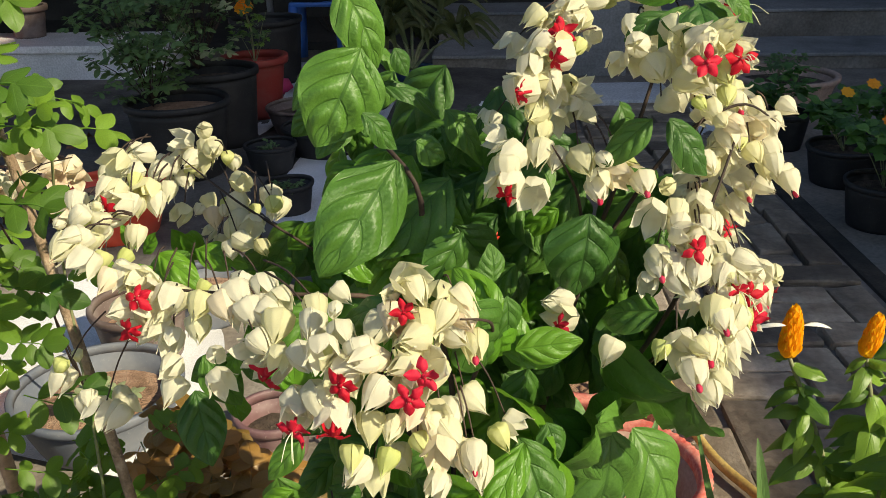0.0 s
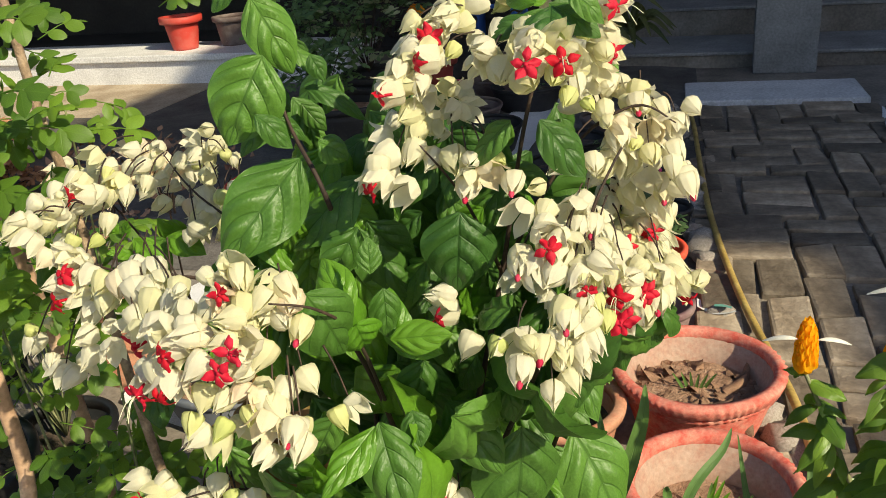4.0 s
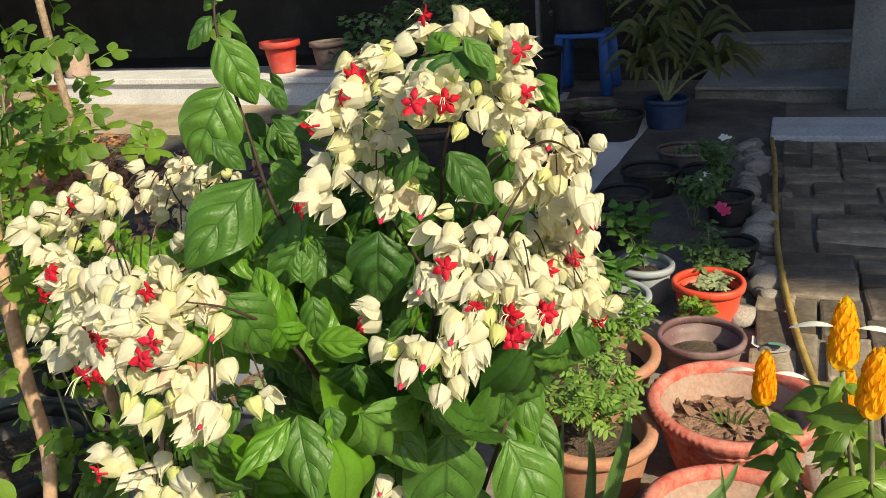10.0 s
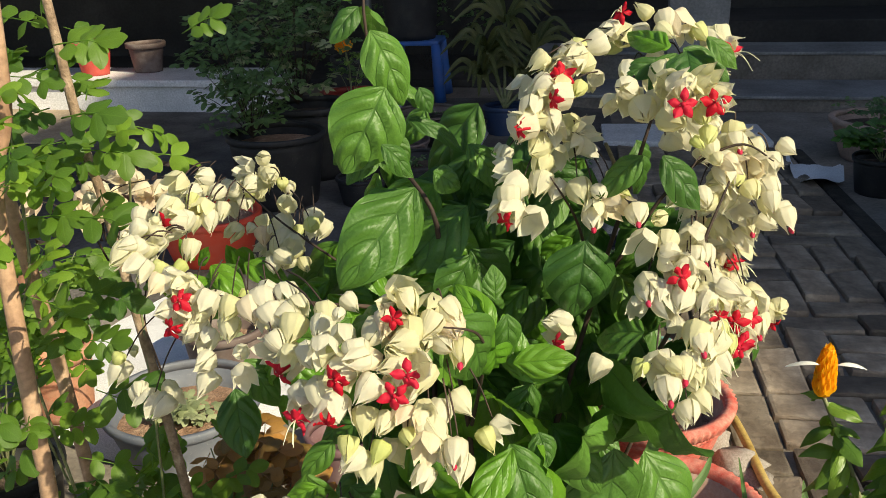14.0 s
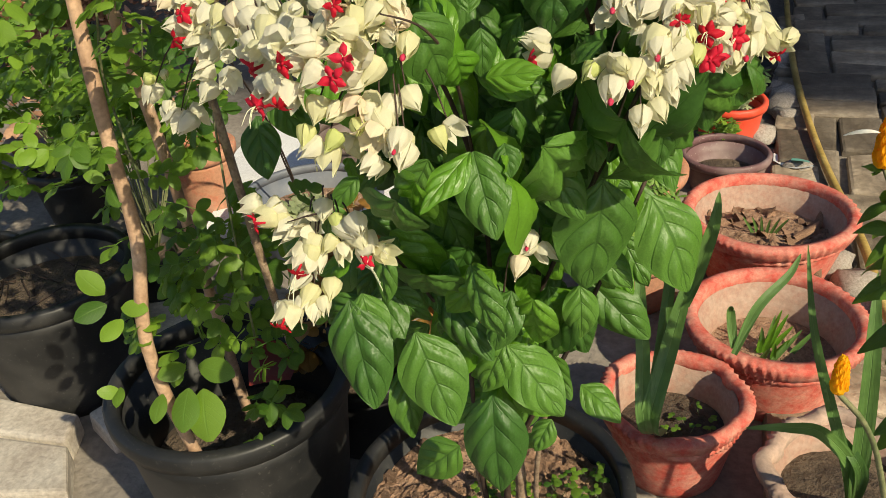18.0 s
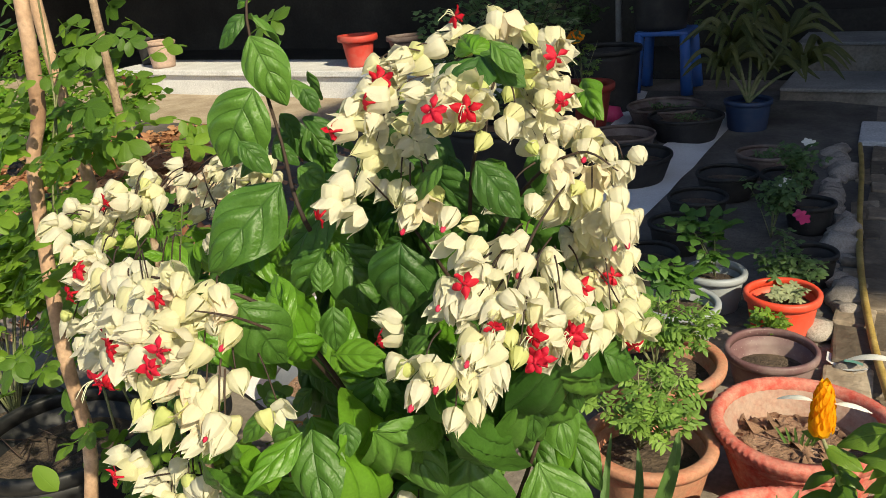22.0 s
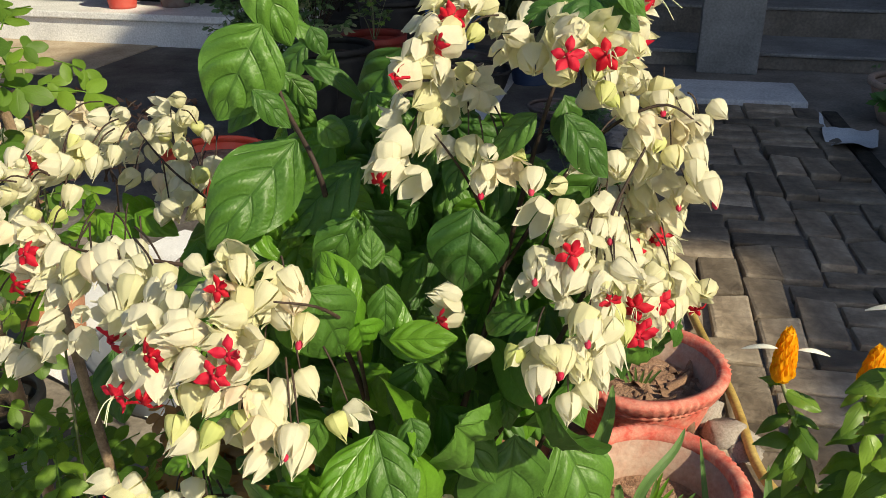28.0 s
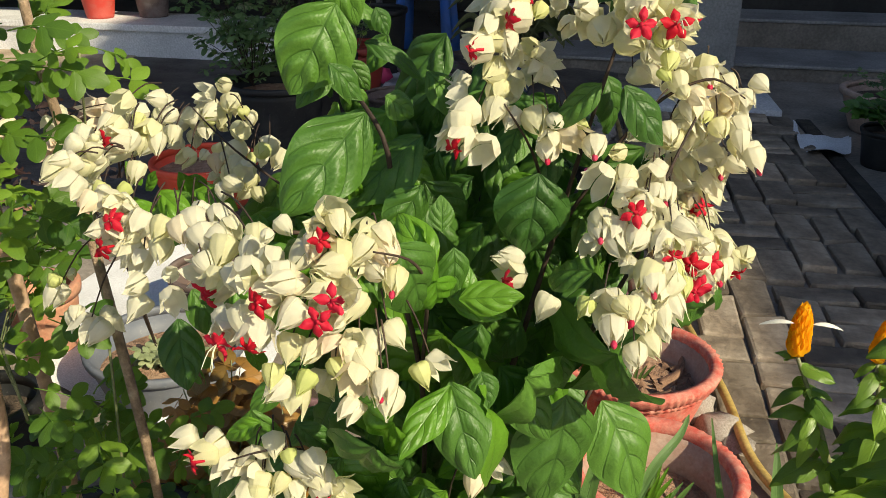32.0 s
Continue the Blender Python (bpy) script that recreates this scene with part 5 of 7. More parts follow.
bud((0.174, 0.450, 0.915)), bud((0.141, 0.473, 0.953)), bud((0.270, 0.522, 0.938), (0.3, -0.4, -0.8)), bud((0.212, 0.486, 0.926)), bud((0.191, 0.408, 0.885)), bud((0.183, 0.392, 0.881)), bud((0.204, 0.423, 0.896))
bud((0.251, 0.494, 0.873)), bud((0.168, 0.476, 0.956)), bud((0.069, 0.375, 0.909)), bud((0.106, 0.487, 0.721), size=0.007), bud((0.253, 0.553, 0.923)), bud((0.237, 0.542, 0.985)), bud((0.192, 0.406, 0.887)), bud((0.068, 0.349, 0.862), size=0.006)


# ---- main pot: clods and weeds ----
def clod_mesh(seed, material, broad=0.5, fine=0.35):
    bm = bmesh.new()
    bmesh.ops.create_icosphere(bm, subdivisions=2, radius=1)
    for v in bm.verts:
        n = noise.noise(v.co * 1.6 + Vector((seed * 5.1, 0, 0))) * broad + noise.noise(v.co * 3.2 + Vector((0, seed * 3.3, 0))) * fine
        v.co *= 1 + n
        v.co.z *= 0.6
    me = bpy.data.meshes.new("clod")
    bm.to_mesh(me)
    bm.free()
    me.materials.append(material)
    me.polygons.foreach_set("use_smooth", [material is not SOIL_DRY] * len(me.polygons))
    return me


CLODS = [clod_mesh(s, SOIL_DRY, 0.75, 0.6) for s in range(5)]
STONES = [clod_mesh(s + 9, STONE) for s in range(6)]
clod_rng = random.Random(21)
for k in range(280):
    a, r = clod_rng.uniform(0, 6.28), 0.150 * math.sqrt(clod_rng.random())
    s = 0.0022 + 0.0085 * clod_rng.random() ** 4
    x, y = r * math.cos(a), r * math.sin(a)
    lift = 0.224 + 0.012 * noise.noise(Vector((x * 14, y * 14, 3.1))) + 0.002 + 0.016 * math.exp(-((x + 0.055) ** 2 + (y + 0.01) ** 2) / 0.0036)
    part("clod", clod_rng.choice(CLODS), main_pot, pose(main_pot.location.x + x, main_pot.location.y + y, lift, clod_rng.uniform(0, 60), clod_rng.uniform(0, 60), clod_rng.uniform(0, 360)) @ Matrix.Scale(s, 4))
LEAFLETS = [leaf_mesh("round_leaflet", LEAFLET, w, oval, fold=0.15, droop=0.2, quilt=0.0, wave=0.02, nu=4, nv=7, seed=s) for s, w in enumerate((0.68, 0.78, 0.6))]


def weed(at, n, spread, size, name="weed", label="low green weed seedlings in the pot soil"):
    ob = thing(name, label, "weed", at)
    r_ = random.Random(int(at[0] * 1000) + n)
    for k in range(n):
        o = Vector(at) + Vector((r_.uniform(-1, 1) * spread, r_.uniform(-1, 1) * spread, 0))
        top = o + Vector((r_.uniform(-0.01, 0.01), r_.uniform(-0.01, 0.01), r_.uniform(0.4, 1.6) * size))
        part("stalk", tube("weed_stalk", [o, top], 0.0007, 0.0005, GREEN_STEM, 4, 2), ob, Matrix.Identity(4))
        for q in range(3):
            a = r_.uniform(0, 6.28)
            part("leaf", r_.choice(LEAFLETS), ob, stand_on(top, top + Vector((math.cos(a), math.sin(a), 0.15)) * size * r_.uniform(0.6, 1.0), (0, -0.2, 1)))
    return ob


weed((0.004, 0.672, 0.232), 22, 0.028, 0.011)
weed((0.104, 0.704, 0.232), 26, 0.032, 0.011)
weed((0.053, 0.678, 0.232), 16, 0.026, 0.010)
weed((main_pot.location.x + 0.11, main_pot.location.y - 0.02, 0.222), 9, 0.03, 0.026, "weed", "round-leaved green seedling beside the vine stem")


# ---- the climber on sticks ----
left_pot = pot("black_pot", (-0.392, 0.712, 0.000), 0.172, 0.33, BLACK, "black plastic pot with a climber on three sticks, dusty specks", SOIL, 0.72, 0.028, 0.012, fill=0.62, seed=2)
climber = thing("climbing_plant", "round-leaved green climber twining up three brown sticks", "climbing plant", (left_pot.location.x, left_pot.location.y, 0.24))
STICKS = [
    [(-0.364, 0.605, 0.165), (-0.372, 0.562, 0.461), (-0.345, 0.568, 0.630), (-0.332, 0.558, 0.759), (-0.339, 0.581, 0.935), (-0.322, 0.594, 1.020), (-0.308, 0.600, 1.279)],
    [(-0.433, 0.780, 0.165), (-0.424, 0.740, 0.633), (-0.428, 0.706, 0.982), (-0.436, 0.700, 1.283)],
    [(-0.399, 0.890, 0.190), (-0.242, 0.638, 0.556), (-0.298, 0.674, 0.883), (-0.315, 0.680, 0.972), (-0.355, 0.710, 1.280)],
]
for k, pts in enumerate(STICKS):
    # Third stick takes the darker BARK, its leaf shade put into the colour.
    part("stick", tube("stick", pts, 0.0078 if k < 2 else 0.0048, 0.0066 if k < 2 else 0.0042, BAMBOO if k < 2 else BARK, 9, 6, 0.12, rng), climber, Matrix.Identity(4), "weathered brown support stick")


def spray_mesh(seed, pairs, material, leaf_len=0.5, width=0.72, profile=oval):
    """A compound leaf of unit length along +y: a thin rachis with leaflets in pairs and one at the end."""
    r_ = random.Random(seed)
    verts, faces, uvs = [], [], []
    v, f = tube_geo([(0, 0, 0), (0, 0.5, 0.05), (0, 1.0 - leaf_len * 0.8, 0)], 0.012, 0.008, 4, 3)
    verts += list(v)
    faces += f
    uvs += [(0.5, 0.5)] * len(v)

    def add(at, ang, size):
        v, f, uv = blade(width, profile, 0.15, 0.25, 0, 0.03, 4, 6, r_.randint(0, 999))
        m = Matrix.Translation(at) @ Matrix.Rotation(ang, 4, "Z") @ Matrix.Rotation(r_.uniform(-0.5, 0.5), 4, "Y") @ Matrix.Rotation(r_.uniform(-0.4, 0.3), 4, "X") @ Matrix.Scale(size, 4)
        o = len(verts)
        verts.extend(m @ q for q in v)
        faces.extend(tuple(i + o for i in q) for q in f)
        uvs.extend(uv)

    span = 1.0 - leaf_len * 0.8
    for k in range(pairs):
        y = span * (0.35 + 0.6 * k / max(pairs - 1, 1))
        for s in (-1, 1):
            add((0, y, 0.02), s * -r_.uniform(0.9, 1.3), leaf_len * r_.uniform(0.8, 1.05))
    add((0, span, 0), r_.uniform(-0.2, 0.2), leaf_len * 1.05)
    return mesh_of("leaf_spray", verts, faces, material, uvs=uvs)


SPRAYS = [spray_mesh(s, 2 + s % 2, LEAFLET, 0.43, 0.62) for s in range(6)]
climb_rng = random.Random(33)
gap_low, gap_high = (-0.353, 0.590, 0.657), (-0.260, 0.622, 0.730)  # an open place among the leaves
for k in range(270):
    line = smooth_line(STICKS[climb_rng.choice((0, 0, 0, 1, 1, 2))], 8)
    t = climb_rng.random()
    p = line[int(t * (len(line) - 1))]
    if p.z < 0.33 or p.z > 1.11:
        p = Vector((p.x, p.y, climb_rng.uniform(0.36, 1.09)))
    a = climb_rng.uniform(0, 6.28)
    reach = climb_rng.uniform(0.01, 0.11)
    b = p + Vector((math.cos(a) * reach, math.sin(a) * reach * 0.7 - 0.01, climb_rng.uniform(-0.03, 0.03)))
    if b.z < 0.70 and climb_rng.random() < 0.55:
        continue
    if b.z < 0.69:
        b.x = climb_rng.uniform(-0.39, -0.23)
        b.y = max(b.y, 0.60)
    if b.x > -0.31 and 0.50 < b.z < 0.80 and climb_rng.random() < 0.75:
        continue
    if gap_low[0] < b.x < gap_high[0] and gap_low[2] < b.z < gap_high[2]:
        continue
    if b.x > -0.24 and b.z > 0.69:
        b.x = -0.24 - climb_rng.random() * 0.1
    d = Vector((math.cos(a), math.sin(a) * 0.7 - 0.25, climb_rng.uniform(-0.5, 0.4))).normalized() * climb_rng.uniform(0.038, 0.062)
    part("leaf_spray", climb_rng.choice(SPRAYS), climber, stand_on(b, b + d, (climb_rng.uniform(-0.4, 0.4), -0.5, 0.8)))


for k in range(20):
    b = Vector((climb_rng.gauss(-0.360, 0.045), climb_rng.gauss(0.760, 0.040), climb_rng.gauss(0.430, 0.040)))
    a = climb_rng.uniform(0, 6.28)
    d = Vector((math.cos(a), math.sin(a) * 0.7 - 0.25, climb_rng.uniform(-0.4, 0.3))).normalized() * climb_rng.uniform(0.045, 0.068)
    part("leaf_spray", climb_rng.choice(SPRAYS), climber, stand_on(b, b + d, (climb_rng.uniform(-0.4, 0.4), -0.5, 0.8)))
for k in range(34):
    b = Vector((climb_rng.gauss(-0.325, 0.042), climb_rng.gauss(0.665, 0.030), climb_rng.gauss(0.555, 0.048)))
    a = climb_rng.uniform(0, 6.28)
    d = Vector((math.cos(a), math.sin(a) * 0.7 - 0.25, climb_rng.uniform(-0.6, 0.1))).normalized() * climb_rng.uniform(0.045, 0.066)
    part("leaf_spray", climb_rng.choice(SPRAYS), climber, stand_on(b, b + d, (climb_rng.uniform(-0.6, 0.2), -0.7, 0.5)))


def leaflet_pair(points):
    for p, q in points:
        part("leaf", climb_rng.choice(LEAFLETS), climber, stand_on(p, q, (0.1, -0.75, 0.65)))


leaflet_pair([((-0.397, 0.551, 0.565), (-0.416, 0.540, 0.598)), ((-0.393, 0.546, 0.556), (-0.414, 0.514, 0.557)), ((-0.374, 0.543, 0.541), (-0.383, 0.511, 0.536)), ((-0.378, 0.549, 0.552), (-0.345, 0.550, 0.555)), ((-0.356, 0.566, 0.699), (-0.339, 0.549, 0.683)), ((-0.360, 0.568, 0.704), (-0.376, 0.555, 0.713)),
    ((-0.309, 0.562, 0.439), (-0.290, 0.517, 0.399)), ((-0.325, 0.557, 0.441), (-0.319, 0.514, 0.411)), ((-0.353, 0.544, 0.437), (-0.350, 0.511, 0.423)), ((-0.401, 0.533, 0.447), (-0.393, 0.508, 0.442)), ((-0.400, 0.530, 0.441), (-0.412, 0.510, 0.456)), ((-0.331, 0.570, 0.463), (-0.349, 0.540, 0.467)), ((-0.318, 0.574, 0.462), (-0.269, 0.567, 0.463))])
TWINE = [[(-0.339, 0.600, 0.630), (-0.373, 0.620, 0.781), (-0.320, 0.580, 0.879), (-0.346, 0.630, 1.000), (-0.321, 0.620, 1.129)], [(-0.296, 0.660, 0.429), (-0.258, 0.620, 0.647), (-0.271, 0.660, 0.847), (-0.236, 0.620, 0.976)], [(-0.412, 0.700, 0.532), (-0.431, 0.660, 0.833), (-0.385, 0.680, 1.031)]]
for pts in TWINE:
    part("vine_stem", tube("climber_stem", pts, 0.0016, 0.001, GREEN_STEM, 5, 6), climber, Matrix.Identity(4), "thin green twining stem")


# ---- clay pots and their plants ----
def strap(parent, points, width, material=STRAP, face=(0, -0.8, 0.5), label=""):
    """A long flat leaf along the points, creased along its middle."""
    line = smooth_line(points, 7)
    n = len(line)
    verts, faces, uvs = [], [], []
    for i, p in enumerate(line):
        d = (line[min(i + 1, n - 1)] - line[max(i - 1, 0)]).normalized()
        s = d.cross(Vector(face)).normalized()
        up = s.cross(d)
        t = i / (n - 1)
        w = width * 0.5 * min(1.0, 0.55 + 1.6 * t) * (1 - t ** 3) + 0.0005
        for k, q in enumerate((-1, -0.5, 0, 0.5, 1)):
            verts.append(p + s * w * q - up * abs(1 - abs(q)) * w * 0.35)
            uvs.append((0.5 + 0.5 * q, t))
    for i in range(n - 1):
        for k in range(4):
            a = i * 5 + k
            faces.append((a, a + 1, a + 6, a + 5))
    return part("leaf", mesh_of("strap_leaf", verts, faces, material, uvs=uvs), parent, Matrix.Identity(4), label)


DEAD = [leaf_mesh("dead_leaf", DRY_LEAF, w, oval, fold=0.9, droop=d, quilt=0.02, wave=0.12, nu=5, nv=7, seed=s) for s, w, d in ((1, 0.6, 0.9), (2, 0.8, -0.6), (3, 0.5, 0.4))]


def litter(owner, at, r, n, seed, size=0.045):
    r_ = random.Random(seed)
    for k in range(n):
        a, q = r_.uniform(0, 6.28), r * math.sqrt(r_.random())
        p = Vector(at) + Vector((q * math.cos(a), q * math.sin(a), r_.uniform(0.002, 0.012)))
        b = r_.uniform(0, 6.28)
        part("dead_leaf", r_.choice(DEAD), owner, stand_on(p, p + Vector((math.cos(b), math.sin(b), r_.uniform(-0.1, 0.3))) * size * r_.uniform(0.6, 1.2), (r_.uniform(-0.4, 0.4), r_.uniform(-0.4, 0.4), 1)))


pot_a = pot("clay_pot", (0.322, 1.631, 0.000), 0.173, 0.17, CLAY_RED, "red-painted terracotta pot with rope-edged rim, dead leaves on dry soil", SOIL_DRY, 0.66, 0.019, 0.010, 0.009, 0.62, "clay", "red clay pots", 4)
litter(pot_a, (pot_a.location.x, pot_a.location.y, 0.10), 0.12, 90, 3, 0.036)
sprout = thing("seedling", "small green sprout among dead leaves in the clay pot", "seedling", (pot_a.location.x - 0.005, pot_a.location.y, 0.09))
for k in range(6):
    o = Vector(sprout.location) + Vector((0.006 * (k - 2.5), 0.004 * (k % 3), 0))
    strap(sprout, [o, o + Vector((0.006 * (k - 2.5), -0.004, 0.03)), o + Vector((0.012 * (k - 2.5), -0.008, 0.055))], 0.006)
pot_b = pot("clay_pot", (0.339, 1.259, 0.000), 0.154, 0.16, CLAY_RED, "red-painted terracotta pot with rope-edged rim and fresh bulb shoots", SOIL_DRY, 0.68, 0.019, 0.010, 0.009, 0.5, "clay", "red clay pots", 5)
shoots = thing("bulb_shoots", "cluster of fresh yellow-green bulb shoots in a clay pot", "bulb plant", (pot_b.location.x, pot_b.location.y - 0.02, 0.075))
shoot_rng = random.Random(4)
for k in range(13):
    o = Vector(shoots.location) + Vector((shoot_rng.uniform(-0.035, 0.035), shoot_rng.uniform(-0.02, 0.02), 0))
    lean = Vector((shoot_rng.uniform(-0.01, 0.05), shoot_rng.uniform(-0.02, 0.03), shoot_rng.uniform(0.04, 0.085)))
    strap(shoots, [o, o + lean * 0.5, o + lean], 0.009, LEAF_YOUNG if k % 3 else STRAP)
strap(shoots, [(0.273, 1.001, 0.254), (0.298, 1.029, 0.321), (0.337, 1.069, 0.359), (0.350, 1.090, 0.383)], 0.014)
strap(shoots, [(0.272, 1.006, 0.261), (0.263, 1.023, 0.311), (0.266, 1.020, 0.323)], 0.013)
pot_c = pot("clay_pot", (0.191, 1.022, 0.000), 0.117, 0.15, CLAY_RED, "small red terracotta pot with chipped rim and a gladiolus", SOIL, 0.7, 0.017, 0.008, 0.008, 0.55, "clay", "red clay pots", 6, chips=0.010)
glad = thing("gladiolus", "gladiolus with broad upright dark-green sword leaves", "bulb plant", (pot_c.location.x - 0.01, pot_c.location.y, 0.07))
strap(glad, [(pot_c.location.x - 0.01, pot_c.location.y, 0.07), (0.176, 0.784, 0.281), (0.193, 0.821, 0.386), (0.207, 0.839, 0.462), (0.220, 0.860, 0.505)], 0.024)
strap(glad, [(pot_c.location.x - 0.01, pot_c.location.y, 0.07), (0.173, 0.783, 0.282), (0.161, 0.820, 0.382), (0.149, 0.860, 0.468), (0.145, 0.907, 0.541)], 0.019)
strap(glad, [(pot_c.location.x - 0.01, pot_c.location.y, 0.07), (0.180, 0.785, 0.281), (0.184, 0.835, 0.392), (0.185, 0.883, 0.483), (0.177, 0.909, 0.526)], 0.018)
strap(glad, [(0.207, 0.843, 0.439), (0.221, 0.841, 0.503), (0.233, 0.845, 0.557), (0.235, 0.860, 0.591)], 0.018)
weed((pot_c.location.x + 0.03, pot_c.location.y, 0.088), 8, 0.04, 0.012)
pot_d = pot("cement_pot", (0.452, 0.935, 0.0), 0.130, 0.130, CLAY_GREY, "weathered pinkish-brown cement pot with chipped scalloped rim", SOIL, 0.7, 0.019, 0.010, 0.009, 0.65, "clay", "", 7, chips=0.034)
glad2 = thing("gladiolus", "young gladiolus with arching light-green sword leaves", "bulb plant", (0.455, 0.92, 0.075))
strap(glad2, [(0.45, 0.92, 0.07), (0.418, 0.818, 0.238), (0.388, 0.817, 0.329), (0.355, 0.836, 0.432), (0.338, 0.876, 0.522)], 0.014)
strap(glad2, [(0.455, 0.92, 0.07), (0.425, 0.820, 0.238), (0.380, 0.799, 0.306), (0.337, 0.774, 0.329), (0.291, 0.759, 0.332)], 0.018)
strap(glad2, [(0.455, 0.92, 0.07), (0.432, 0.820, 0.234), (0.425, 0.827, 0.362), (0.420, 0.855, 0.444), (0.418, 0.884, 0.489)], 0.022)
strap(glad2, [(0.455, 0.92, 0.07), (0.436, 0.819, 0.231), (0.412, 0.816, 0.277), (0.394, 0.815, 0.304)], 0.016)
pot_e = pot("clay_pot", (-0.023, 1.857, 0.000), 0.164, 0.13, CLAY, "bare terracotta pot full of feathery marigold foliage", SOIL, 0.7, 0.022, 0.012, 0.014, 0.75, "plain", "", 8)
pot_e2 = pot("clay_pot", (0.047, 1.509, 0.000), 0.136, 0.14, CLAY, "bare orange terracotta pot with feathery marigold foliage", SOIL, 0.7, 0.022, 0.012, 0.014, 0.75, "plain", "", 9)
FEATHERS = [spray_mesh(s + 40, 4, FEATHER, 0.36, 0.42, lance) for s in range(4)]


def bushy(name, label, at, r, height, sprays, n, seed, size, category="plant", stem=GREEN_STEM, low=0.0):
    """A bushy plant: branching stems from the soil and leaf sprays all over its crown."""
    ob = thing(name, label, category, at)
    r_ = random.Random(seed)
    tops = []
    for k in range(max(4, n // 9)):
        a, q = r_.uniform(0, 6.28), r * math.sqrt(r_.random())
        top = Vector(at) + Vector((q * math.cos(a), q * math.sin(a), height * r_.uniform(0.45, 1.0)))
        mid = Vector(at).lerp(top, 0.5) + Vector((0, 0, height * 0.08))
        part("stem", tube("plant_stem", [Vector(at), mid, top], 0.0022, 0.001, stem, 5, 4), ob, Matrix.Identity(4))
        tops.append((mid, top))
    for k in range(n):
        mid, top = r_.choice(tops)
        p = mid.lerp(top, r_.random() ** 0.6) + Vector((r_.uniform(-1, 1), r_.uniform(-1, 1), 0)) * r * 0.12
        if k < low * n:
            p = Vector(at).lerp(mid, r_.uniform(0.25, 1.0)) + Vector((r_.uniform(-1, 1), r_.uniform(-1, 1), 0)) * r * 0.45
        a = r_.uniform(0, 6.28)
        d = Vector((math.cos(a), math.sin(a), r_.uniform(-0.3, 0.7))).normalized() * size * r_.uniform(0.7, 1.15)
        part("leaf_spray", r_.choice(sprays), ob, stand_on(p, p + d, (0, -0.3, 1)))
    return ob


def head_flower(parent, at, size, material, name="flower", petals=5, face=(0, -0.6, 0.8), label=""):
    geos = []
    for k in range(petals):
        v, f, _ = blade(0.75, oval, 0.2, 0.2, 0, 0.02, 4, 5, k)
        m = Matrix.Rotation(2 * math.pi * k / petals, 4, "Z") @ Matrix.Rotation(radians(12), 4, "X") @ Matrix.Scale(0.5, 4)
        geos.append(([m @ q for q in v], f))
    part(name, mesh_of(name, *join_geo(geos), material), parent, aim(at, face, size, 0.4), label)


SHRUBS = [spray_mesh(s + 60, 2, SHRUB, 0.42, 0.55, oval) for s in range(4)]
LANCES = [spray_mesh(s + 70, 2, LANCE, 0.5, 0.5, lance) for s in range(3)]
PALES = [spray_mesh(s + 80, 2, SAGE, 0.5, 0.6, oval) for s in range(3)]
COPPERS = [spray_mesh(s + 90, 2, COPPER, 0.5, 0.7, oval) for s in range(3)]
LITTER = island_mat("russet_litter", (0.20, 0.075, 0.035), (0.50, 0.30, 0.18))
YOUNGS = [spray_mesh(s + 97, 2, LEAF_YOUNG, 0.5, 0.45, lance) for s in range(3)]
RUSSETS = [spray_mesh(s + 95, 2, RUSSET, 0.45, 0.7, oval) for s in range(3)]
bushy("marigold_plant", "feathery green marigold foliage in a clay pot", (pot_e.location.x, pot_e.location.y, 0.10), 0.13, 0.17, FEATHERS, 120, 12, 0.068)
bushy("marigold_plant", "feathery green marigold foliage spilling over a clay pot", (pot_e2.location.x - 0.02, pot_e2.location.y, 0.11), 0.12, 0.16, FEATHERS, 100, 13, 0.062)
pot_f = pot("plastic_pot", (0.218, 2.055, 0.000), 0.113, 0.10, PURPLE, "faded purple plastic pot, nearly empty", SOIL, 0.75, 0.02, 0.008, 0.005, 0.45, seed=10)
pot_g = pot("plastic_pot", (0.211, 2.342, 0.000), 0.103, 0.13, ORANGE_PLASTIC, "bright orange-red plastic pot with a pale rosette succulent", SOIL, 0.72, 0.022, 0.01, 0.005, 0.8, seed=11)
bushy("succulent", "pale green rosette succulent in an orange pot", (pot_g.location.x, pot_g.location.y, 0.105), 0.06, 0.03, PALES, 40, 14, 0.04, "succulent")
bushy("seedling", "small glossy green seedling beside the orange pot", (pot_g.location.x - 0.03, pot_g.location.y - 0.14, 0.02), 0.06, 0.12, [s for s in LANCES], 50, 15, 0.045, "seedling")
pot_h = pot("plastic_pot", (-0.048, 2.226, 0.000), 0.117, 0.12, PALE_PLASTIC, "pale grey plastic bowl pot with a leafy plant", SOIL, 0.72, 0.02, 0.012, 0.006, 0.8, seed=12, group="pale bowl pots")
pot_i = pot("plastic_pot", (0.010, 2.470, 0.000), 0.093, 0.12, PALE_PLASTIC, "pale grey plastic bowl pot with a leafy plant", SOIL, 0.72, 0.02, 0.012, 0.006, 0.8, seed=13, group="pale bowl pots")
GREENS = [spray_mesh(s + 110, 1, LEAF, 0.55, 0.75, heart) for s in range(3)]
bushy("leafy_plant", "mid-green leafy seedling plant in a pale bowl", (pot_h.location.x, pot_h.location.y, 0.10), 0.09, 0.13, GREENS, 26, 16, 0.085)
bushy("leafy_plant", "mid-green leafy seedling plant in a pale bowl", (pot_i.location.x, pot_i.location.y, 0.10), 0.09, 0.17, GREENS, 28, 17, 0.085)

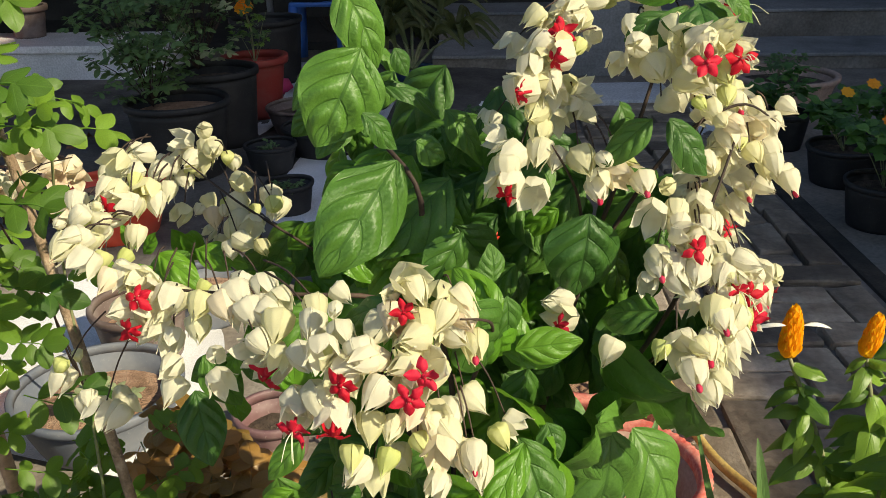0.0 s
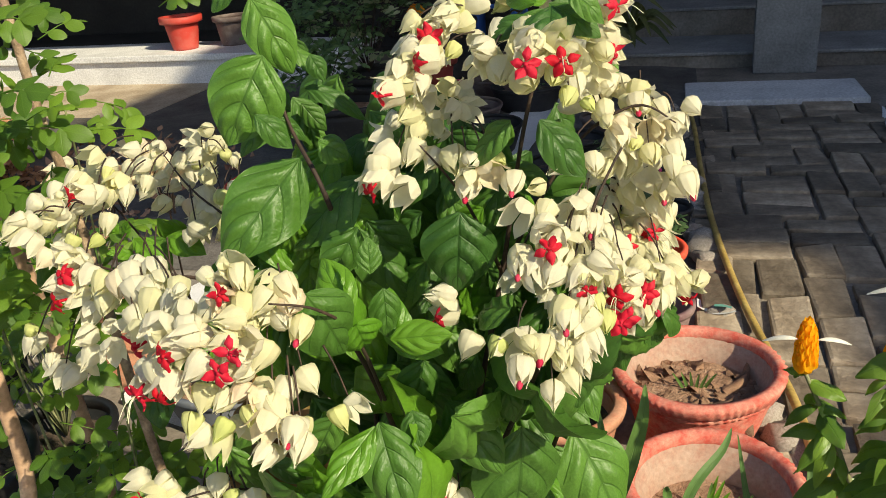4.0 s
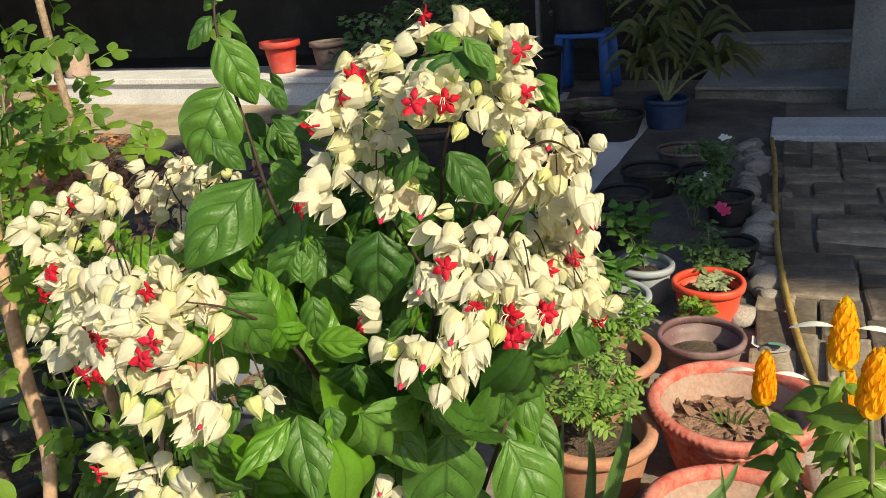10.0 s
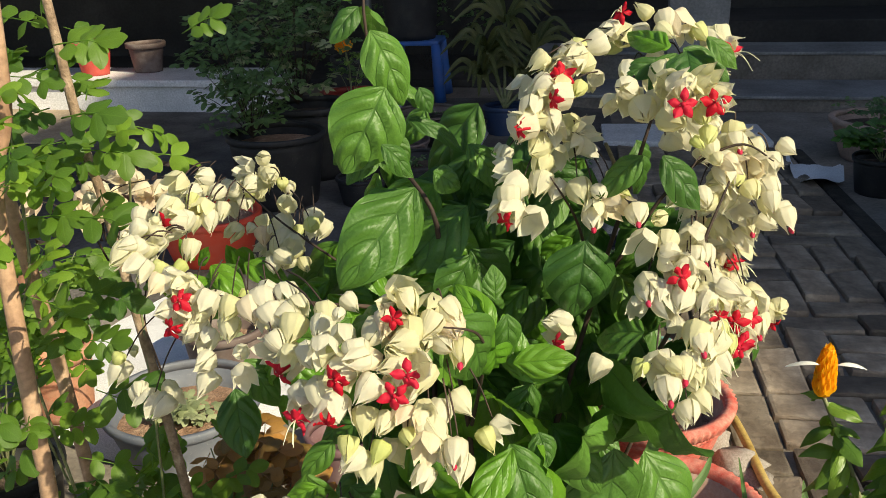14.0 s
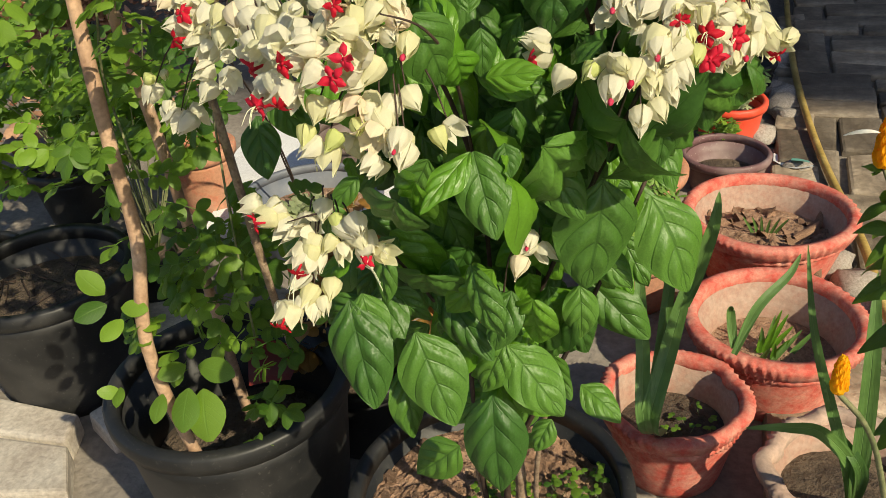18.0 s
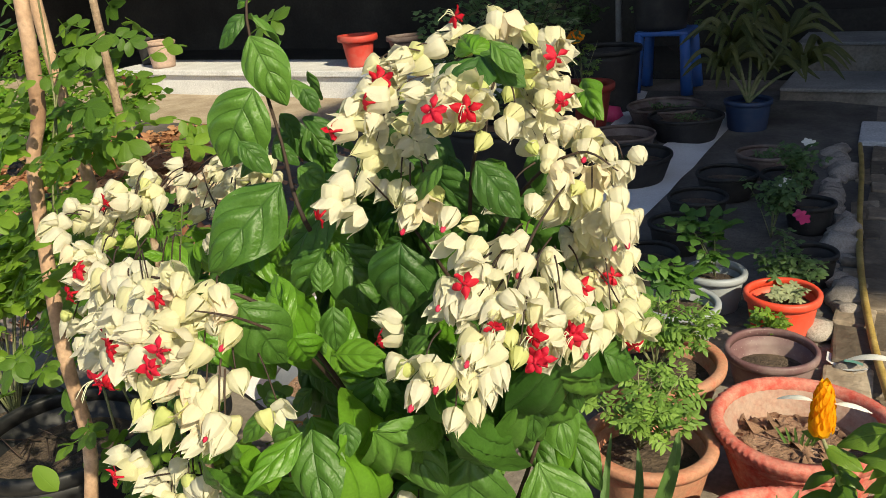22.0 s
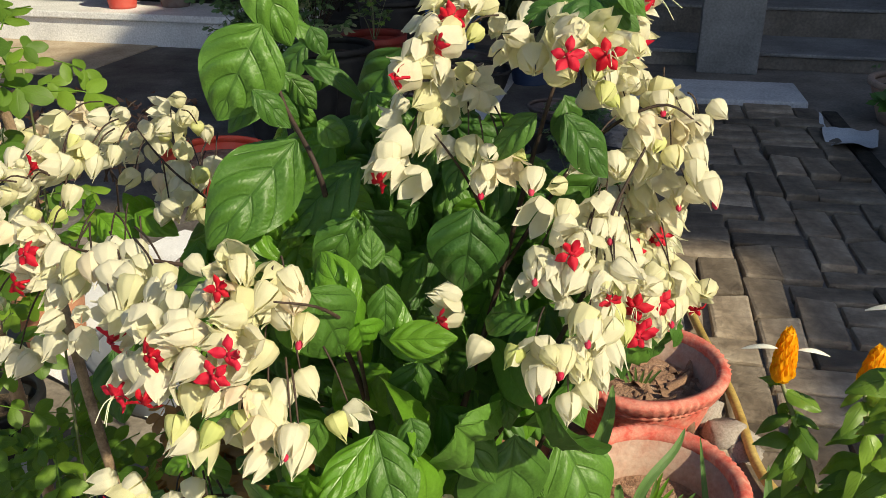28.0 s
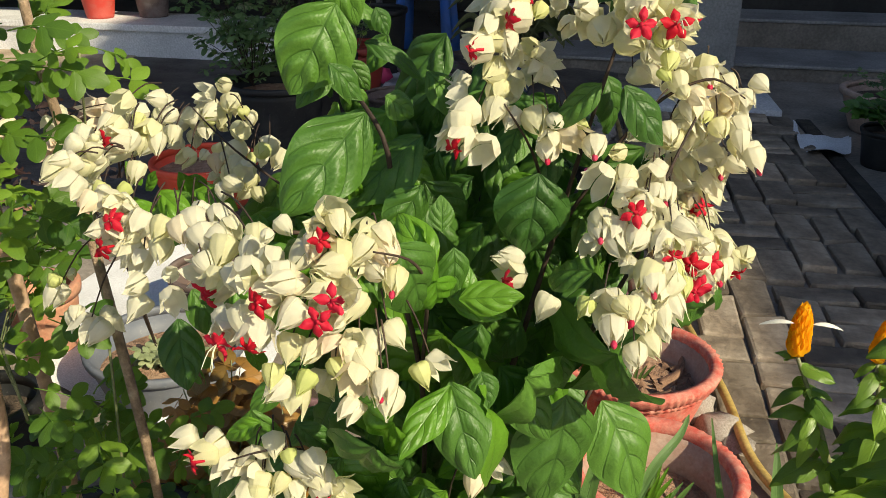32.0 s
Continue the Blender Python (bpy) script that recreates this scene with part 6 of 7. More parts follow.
pale_shrub = thing("flowering_shrub", "thin shrub with papery peach-white flowers in a grey bowl", "flowering plant", (-0.77, 1.60, 0.08))
for fork in ((-0.59, 1.12, 0.69), (-0.50, 1.12, 0.69)):
    part("stem", tube("shrub_trunk", [(-0.77, 1.60, 0.08), (-0.73, 1.46, 0.36), fork], 0.0026, 0.0016, TWIG, 6, 6), pale_shrub, Matrix.Identity(4))
for p in [(-0.555, 1.025, 0.77), (-0.564, 1.071, 0.742), (-0.537, 1.066, 0.755), (-0.54, 1.022, 0.794), (-0.513, 1.085, 0.806), (-0.493, 1.068, 0.799), (-0.446, 1.013, 0.802), (-0.435, 1.032, 0.799), (-0.521, 1.065, 0.769), (-0.653, 1.078, 0.769), (-0.55, 1.07, 0.766), (-0.447, 1.069, 0.78)]:
    p = Vector(p)
    root = Vector((-0.59 if p.x < -0.53 else -0.50, 1.12, 0.69)) + Vector((flower_rng.uniform(-0.02, 0.02), 0, 0))
    mid = root.lerp(p, 0.5) + Vector((0, 0.01, 0.012))
    part("stem", tube("shrub_stem", [root, mid, p], 0.0016, 0.0007, TWIG, 5, 5), pale_shrub, Matrix.Identity(4))
    for k in range(2):
        way = Vector((flower_rng.uniform(-0.6, 0.6), -0.6, flower_rng.uniform(-0.6, 0.4)))
        part("flower", CALYXES_AGED[k], pale_shrub, aim(p + Vector((0.012 * k, 0, 0.008 * k)), way, 0.030, flower_rng.uniform(0, 6.28)), "papery peach-white flower")

# ---- nursery pots on the white sheet ----
nursery = [
    (-0.704, 4.007, 0.175, 0.11), (-0.476, 4.437, 0.192, 0.11), (-0.554, 3.644, 0.182, 0.11), (-0.734, 3.396, 0.111, 0.10), (-0.570, 2.934, 0.091, 0.10), (-0.284, 2.325, 0.084, 0.10), (-0.258, 2.011, 0.078, 0.10), (-0.188, 2.893, 0.106, 0.09), (-0.120, 3.495, 0.124, 0.09), (-0.175, 3.174, 0.113, 0.09), (-0.017, 3.832, 0.126, 0.09), (0.108, 3.505, 0.107, 0.09), (0.214, 3.187, 0.090, 0.09), (0.262, 2.723, 0.075, 0.09), (-0.222, 2.599, 0.102, 0.09), (-0.642, 4.727, 0.213, 0.10)
]
NURSERY_LABEL = "dark plastic nursery pot with damp soil on the yard floor"
for k, (x, y, r, h) in enumerate(nursery):
    h += 0.02
    p = pot("nursery_pot", (x, y, rise(x, y)), r, h, DULL_BLACK if k % 5 else BROWN_PLASTIC, NURSERY_LABEL, SOIL, 0.74, 0.016, 0.007, 0.004, 0.7, group="dark nursery pots", seed=20 + k)
    if k in (1, 2, 3, 4, 7, 10, 15):
        bushy("seedling", "small dark-green seedling in a nursery pot", (x, y, h * 0.6 + rise(x, y)), r * 0.5, 0.05, SHRUBS, 14, 50 + k, 0.05, "seedling")
sheet_rng = random.Random(2)


def sheet_mesh(name, left, right, z, material, ripple=0.012, n=18, m=6):
    """A loose sheet on the ground between two lines."""
    a, b = smooth_line(left, n // max(1, len(left) - 1)), smooth_line(right, n // max(1, len(right) - 1))
    verts, faces = [], []
    for i, (p, q) in enumerate(zip(a, b)):
        for j in range(m + 1):
            v = p.lerp(q, j / m)
            v.z = z + rise(v.x, v.y) + ripple * (0.5 + noise.noise(Vector((v.x * 7, v.y * 7, 3.0))))
            verts.append(v)
    rows = min(len(a), len(b))
    for i in range(rows - 1):
        for j in range(m):
            k = i * (m + 1) + j
            faces.append((k, k + 1, k + m + 2, k + m + 1))
    return mesh_of(name, verts, faces, material)


ground_sheet = tagged(new("plastic_sheet", sheet_mesh("plastic_sheet", [(-0.686, 2.922, 0.000), (-0.626, 3.676, 0.000), (-0.433, 5.044, 0.000)], [(-0.469, 2.624, 0.000), (-0.363, 3.330, 0.000), (-0.278, 5.052, 0.000)], 0.004, CLOTH)), "white woven plastic sheet spread on the floor under pots", "sheet")
sheet_two = tagged(new("plastic_sheet", sheet_mesh("plastic_sheet", [(-1.14, 2.44, 0), (-1.25, 2.06, 0), (-1.14, 1.80, 0), (-1.05, 1.55, 0)], [(-0.76, 2.33, 0), (-0.59, 2.02, 0), (-0.54, 1.72, 0), (-0.59, 1.39, 0)], 0.004, CLOTH, 0.02, 18, 10)), "white plastic sheet lying under grey bowls, wrinkled", "sheet")
sheet_three = tagged(new("plastic_sheet", sheet_mesh("plastic_sheet", [(-0.985, 4.021, 0.000), (-0.920, 4.597, 0.000), (-1.091, 5.710, 0.000)], [(-0.894, 3.886, 0.000), (-0.822, 4.425, 0.000), (-0.952, 5.601, 0.000)], 0.004, CLOTH, 0.02)), "crumpled white plastic sheet between pots", "sheet")


def vinca(at, height, flowers, material, label, seed):
    ob = bushy("vinca_plant", label, at, 0.09, height, SHRUBS, 80, seed, 0.062, "flowering plant")
    for f in flowers:
        head_flower(ob, f, 0.045, material, label="open five-petalled flower")


vinca((0.210, 2.533, 0.008), 0.22, [(0.217, 2.685, 0.238), (0.230, 2.666, 0.232)], PINK, "vinca plant with a pink-and-white flower", 31)
vinca((0.100, 3.071, 0.015), 0.22, [(0.127, 3.206, 0.183), (0.103, 3.187, 0.172)], WHITE_PETAL, "vinca plant with white flowers in shade", 32)
vinca((0.175, 3.379, 0.015), 0.26, [(0.170, 3.704, 0.204), (0.155, 3.697, 0.211)], WHITE_PETAL, "vinca plant with white flowers in shade", 33)

# ---- bowls and pots behind the climber ----
basin = pot("plastic_bowl", (-0.740, 1.585, 0.008), 0.185, 0.125, GREY_PLASTIC, "slate-grey plastic bowl with a pale succulent", SOIL_DRY, 0.75, 0.02, 0.01, 0.005, 0.6, seed=40)
bushy("succulent", "pale green rosette succulent in a grey bowl", (basin.location.x + 0.02, basin.location.y - 0.01, 0.07), 0.06, 0.05, PALES, 40, 41, 0.055, "succulent")
bowl_two = pot("plastic_bowl", (-0.766, 1.925, 0.008), 0.125, 0.15, BROWN_PLASTIC, "dusty brown plastic bowl with a small succulent", SOIL_DRY, 0.75, 0.02, 0.01, 0.005, 0.6, seed=42)
bushy("succulent", "small green succulent in a brown bowl", (bowl_two.location.x + 0.02, bowl_two.location.y, 0.08), 0.04, 0.03, PALES, 14, 43, 0.04, "succulent")
bowl_three = pot("plastic_bowl", (-0.669, 2.149, 0.000), 0.138, 0.11, GREY_PLASTIC, "slate-grey plastic bowl with dry soil", SOIL_DRY, 0.75, 0.02, 0.01, 0.005, 0.7, seed=44)
clay_left = pot("clay_pot", (-1.120, 1.700, 0.000), 0.096, 0.19, CLAY, "plain pale terracotta pot in the sun", SOIL, 0.7, 0.03, 0.01, 0.012, 0.8, seed=45)
pot_orange = pot("plastic_pot", (-1.159, 2.774, 0.000), 0.194, 0.18, ORANGE_PLASTIC, "orange-red plastic pot with dry brown soil", SOIL_DRY, 0.72, 0.024, 0.01, 0.005, 0.85, seed=46)
COPPER_AT = (-0.328, 0.970, 0.355)
purple_pot = pot("plastic_pot", (-0.343, 1.515, 0.000), 0.085, 0.11, PURPLE, "faded pinkish-brown plastic pot behind the vine", SOIL, 0.74, 0.02, 0.008, 0.005, 0.6, seed=49)
copper_pot = pot("black_pot", (COPPER_AT[0], COPPER_AT[1], 0.0), 0.10, 0.16, BLACK, "black plastic pot with a copper-leaved succulent", SOIL, 0.74, 0.024, 0.01, 0.006, 0.8, seed=48)
bushy("copper_succulent", "bushy succulent with copper-brown fleshy leaves", (COPPER_AT[0], COPPER_AT[1], 0.12), 0.13, 0.32, COPPERS, 150, 49, 0.074, "succulent")
far_left_pot = pot("black_pot", (-0.978, 0.966, 0.000), 0.175, 0.27, BLACK, "black plastic pot with twigs and dry stems on stone blocks", SOIL, 0.72, 0.028, 0.012, 0.006, 0.85, seed=50)
twig_rng = random.Random(9)
twigs = thing("dry_twigs", "dry brown twigs and stalks lying in a black pot", "twigs", (far_left_pot.location.x, far_left_pot.location.y, 0.225))
for k in range(14):
    o = Vector(twigs.location) + Vector((twig_rng.uniform(-0.1, 0.1), twig_rng.uniform(-0.1, 0.1), 0))
    part("twig", tube("twig", [o, o + Vector((twig_rng.uniform(-0.08, 0.08), twig_rng.uniform(-0.08, 0.08), twig_rng.uniform(0.0, 0.05)))], 0.0016, 0.0009, TWIG, 5, 3), twigs, Matrix.Identity(4))
rag = tagged(new("red_cloth", sheet_mesh("red_cloth", [(-0.470, 0.874, 0.270), (-0.426, 0.800, 0.270), (-0.378, 0.729, 0.270)], [(-0.393, 0.905, 0.270), (-0.353, 0.829, 0.270), (-0.331, 0.764, 0.270)], 0.25, DARK_RED, 0.05)), "crumpled red plastic scrap in the climber's pot", "plastic scrap")


def slab_mesh(name, corners, height, material, rng_):
    """A worn stone block over four corners."""
    bm = bmesh.new()
    low = [bm.verts.new((x, y, 0)) for x, y in corners]
    top = [bm.verts.new((x + rng_.uniform(-0.004, 0.004), y + rng_.uniform(-0.004, 0.004), height + rng_.uniform(-0.003, 0.003))) for x, y in corners]
    bm.faces.new(low[::-1])
    bm.faces.new(top)
    for i in range(4):
        bm.faces.new((low[i], low[(i + 1) % 4], top[(i + 1) % 4], top[i]))
    bmesh.ops.recalc_face_normals(bm, faces=bm.faces[:])
    bmesh.ops.bevel(bm, geom=bm.edges[:], offset=0.007, segments=2, affect="EDGES", profile=0.6)
    me = bpy.data.meshes.new(name)
    bm.to_mesh(me)
    bm.free()
    me.materials.append(material)
    return me


for corners, h in ((((-1.06, 0.742), (-0.827, 0.762), (-0.858, 0.832), (-1.12, 0.835)), 0.05), (((-0.95, 0.600), (-0.745, 0.660), (-0.820, 0.758), (-1.05, 0.735)), 0.052), (((-0.760, 0.795), (-0.722, 0.858), (-0.815, 0.915), (-0.852, 0.842)), 0.045), (((-1.271, 0.957), (-0.822, 0.957), (-0.822, 1.227), (-1.271, 1.227)), 0.055), (((-0.802, 0.97), (-0.698, 0.97), (-0.698, 1.123), (-0.802, 1.123)), 0.05), (((-1.685, 0.731), (-1.263, 0.731), (-1.263, 1.005), (-1.685, 1.005)), 0.05)):
    tagged(new("stone_block", slab_mesh("stone_block", corners, h, SLAB, sheet_rng)), "pale cut sandstone block on the yard floor", "stone block", "sandstone blocks")

# foliage beside the sticks and further left
bushy("rose_bush", "dense round-leaved green bush in the sun", (-0.96, 1.26, 0.13), 0.24, 0.54, SPRAYS, 190, 61, 0.085, "bush")
bushy("rose_bush", "dense round-leaved green bush in the sun", (-1.48, 1.60, 0.12), 0.24, 0.42, SPRAYS, 110, 62, 0.08, "bush")
for k, (at, n) in enumerate((((-3.281, 2.560, 0.000), 90), ((-2.831, 2.954, 0.000), 80), ((-3.431, 3.047, 0.000), 80), ((-3.733, 2.617, 0.000), 70), ((-3.188, 3.171, 0.000), 110), ((-3.049, 3.477, 0.000), 100), ((-2.62, 3.05, 0.0), 90), ((-2.52, 2.68, 0.0), 80))):
    bushy("russet_bush", "dry russet-leaved low bush on the yard floor", at, 0.24, 0.24, RUSSETS if k != 2 else RUSSETS + SPRAYS, n, 63 + k * 7, 0.085, "bush", stem=TWIG)
litter_rng = random.Random(71)
litter_geo = ([], [], [])
for k in range(1500):
    p = Vector((litter_rng.uniform(-4.3, -1.65), litter_rng.uniform(1.6, 3.9), 0.004 + 0.10 * litter_rng.random() ** 2))
    a = litter_rng.uniform(0, 6.28)
    m = stand_on(p, p + Vector((math.cos(a), math.sin(a), litter_rng.uniform(-0.05, 0.5))) * litter_rng.uniform(0.03, 0.07), (litter_rng.uniform(-0.6, 0.6), -0.3, 1))
    v, f, uv = blade(0.6, oval, 0.5, litter_rng.uniform(-0.5, 0.6), 0, 0.1, 2, 4, k)
    o = len(litter_geo[0])
    litter_geo[0].extend(m @ q for q in v)
    litter_geo[1].extend(tuple(i + o for i in q) for q in f)
    litter_geo[2].extend(uv)
tagged(new("leaf_litter", mesh_of("leaf_litter", litter_geo[0], litter_geo[1], LITTER, uvs=litter_geo[2])), "dry russet and peach leaf litter on the yard floor", "leaf litter", kind="stuff")
for at, n in (((-4.054, 3.666, 0.0), 110), ((-5.245, 4.267, 0.0), 120), ((-3.201, 2.984, 0.0), 40)):
    bushy("green_bush", "mid-green leafy bush in front of the ledge", at, 0.38, 0.62 if n > 100 else 0.34, SPRAYS + LANCES, n, int(-at[0] * 100), 0.11, "bush")
bushy("yellow_bush", "sunlit yellow-green fine-leaved bush behind the sticks", (-3.892, 3.163, 0.000), 0.24, 0.68, YOUNGS, 150, 77, 0.095, "bush")
for at, n in (((-3.745, 3.144, 0.000), 180), ((-3.578, 3.504, 0.000), 160)):
    bushy("green_bush", "bright green small-leaved bush behind the flowering vine", at, 0.32, 0.50, SPRAYS + YOUNGS[:1], n, int(-at[0] * 90), 0.125, "bush")
bushy("rose_bush", "dense round-leaved green bush in the sun", (-1.36, 1.12, 0.12), 0.26, 0.56, SPRAYS, 180, 78, 0.09, "bush")
bush_pot4 = pot("black_pot", (-1.36, 1.12, 0.0), 0.12, 0.16, BLACK, "black plastic pot under a green bush", SOIL, 0.74, 0.026, 0.01, 0.006, 0.8, seed=79)
bush_pot = pot("black_pot", (-0.96, 1.26, 0.0), 0.11, 0.16, BLACK, "black plastic pot under a green bush", SOIL, 0.74, 0.026, 0.01, 0.006, 0.8, seed=64)
bush_pot2 = pot("black_pot", (-1.48, 1.60, 0.0), 0.12, 0.16, BLACK, "black plastic pot under a green bush", SOIL, 0.74, 0.026, 0.01, 0.006, 0.8, seed=65)

# ---- the ledge and the shaded yard behind ----
pot("nursery_pot", front(-6.09, 0.20, 0.235), 0.13, 0.24, DULL_BLACK, "dark grey plastic pot in shade on the ledge", SOIL, 0.78, 0.03, 0.01, 0.006, 0.85, seed=73)
pot("clay_pot", front(-5.78, 0.02, 0.235), 0.125, 0.22, CLAY_GREY, "pinkish-brown clay pot standing on the whitewashed ledge", SOIL, 0.75, 0.03, 0.012, 0.008, 0.85, seed=70)
pot("red_pot", front(-3.80, 0.1, 0.235), 0.15, 0.23, RED_PLASTIC, "red plastic flower pot with a flared rim on the ledge", SOIL_DRY, 0.58, 0.045, 0.032, 0.006, 0.9, seed=71)
pot("brown_pot", front(-3.48, 0.24, 0.235), 0.135, 0.20, BROWN_PLASTIC, "dull brown plastic pot in shade on the ledge", SOIL, 0.68, 0.035, 0.02, 0.006, 0.9, seed=72)
shrub_pot = pot("black_pot", (-1.094, 3.397, 0.015), 0.210, 0.315, DULL_BLACK, "large black pot with dry topped soil and a grey-green shrub", SOIL_DRY, 0.75, 0.026, 0.012, 0.006, 0.9, seed=80)
bushy("grey_shrub", "grey-green small-leaved shrub in a black pot", (shrub_pot.location.x - 0.10, shrub_pot.location.y, 0.30), 0.26, 0.50, SHRUBS, 240, 81, 0.095, "shrub", stem=TWIG, low=0.3)
tall_pot = pot("black_pot", (-1.06, 3.84, 0.02), 0.20, 0.345, DULL_BLACK, "tall black pot with a dark shrub in shade", SOIL, 0.8, 0.03, 0.012, 0.006, 0.9, seed=82)
bushy("dark_shrub", "dark leafy shrub in a tall black pot", (-1.12, 3.82, 0.36), 0.36, 0.62, SHRUBS + PALES[:1], 280, 83, 0.085, "shrub", stem=TWIG, low=0.2)
red_far = pot("red_pot", (-0.985, 4.31, 0.02), 0.172, 0.31, DARK_RED, "large red plastic pot with bare soil", SOIL_DRY, 0.62, 0.035, 0.022, 0.007, 0.9, seed=84)
marigold = thing("marigold_flower", "orange marigold bloom on a leafy stem in the red pot", "flower", (-1.000, 4.27, 0.570))
for k in range(3):
    head_flower(marigold, Vector(marigold.location) + Vector((0.0, -0.005 * k, 0.01 * k)), 0.10 - 0.02 * k, ORANGE, "petals", 11)
part("stem", tube("marigold_stem", [Vector(marigold.location), (-0.98, 4.29, 0.45), (-0.985, 4.31, 0.27)], 0.004, 0.005, GREEN_STEM, 5, 4), marigold, Matrix.Identity(4))
bushy("marigold_plant", "dark-green marigold foliage in the large red pot", (-0.985, 4.32, 0.28), 0.11, 0.26, FEATHERS + SHRUBS, 22, 89, 0.08)
bushy("dark_shrub", "dark leafy shrub in the shade behind the pots", (-1.915, 6.680, 0.003), 0.5, 0.85, SHRUBS, 170, 85, 0.11, "shrub", stem=TWIG)
bushy("dark_shrub", "dark leafy shrub in the shade behind the pots", (-0.920, 6.675, 0.003), 0.55, 0.8, SHRUBS, 120, 86, 0.11, "shrub", stem=TWIG)


def stool(at, w, h):
    ob = thing("plastic_stool", "blue plastic stool in the shade carrying a black pot", "stool", at)
    x, y, z = at
    part("seat", box_mesh("stool_seat", (x - w / 2, y - w / 2, h - 0.03), (x + w / 2, y + w / 2, h), BLUE_PLASTIC, 0.012), ob)
    for sx in (-1, 1):
        for sy in (-1, 1):
            v, f = join_geo([tube_geo([(x + sx * w * 0.5, y + sy * w * 0.5, z), (x + sx * w * 0.42, y + sy * w * 0.42, h - 0.02)], 0.040, 0.032, 8, 3)])
            part("leg", mesh_of("stool_leg", v, f, BLUE_PLASTIC), ob, Matrix.Identity(4))


pot("black_pot", (-1.09, 5.12, 0.02), 0.215, 0.38, DULL_BLACK, "wide black plastic pot in deep shade before the stool", SOIL, 0.82, 0.03, 0.012, 0.006, 0.92, seed=188)
stool((-0.87, 5.75, 0.02), 0.34, 0.42)
pot("black_pot", (-0.91, 5.75, 0.42), 0.20, 0.38, DULL_BLACK, "black plastic pot standing on the blue stool", SOIL, 0.8, 0.03, 0.01, 0.006, 0.9, seed=87)
crumple = tagged(new("pink_bag", clod_mesh(31, plastic_mat("magenta_film", (0.7, 0.05, 0.18), 0.4, (0.6, 0.3, 0.35), 0.2))), "crumpled magenta plastic bag by the red pot", "plastic bag")
crumple.matrix_world = Matrix.Translation((-1.004, 4.814, 0.060)) @ Matrix.Scale(0.085, 4)
NAVY = plastic_mat("navy_plastic", (0.025, 0.05, 0.12), 0.4, (0.15, 0.15, 0.17), 0.25)
striped_pot = pot("plastic_pot", (-0.210, 4.699, 0.015), 0.123, 0.165, NAVY, "dark blue pot with a striped arching plant", SOIL, 0.78, 0.024, 0.01, 0.006, 0.9, seed=88)
spider = thing("striped_plant", "arching plant with yellow-striped strap leaves in shade", "plant", (striped_pot.location.x, striped_pot.location.y, 0.16))
sp_rng = random.Random(17)
for top in ((-0.216, 4.810, 0.616), (-0.311, 4.730, 0.473), (-0.058, 4.880, 0.467), (-0.337, 4.680, 0.338), (-0.153, 4.760, 0.314), (0.032, 4.830, 0.321)):
    top = Vector(top)
    o = Vector(spider.location)
    part("cane", tube("striped_cane", [o, o.lerp(top, 0.5) + Vector((0, 0, 0.03)), top], 0.010, 0.007, GREEN_STEM, 6, 4), spider, Matrix.Identity(4), "upright brown-green cane")
    for k in range(17):
        a, reach = sp_rng.uniform(0, 6.28), sp_rng.uniform(0.18, 0.31)
        d = Vector((math.cos(a), math.sin(a), 0)) * reach
        up = sp_rng.uniform(0.0, 0.13)
        strap(spider, [top, top + d * 0.5 + Vector((0, 0, up + 0.03)), top + d + Vector((0, 0, up - 0.06))], 0.034, STRIPED)
post = solid("post", tube("post", [(-1.228, 5.9, 0.0), (-1.228, 5.9, 2.7)], 0.022, 0.022, CEMENT, 10, 2), "slim grey veranda post", "post")

# ---- beside the path ----
hose = tagged(new("garden_hose", tube("garden_hose", [(0.34, 4.40, 0.03), (0.362, 3.914, 0.045), (0.377, 3.265, 0.045), (0.399, 2.734, 0.045), (0.451, 2.196, 0.045), (0.525, 1.726, 0.045), (0.548, 1.472, 0.045), (0.601, 1.331, 0.045), (0.648, 1.272, 0.045), (0.85, 1.2, 0.045)], 0.0105, 0.0105, HOSE, 9, 9)), "dull yellow garden hose lying along the path edge", "hose")
edge_rng = random.Random(14)
for k in range(28):
    t = k / 27
    a = Vector((0.269, 4.399, 0.000)).lerp(Vector((0.375, 2.513, 0.000)), t)
    s = edge_rng.uniform(0.032, 0.068)
    ob = tagged(new("edging_stone", edge_rng.choice(STONES)), "pale rounded edging stone beside the path", "stone", "edging stones")
    ob.matrix_world = pose(a.x - 0.02 + edge_rng.uniform(-0.04, 0.03), a.y, s * 0.38, edge_rng.uniform(-20, 20), edge_rng.uniform(-20, 20), edge_rng.uniform(0, 360)) @ Matrix.Scale(s, 4)
for k, (x, y) in enumerate(((0.294, 2.356, 0.020)[:2], (0.416, 1.842, 0.020)[:2], (0.509, 1.593, 0.020)[:2], (0.538, 1.544, 0.020)[:2], (0.463, 1.667, 0.020)[:2], (0.402, 2.137, 0.020)[:2])):
    s = (0.055, 0.06, 0.055, 0.04, 0.05, 0.045)[k]
    ob = tagged(new("edging_stone", STONES[k]), "pale rounded edging stone beside the clay pots", "stone", "edging stones")
    ob.matrix_world = pose(x, y, s * 0.4, 0, 10, 60 * k) @ Matrix.Scale(s, 4)
film = tagged(new("plastic_packet", sheet_mesh("plastic_packet", [(0.338, 2.168, 0.030), (0.389, 2.109, 0.050), (0.435, 2.116, 0.030)], [(0.338, 2.220, 0.030), (0.389, 2.173, 0.050), (0.427, 2.154, 0.030)], 0.02, WHITE_PLASTIC, 0.03)), "crumpled clear plastic packet with green print", "packet")
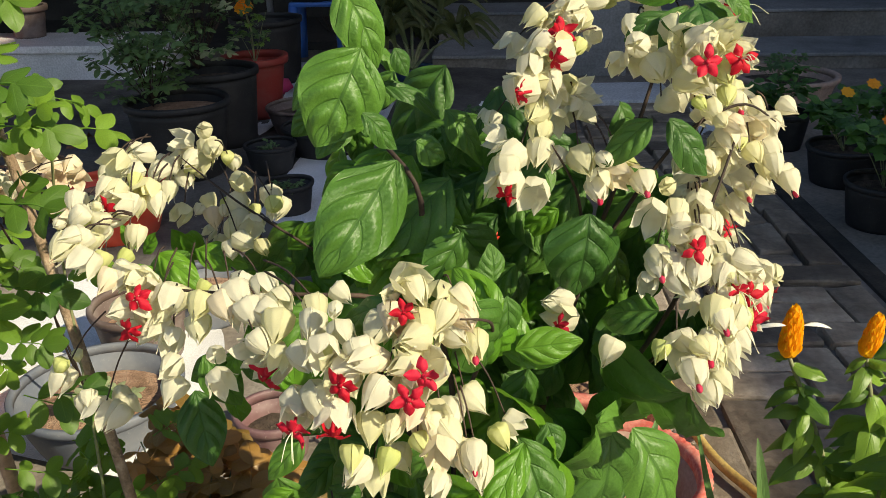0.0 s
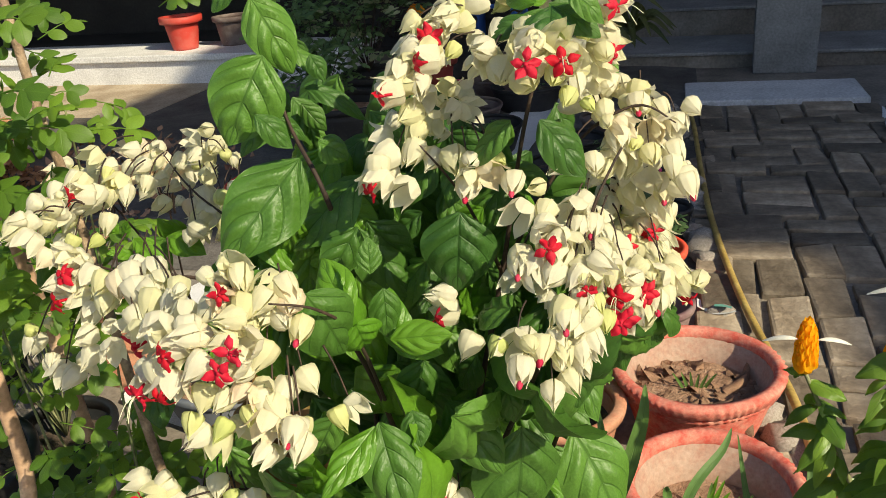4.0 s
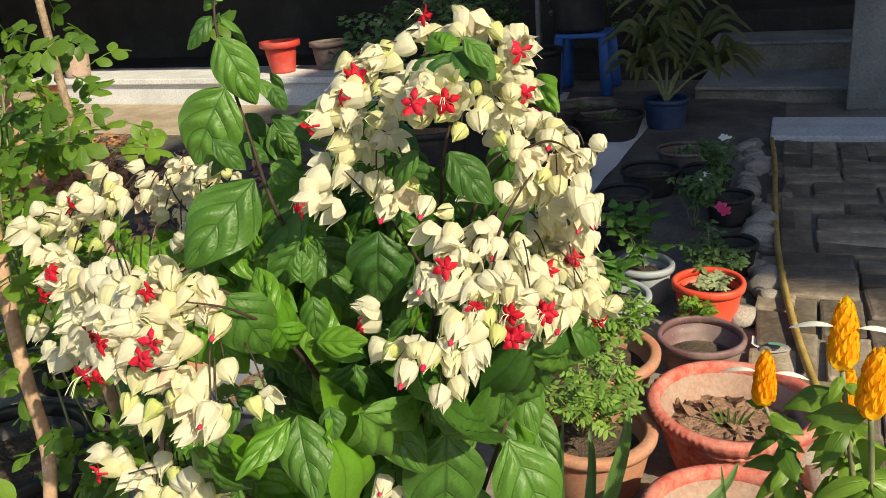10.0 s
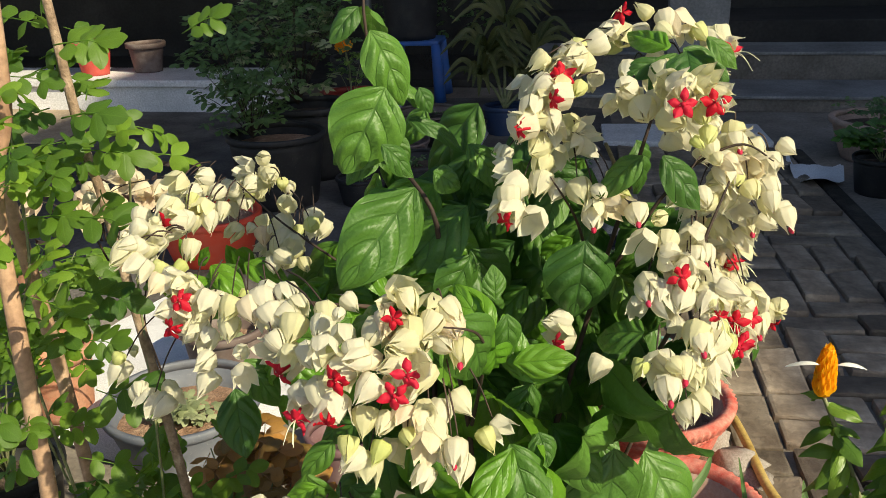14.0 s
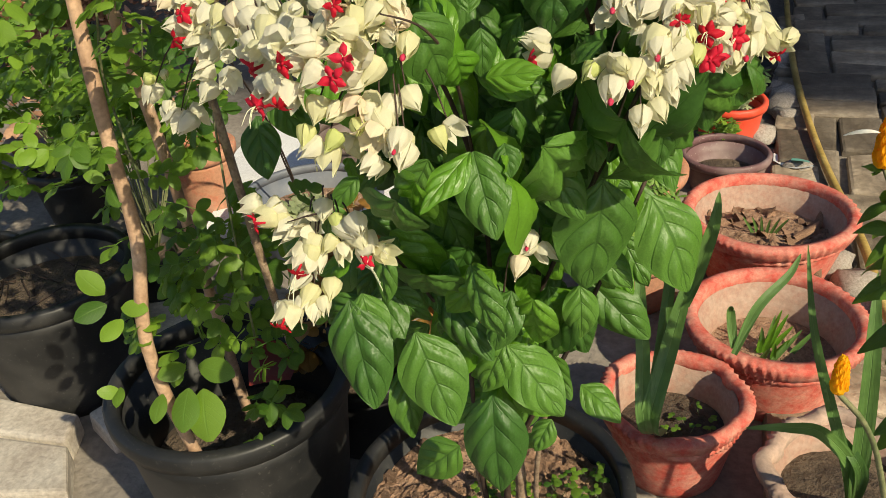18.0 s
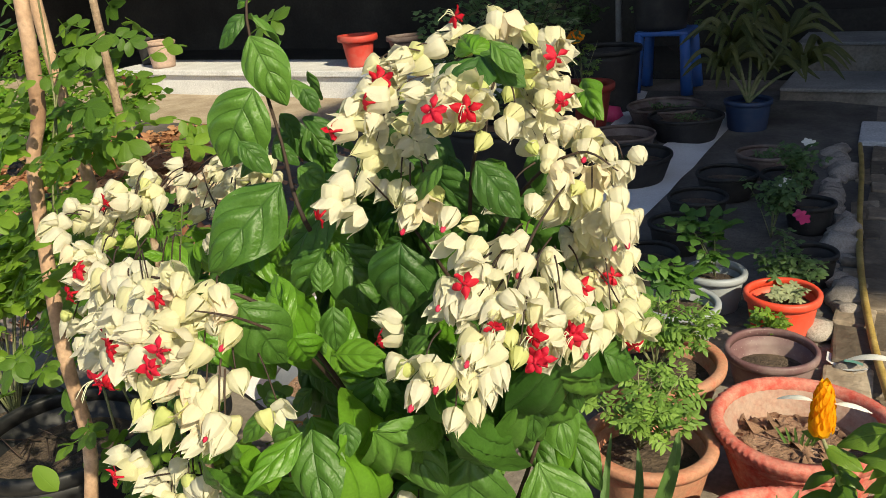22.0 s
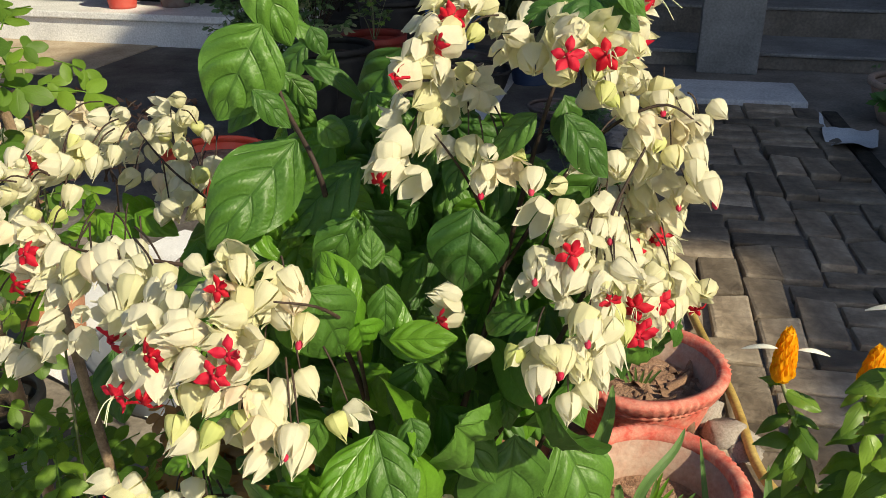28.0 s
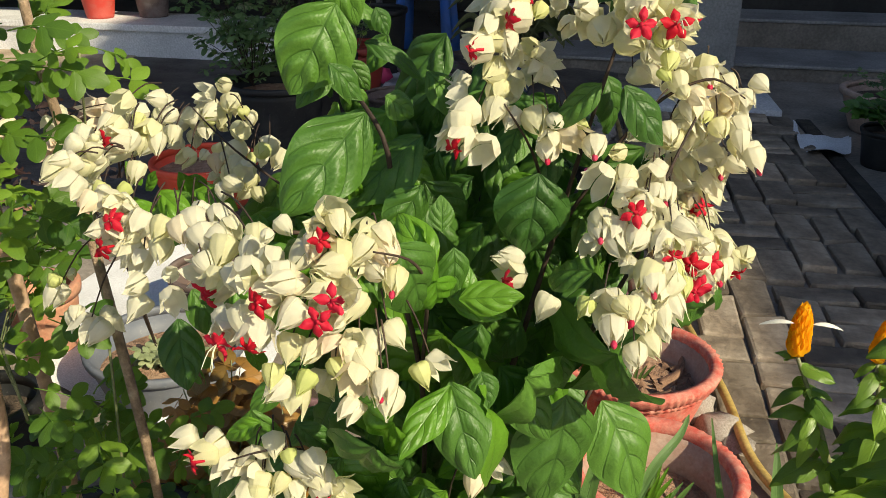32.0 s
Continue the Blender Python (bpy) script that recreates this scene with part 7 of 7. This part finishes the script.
part("print_bar", sheet_mesh("print_bar", [(0.379, 2.131, 0.045), (0.401, 2.124, 0.045), (0.422, 2.104, 0.045)], [(0.382, 2.148, 0.045), (0.402, 2.144, 0.045), (0.423, 2.121, 0.045)], 0.042, TEAL_FILM, 0.02), film, Matrix.Identity(4), "green printed bar")
for k, (x, y, r, h) in enumerate(((1.46, 3.69, 0.12, 0.16), (1.53, 3.21, 0.14, 0.15), (1.48, 2.76, 0.13, 0.16), (1.73, 2.91, 0.11, 0.15), (1.52, 2.34, 0.12, 0.15), (1.71, 2.52, 0.12, 0.15), (1.75, 3.35, 0.11, 0.15))):
    pot("nursery_pot", (x, y, 0.0), r, h, DULL_BLACK, "black nursery pot with a marigold in the shade", SOIL, 0.76, 0.018, 0.008, 0.004, 0.85, group="marigold pots", seed=90 + k)
    mg = bushy("marigold_plant", "shaded green marigold plant with orange flowers", (x, y, h * 0.8), 0.17, 0.24, GREENS, 64, 95 + k, 0.09, "flowering plant")
    if k in (1, 2, 3):
        for q in range(2):
            head_flower(mg, Vector((x - 0.03 + 0.09 * q, y - 0.02, h + 0.21 + 0.03 * q)), 0.055, ORANGE, petals=8, label="small orange flower")
big_bowl = pot("clay_pot", (1.66, 4.27, 0.0), 0.26, 0.2, CLAY_GREY, "wide shaded terracotta bowl at the end of the path", SOIL, 0.7, 0.025, 0.015, 0.015, 0.85, seed=99)
bushy("seedling", "sparse seedlings in a wide clay bowl", (1.63, 4.27, 0.15), 0.22, 0.14, SHRUBS, 60, 98, 0.06, "seedling")
cloth_bag = tagged(new("cement_bag", sheet_mesh("cement_bag", [(1.194, 4.229, 0.020), (1.225, 3.948, 0.050), (1.421, 4.094, 0.020)], [(1.141, 3.877, 0.020), (1.182, 3.672, 0.050), (1.351, 3.791, 0.020)], 0.012, CLOTH, 0.05)), "grey-white empty bag lying on the path end", "bag")

# ---- the yellow candle plant ----
ridged = pot("black_pot", (0.535, 0.70, 0.0), 0.125, 0.20, BLACK, "black plastic pot with ridged sides under the yellow candle plant", SOIL, 0.76, 0.026, 0.01, 0.006, 0.8, seed=101, ridges=9)
candle_plant = thing("candle_plant", "golden candle plant with upright yellow bract spikes and white petals", "flowering plant", (0.52, 0.70, 0.15))


def spike_mesh(seed):
    """A cone of overlapping golden bracts, one unit tall."""
    r_ = random.Random(seed)
    geos = [tube_geo([(0, 0, 0), (0, 0, 0.5), (0, 0, 0.9)], 0.13, 0.09, 8, 3)]
    for k in range(60):
        t = k / 60
        a = k * 2.399
        r = 0.19 * (1 - t ** 5) + 0.05
        v, f, _ = blade(0.62, ovate, -0.22, 0.02, 0, 0.015, 4, 6, seed * 100 + k)
        s = 0.36 * (1 - 0.58 * t)
        m = Matrix.Rotation(a, 4, "Z") @ Matrix.Translation((0, r * 0.62, t * 0.86)) @ Matrix.Rotation(radians(88 + 3 * t + r_.uniform(-2, 2)), 4, "X") @ Matrix.Rotation(math.pi, 4, "Y") @ Matrix.Scale(s, 4)
        geos.append(([m @ q for q in v], f))
    return mesh_of("bract_spike", *join_geo(geos), YELLOW)


SPIKES = [spike_mesh(s) for s in range(3)]
CANDLE_LEAVES = [leaf_mesh("candle_leaf", LANCE, w, ovate, fold=0.3, droop=d, quilt=0.025, wave=0.04, nu=8, nv=16, seed=s, veins=9.0) for s, w, d in ((1, 0.44, 0.5), (2, 0.40, 0.8), (3, 0.50, 0.3), (4, 0.46, 1.0))]
candle_rng = random.Random(19)


def candle(top, size, petals=True, leafy=True):
    top = Vector(top)
    base = top - Vector((0.0, 0.0, size))
    root = Vector((0.52 + candle_rng.uniform(-0.05, 0.05), 0.70 + candle_rng.uniform(-0.05, 0.05), 0.16))
    mid = root.lerp(base, 0.6) + Vector((0.0, 0, 0.05))
    part("stem", tube("candle_stem", [root, mid, base], 0.0035, 0.002, GREEN_STEM, 6, 6), candle_plant, Matrix.Identity(4))
    sp = part("flower_spike", SPIKES[int(top.x * 100) % 3], candle_plant, Matrix.Translation(base) @ pose(0, 0, 0, candle_rng.uniform(-6, 6), candle_rng.uniform(-6, 6), candle_rng.uniform(0, 360)) @ Matrix.Scale(size, 4), "upright spike of golden bracts")
    if petals:
        for s in (-1, 1):
            o = base + Vector((s * 0.008, -0.004, size * 0.62))
            e = o + Vector((s * 0.022, -0.004, 0.014))
            part("petal", leaf_mesh("candle_petal", WHITE_PETAL, 0.2, oval, fold=0.8, droop=0.9, nu=4, nv=7, seed=int(size * 1000)), sp, stand_on(o, e, (0, -0.4, 0.9)), "thin white tubular petal")
    if leafy:
        for k in range(44):
            h = candle_rng.uniform(0.34, 1.0)
            o = root.lerp(mid, h * 2) if h < 0.5 else mid.lerp(base, (h - 0.5) * 2)
            a = candle_rng.uniform(0, 6.28)
            d = Vector((math.cos(a), math.sin(a) * 0.8 - 0.15, candle_rng.uniform(-0.5, 0.35))).normalized() * (0.022 + 0.040 * candle_rng.random() ** 1.4) * (1.35 - 0.45 * h)
            part("leaf", candle_rng.choice(CANDLE_LEAVES), candle_plant, stand_on(o, o + d, (0, -0.4, 0.9)))


candle((0.380, 0.748, 0.743), 0.056), candle((0.445, 0.728, 0.746), 0.048, False), candle((0.433, 0.618, 0.857), 0.056)
candle((0.450, 0.572, 0.847), 0.056, False), candle((0.335, 0.463, 0.674), 0.032, False, False), candle((0.628, 0.660, 0.796), 0.055), candle((0.523, 0.600, 0.659), 0.05, False)
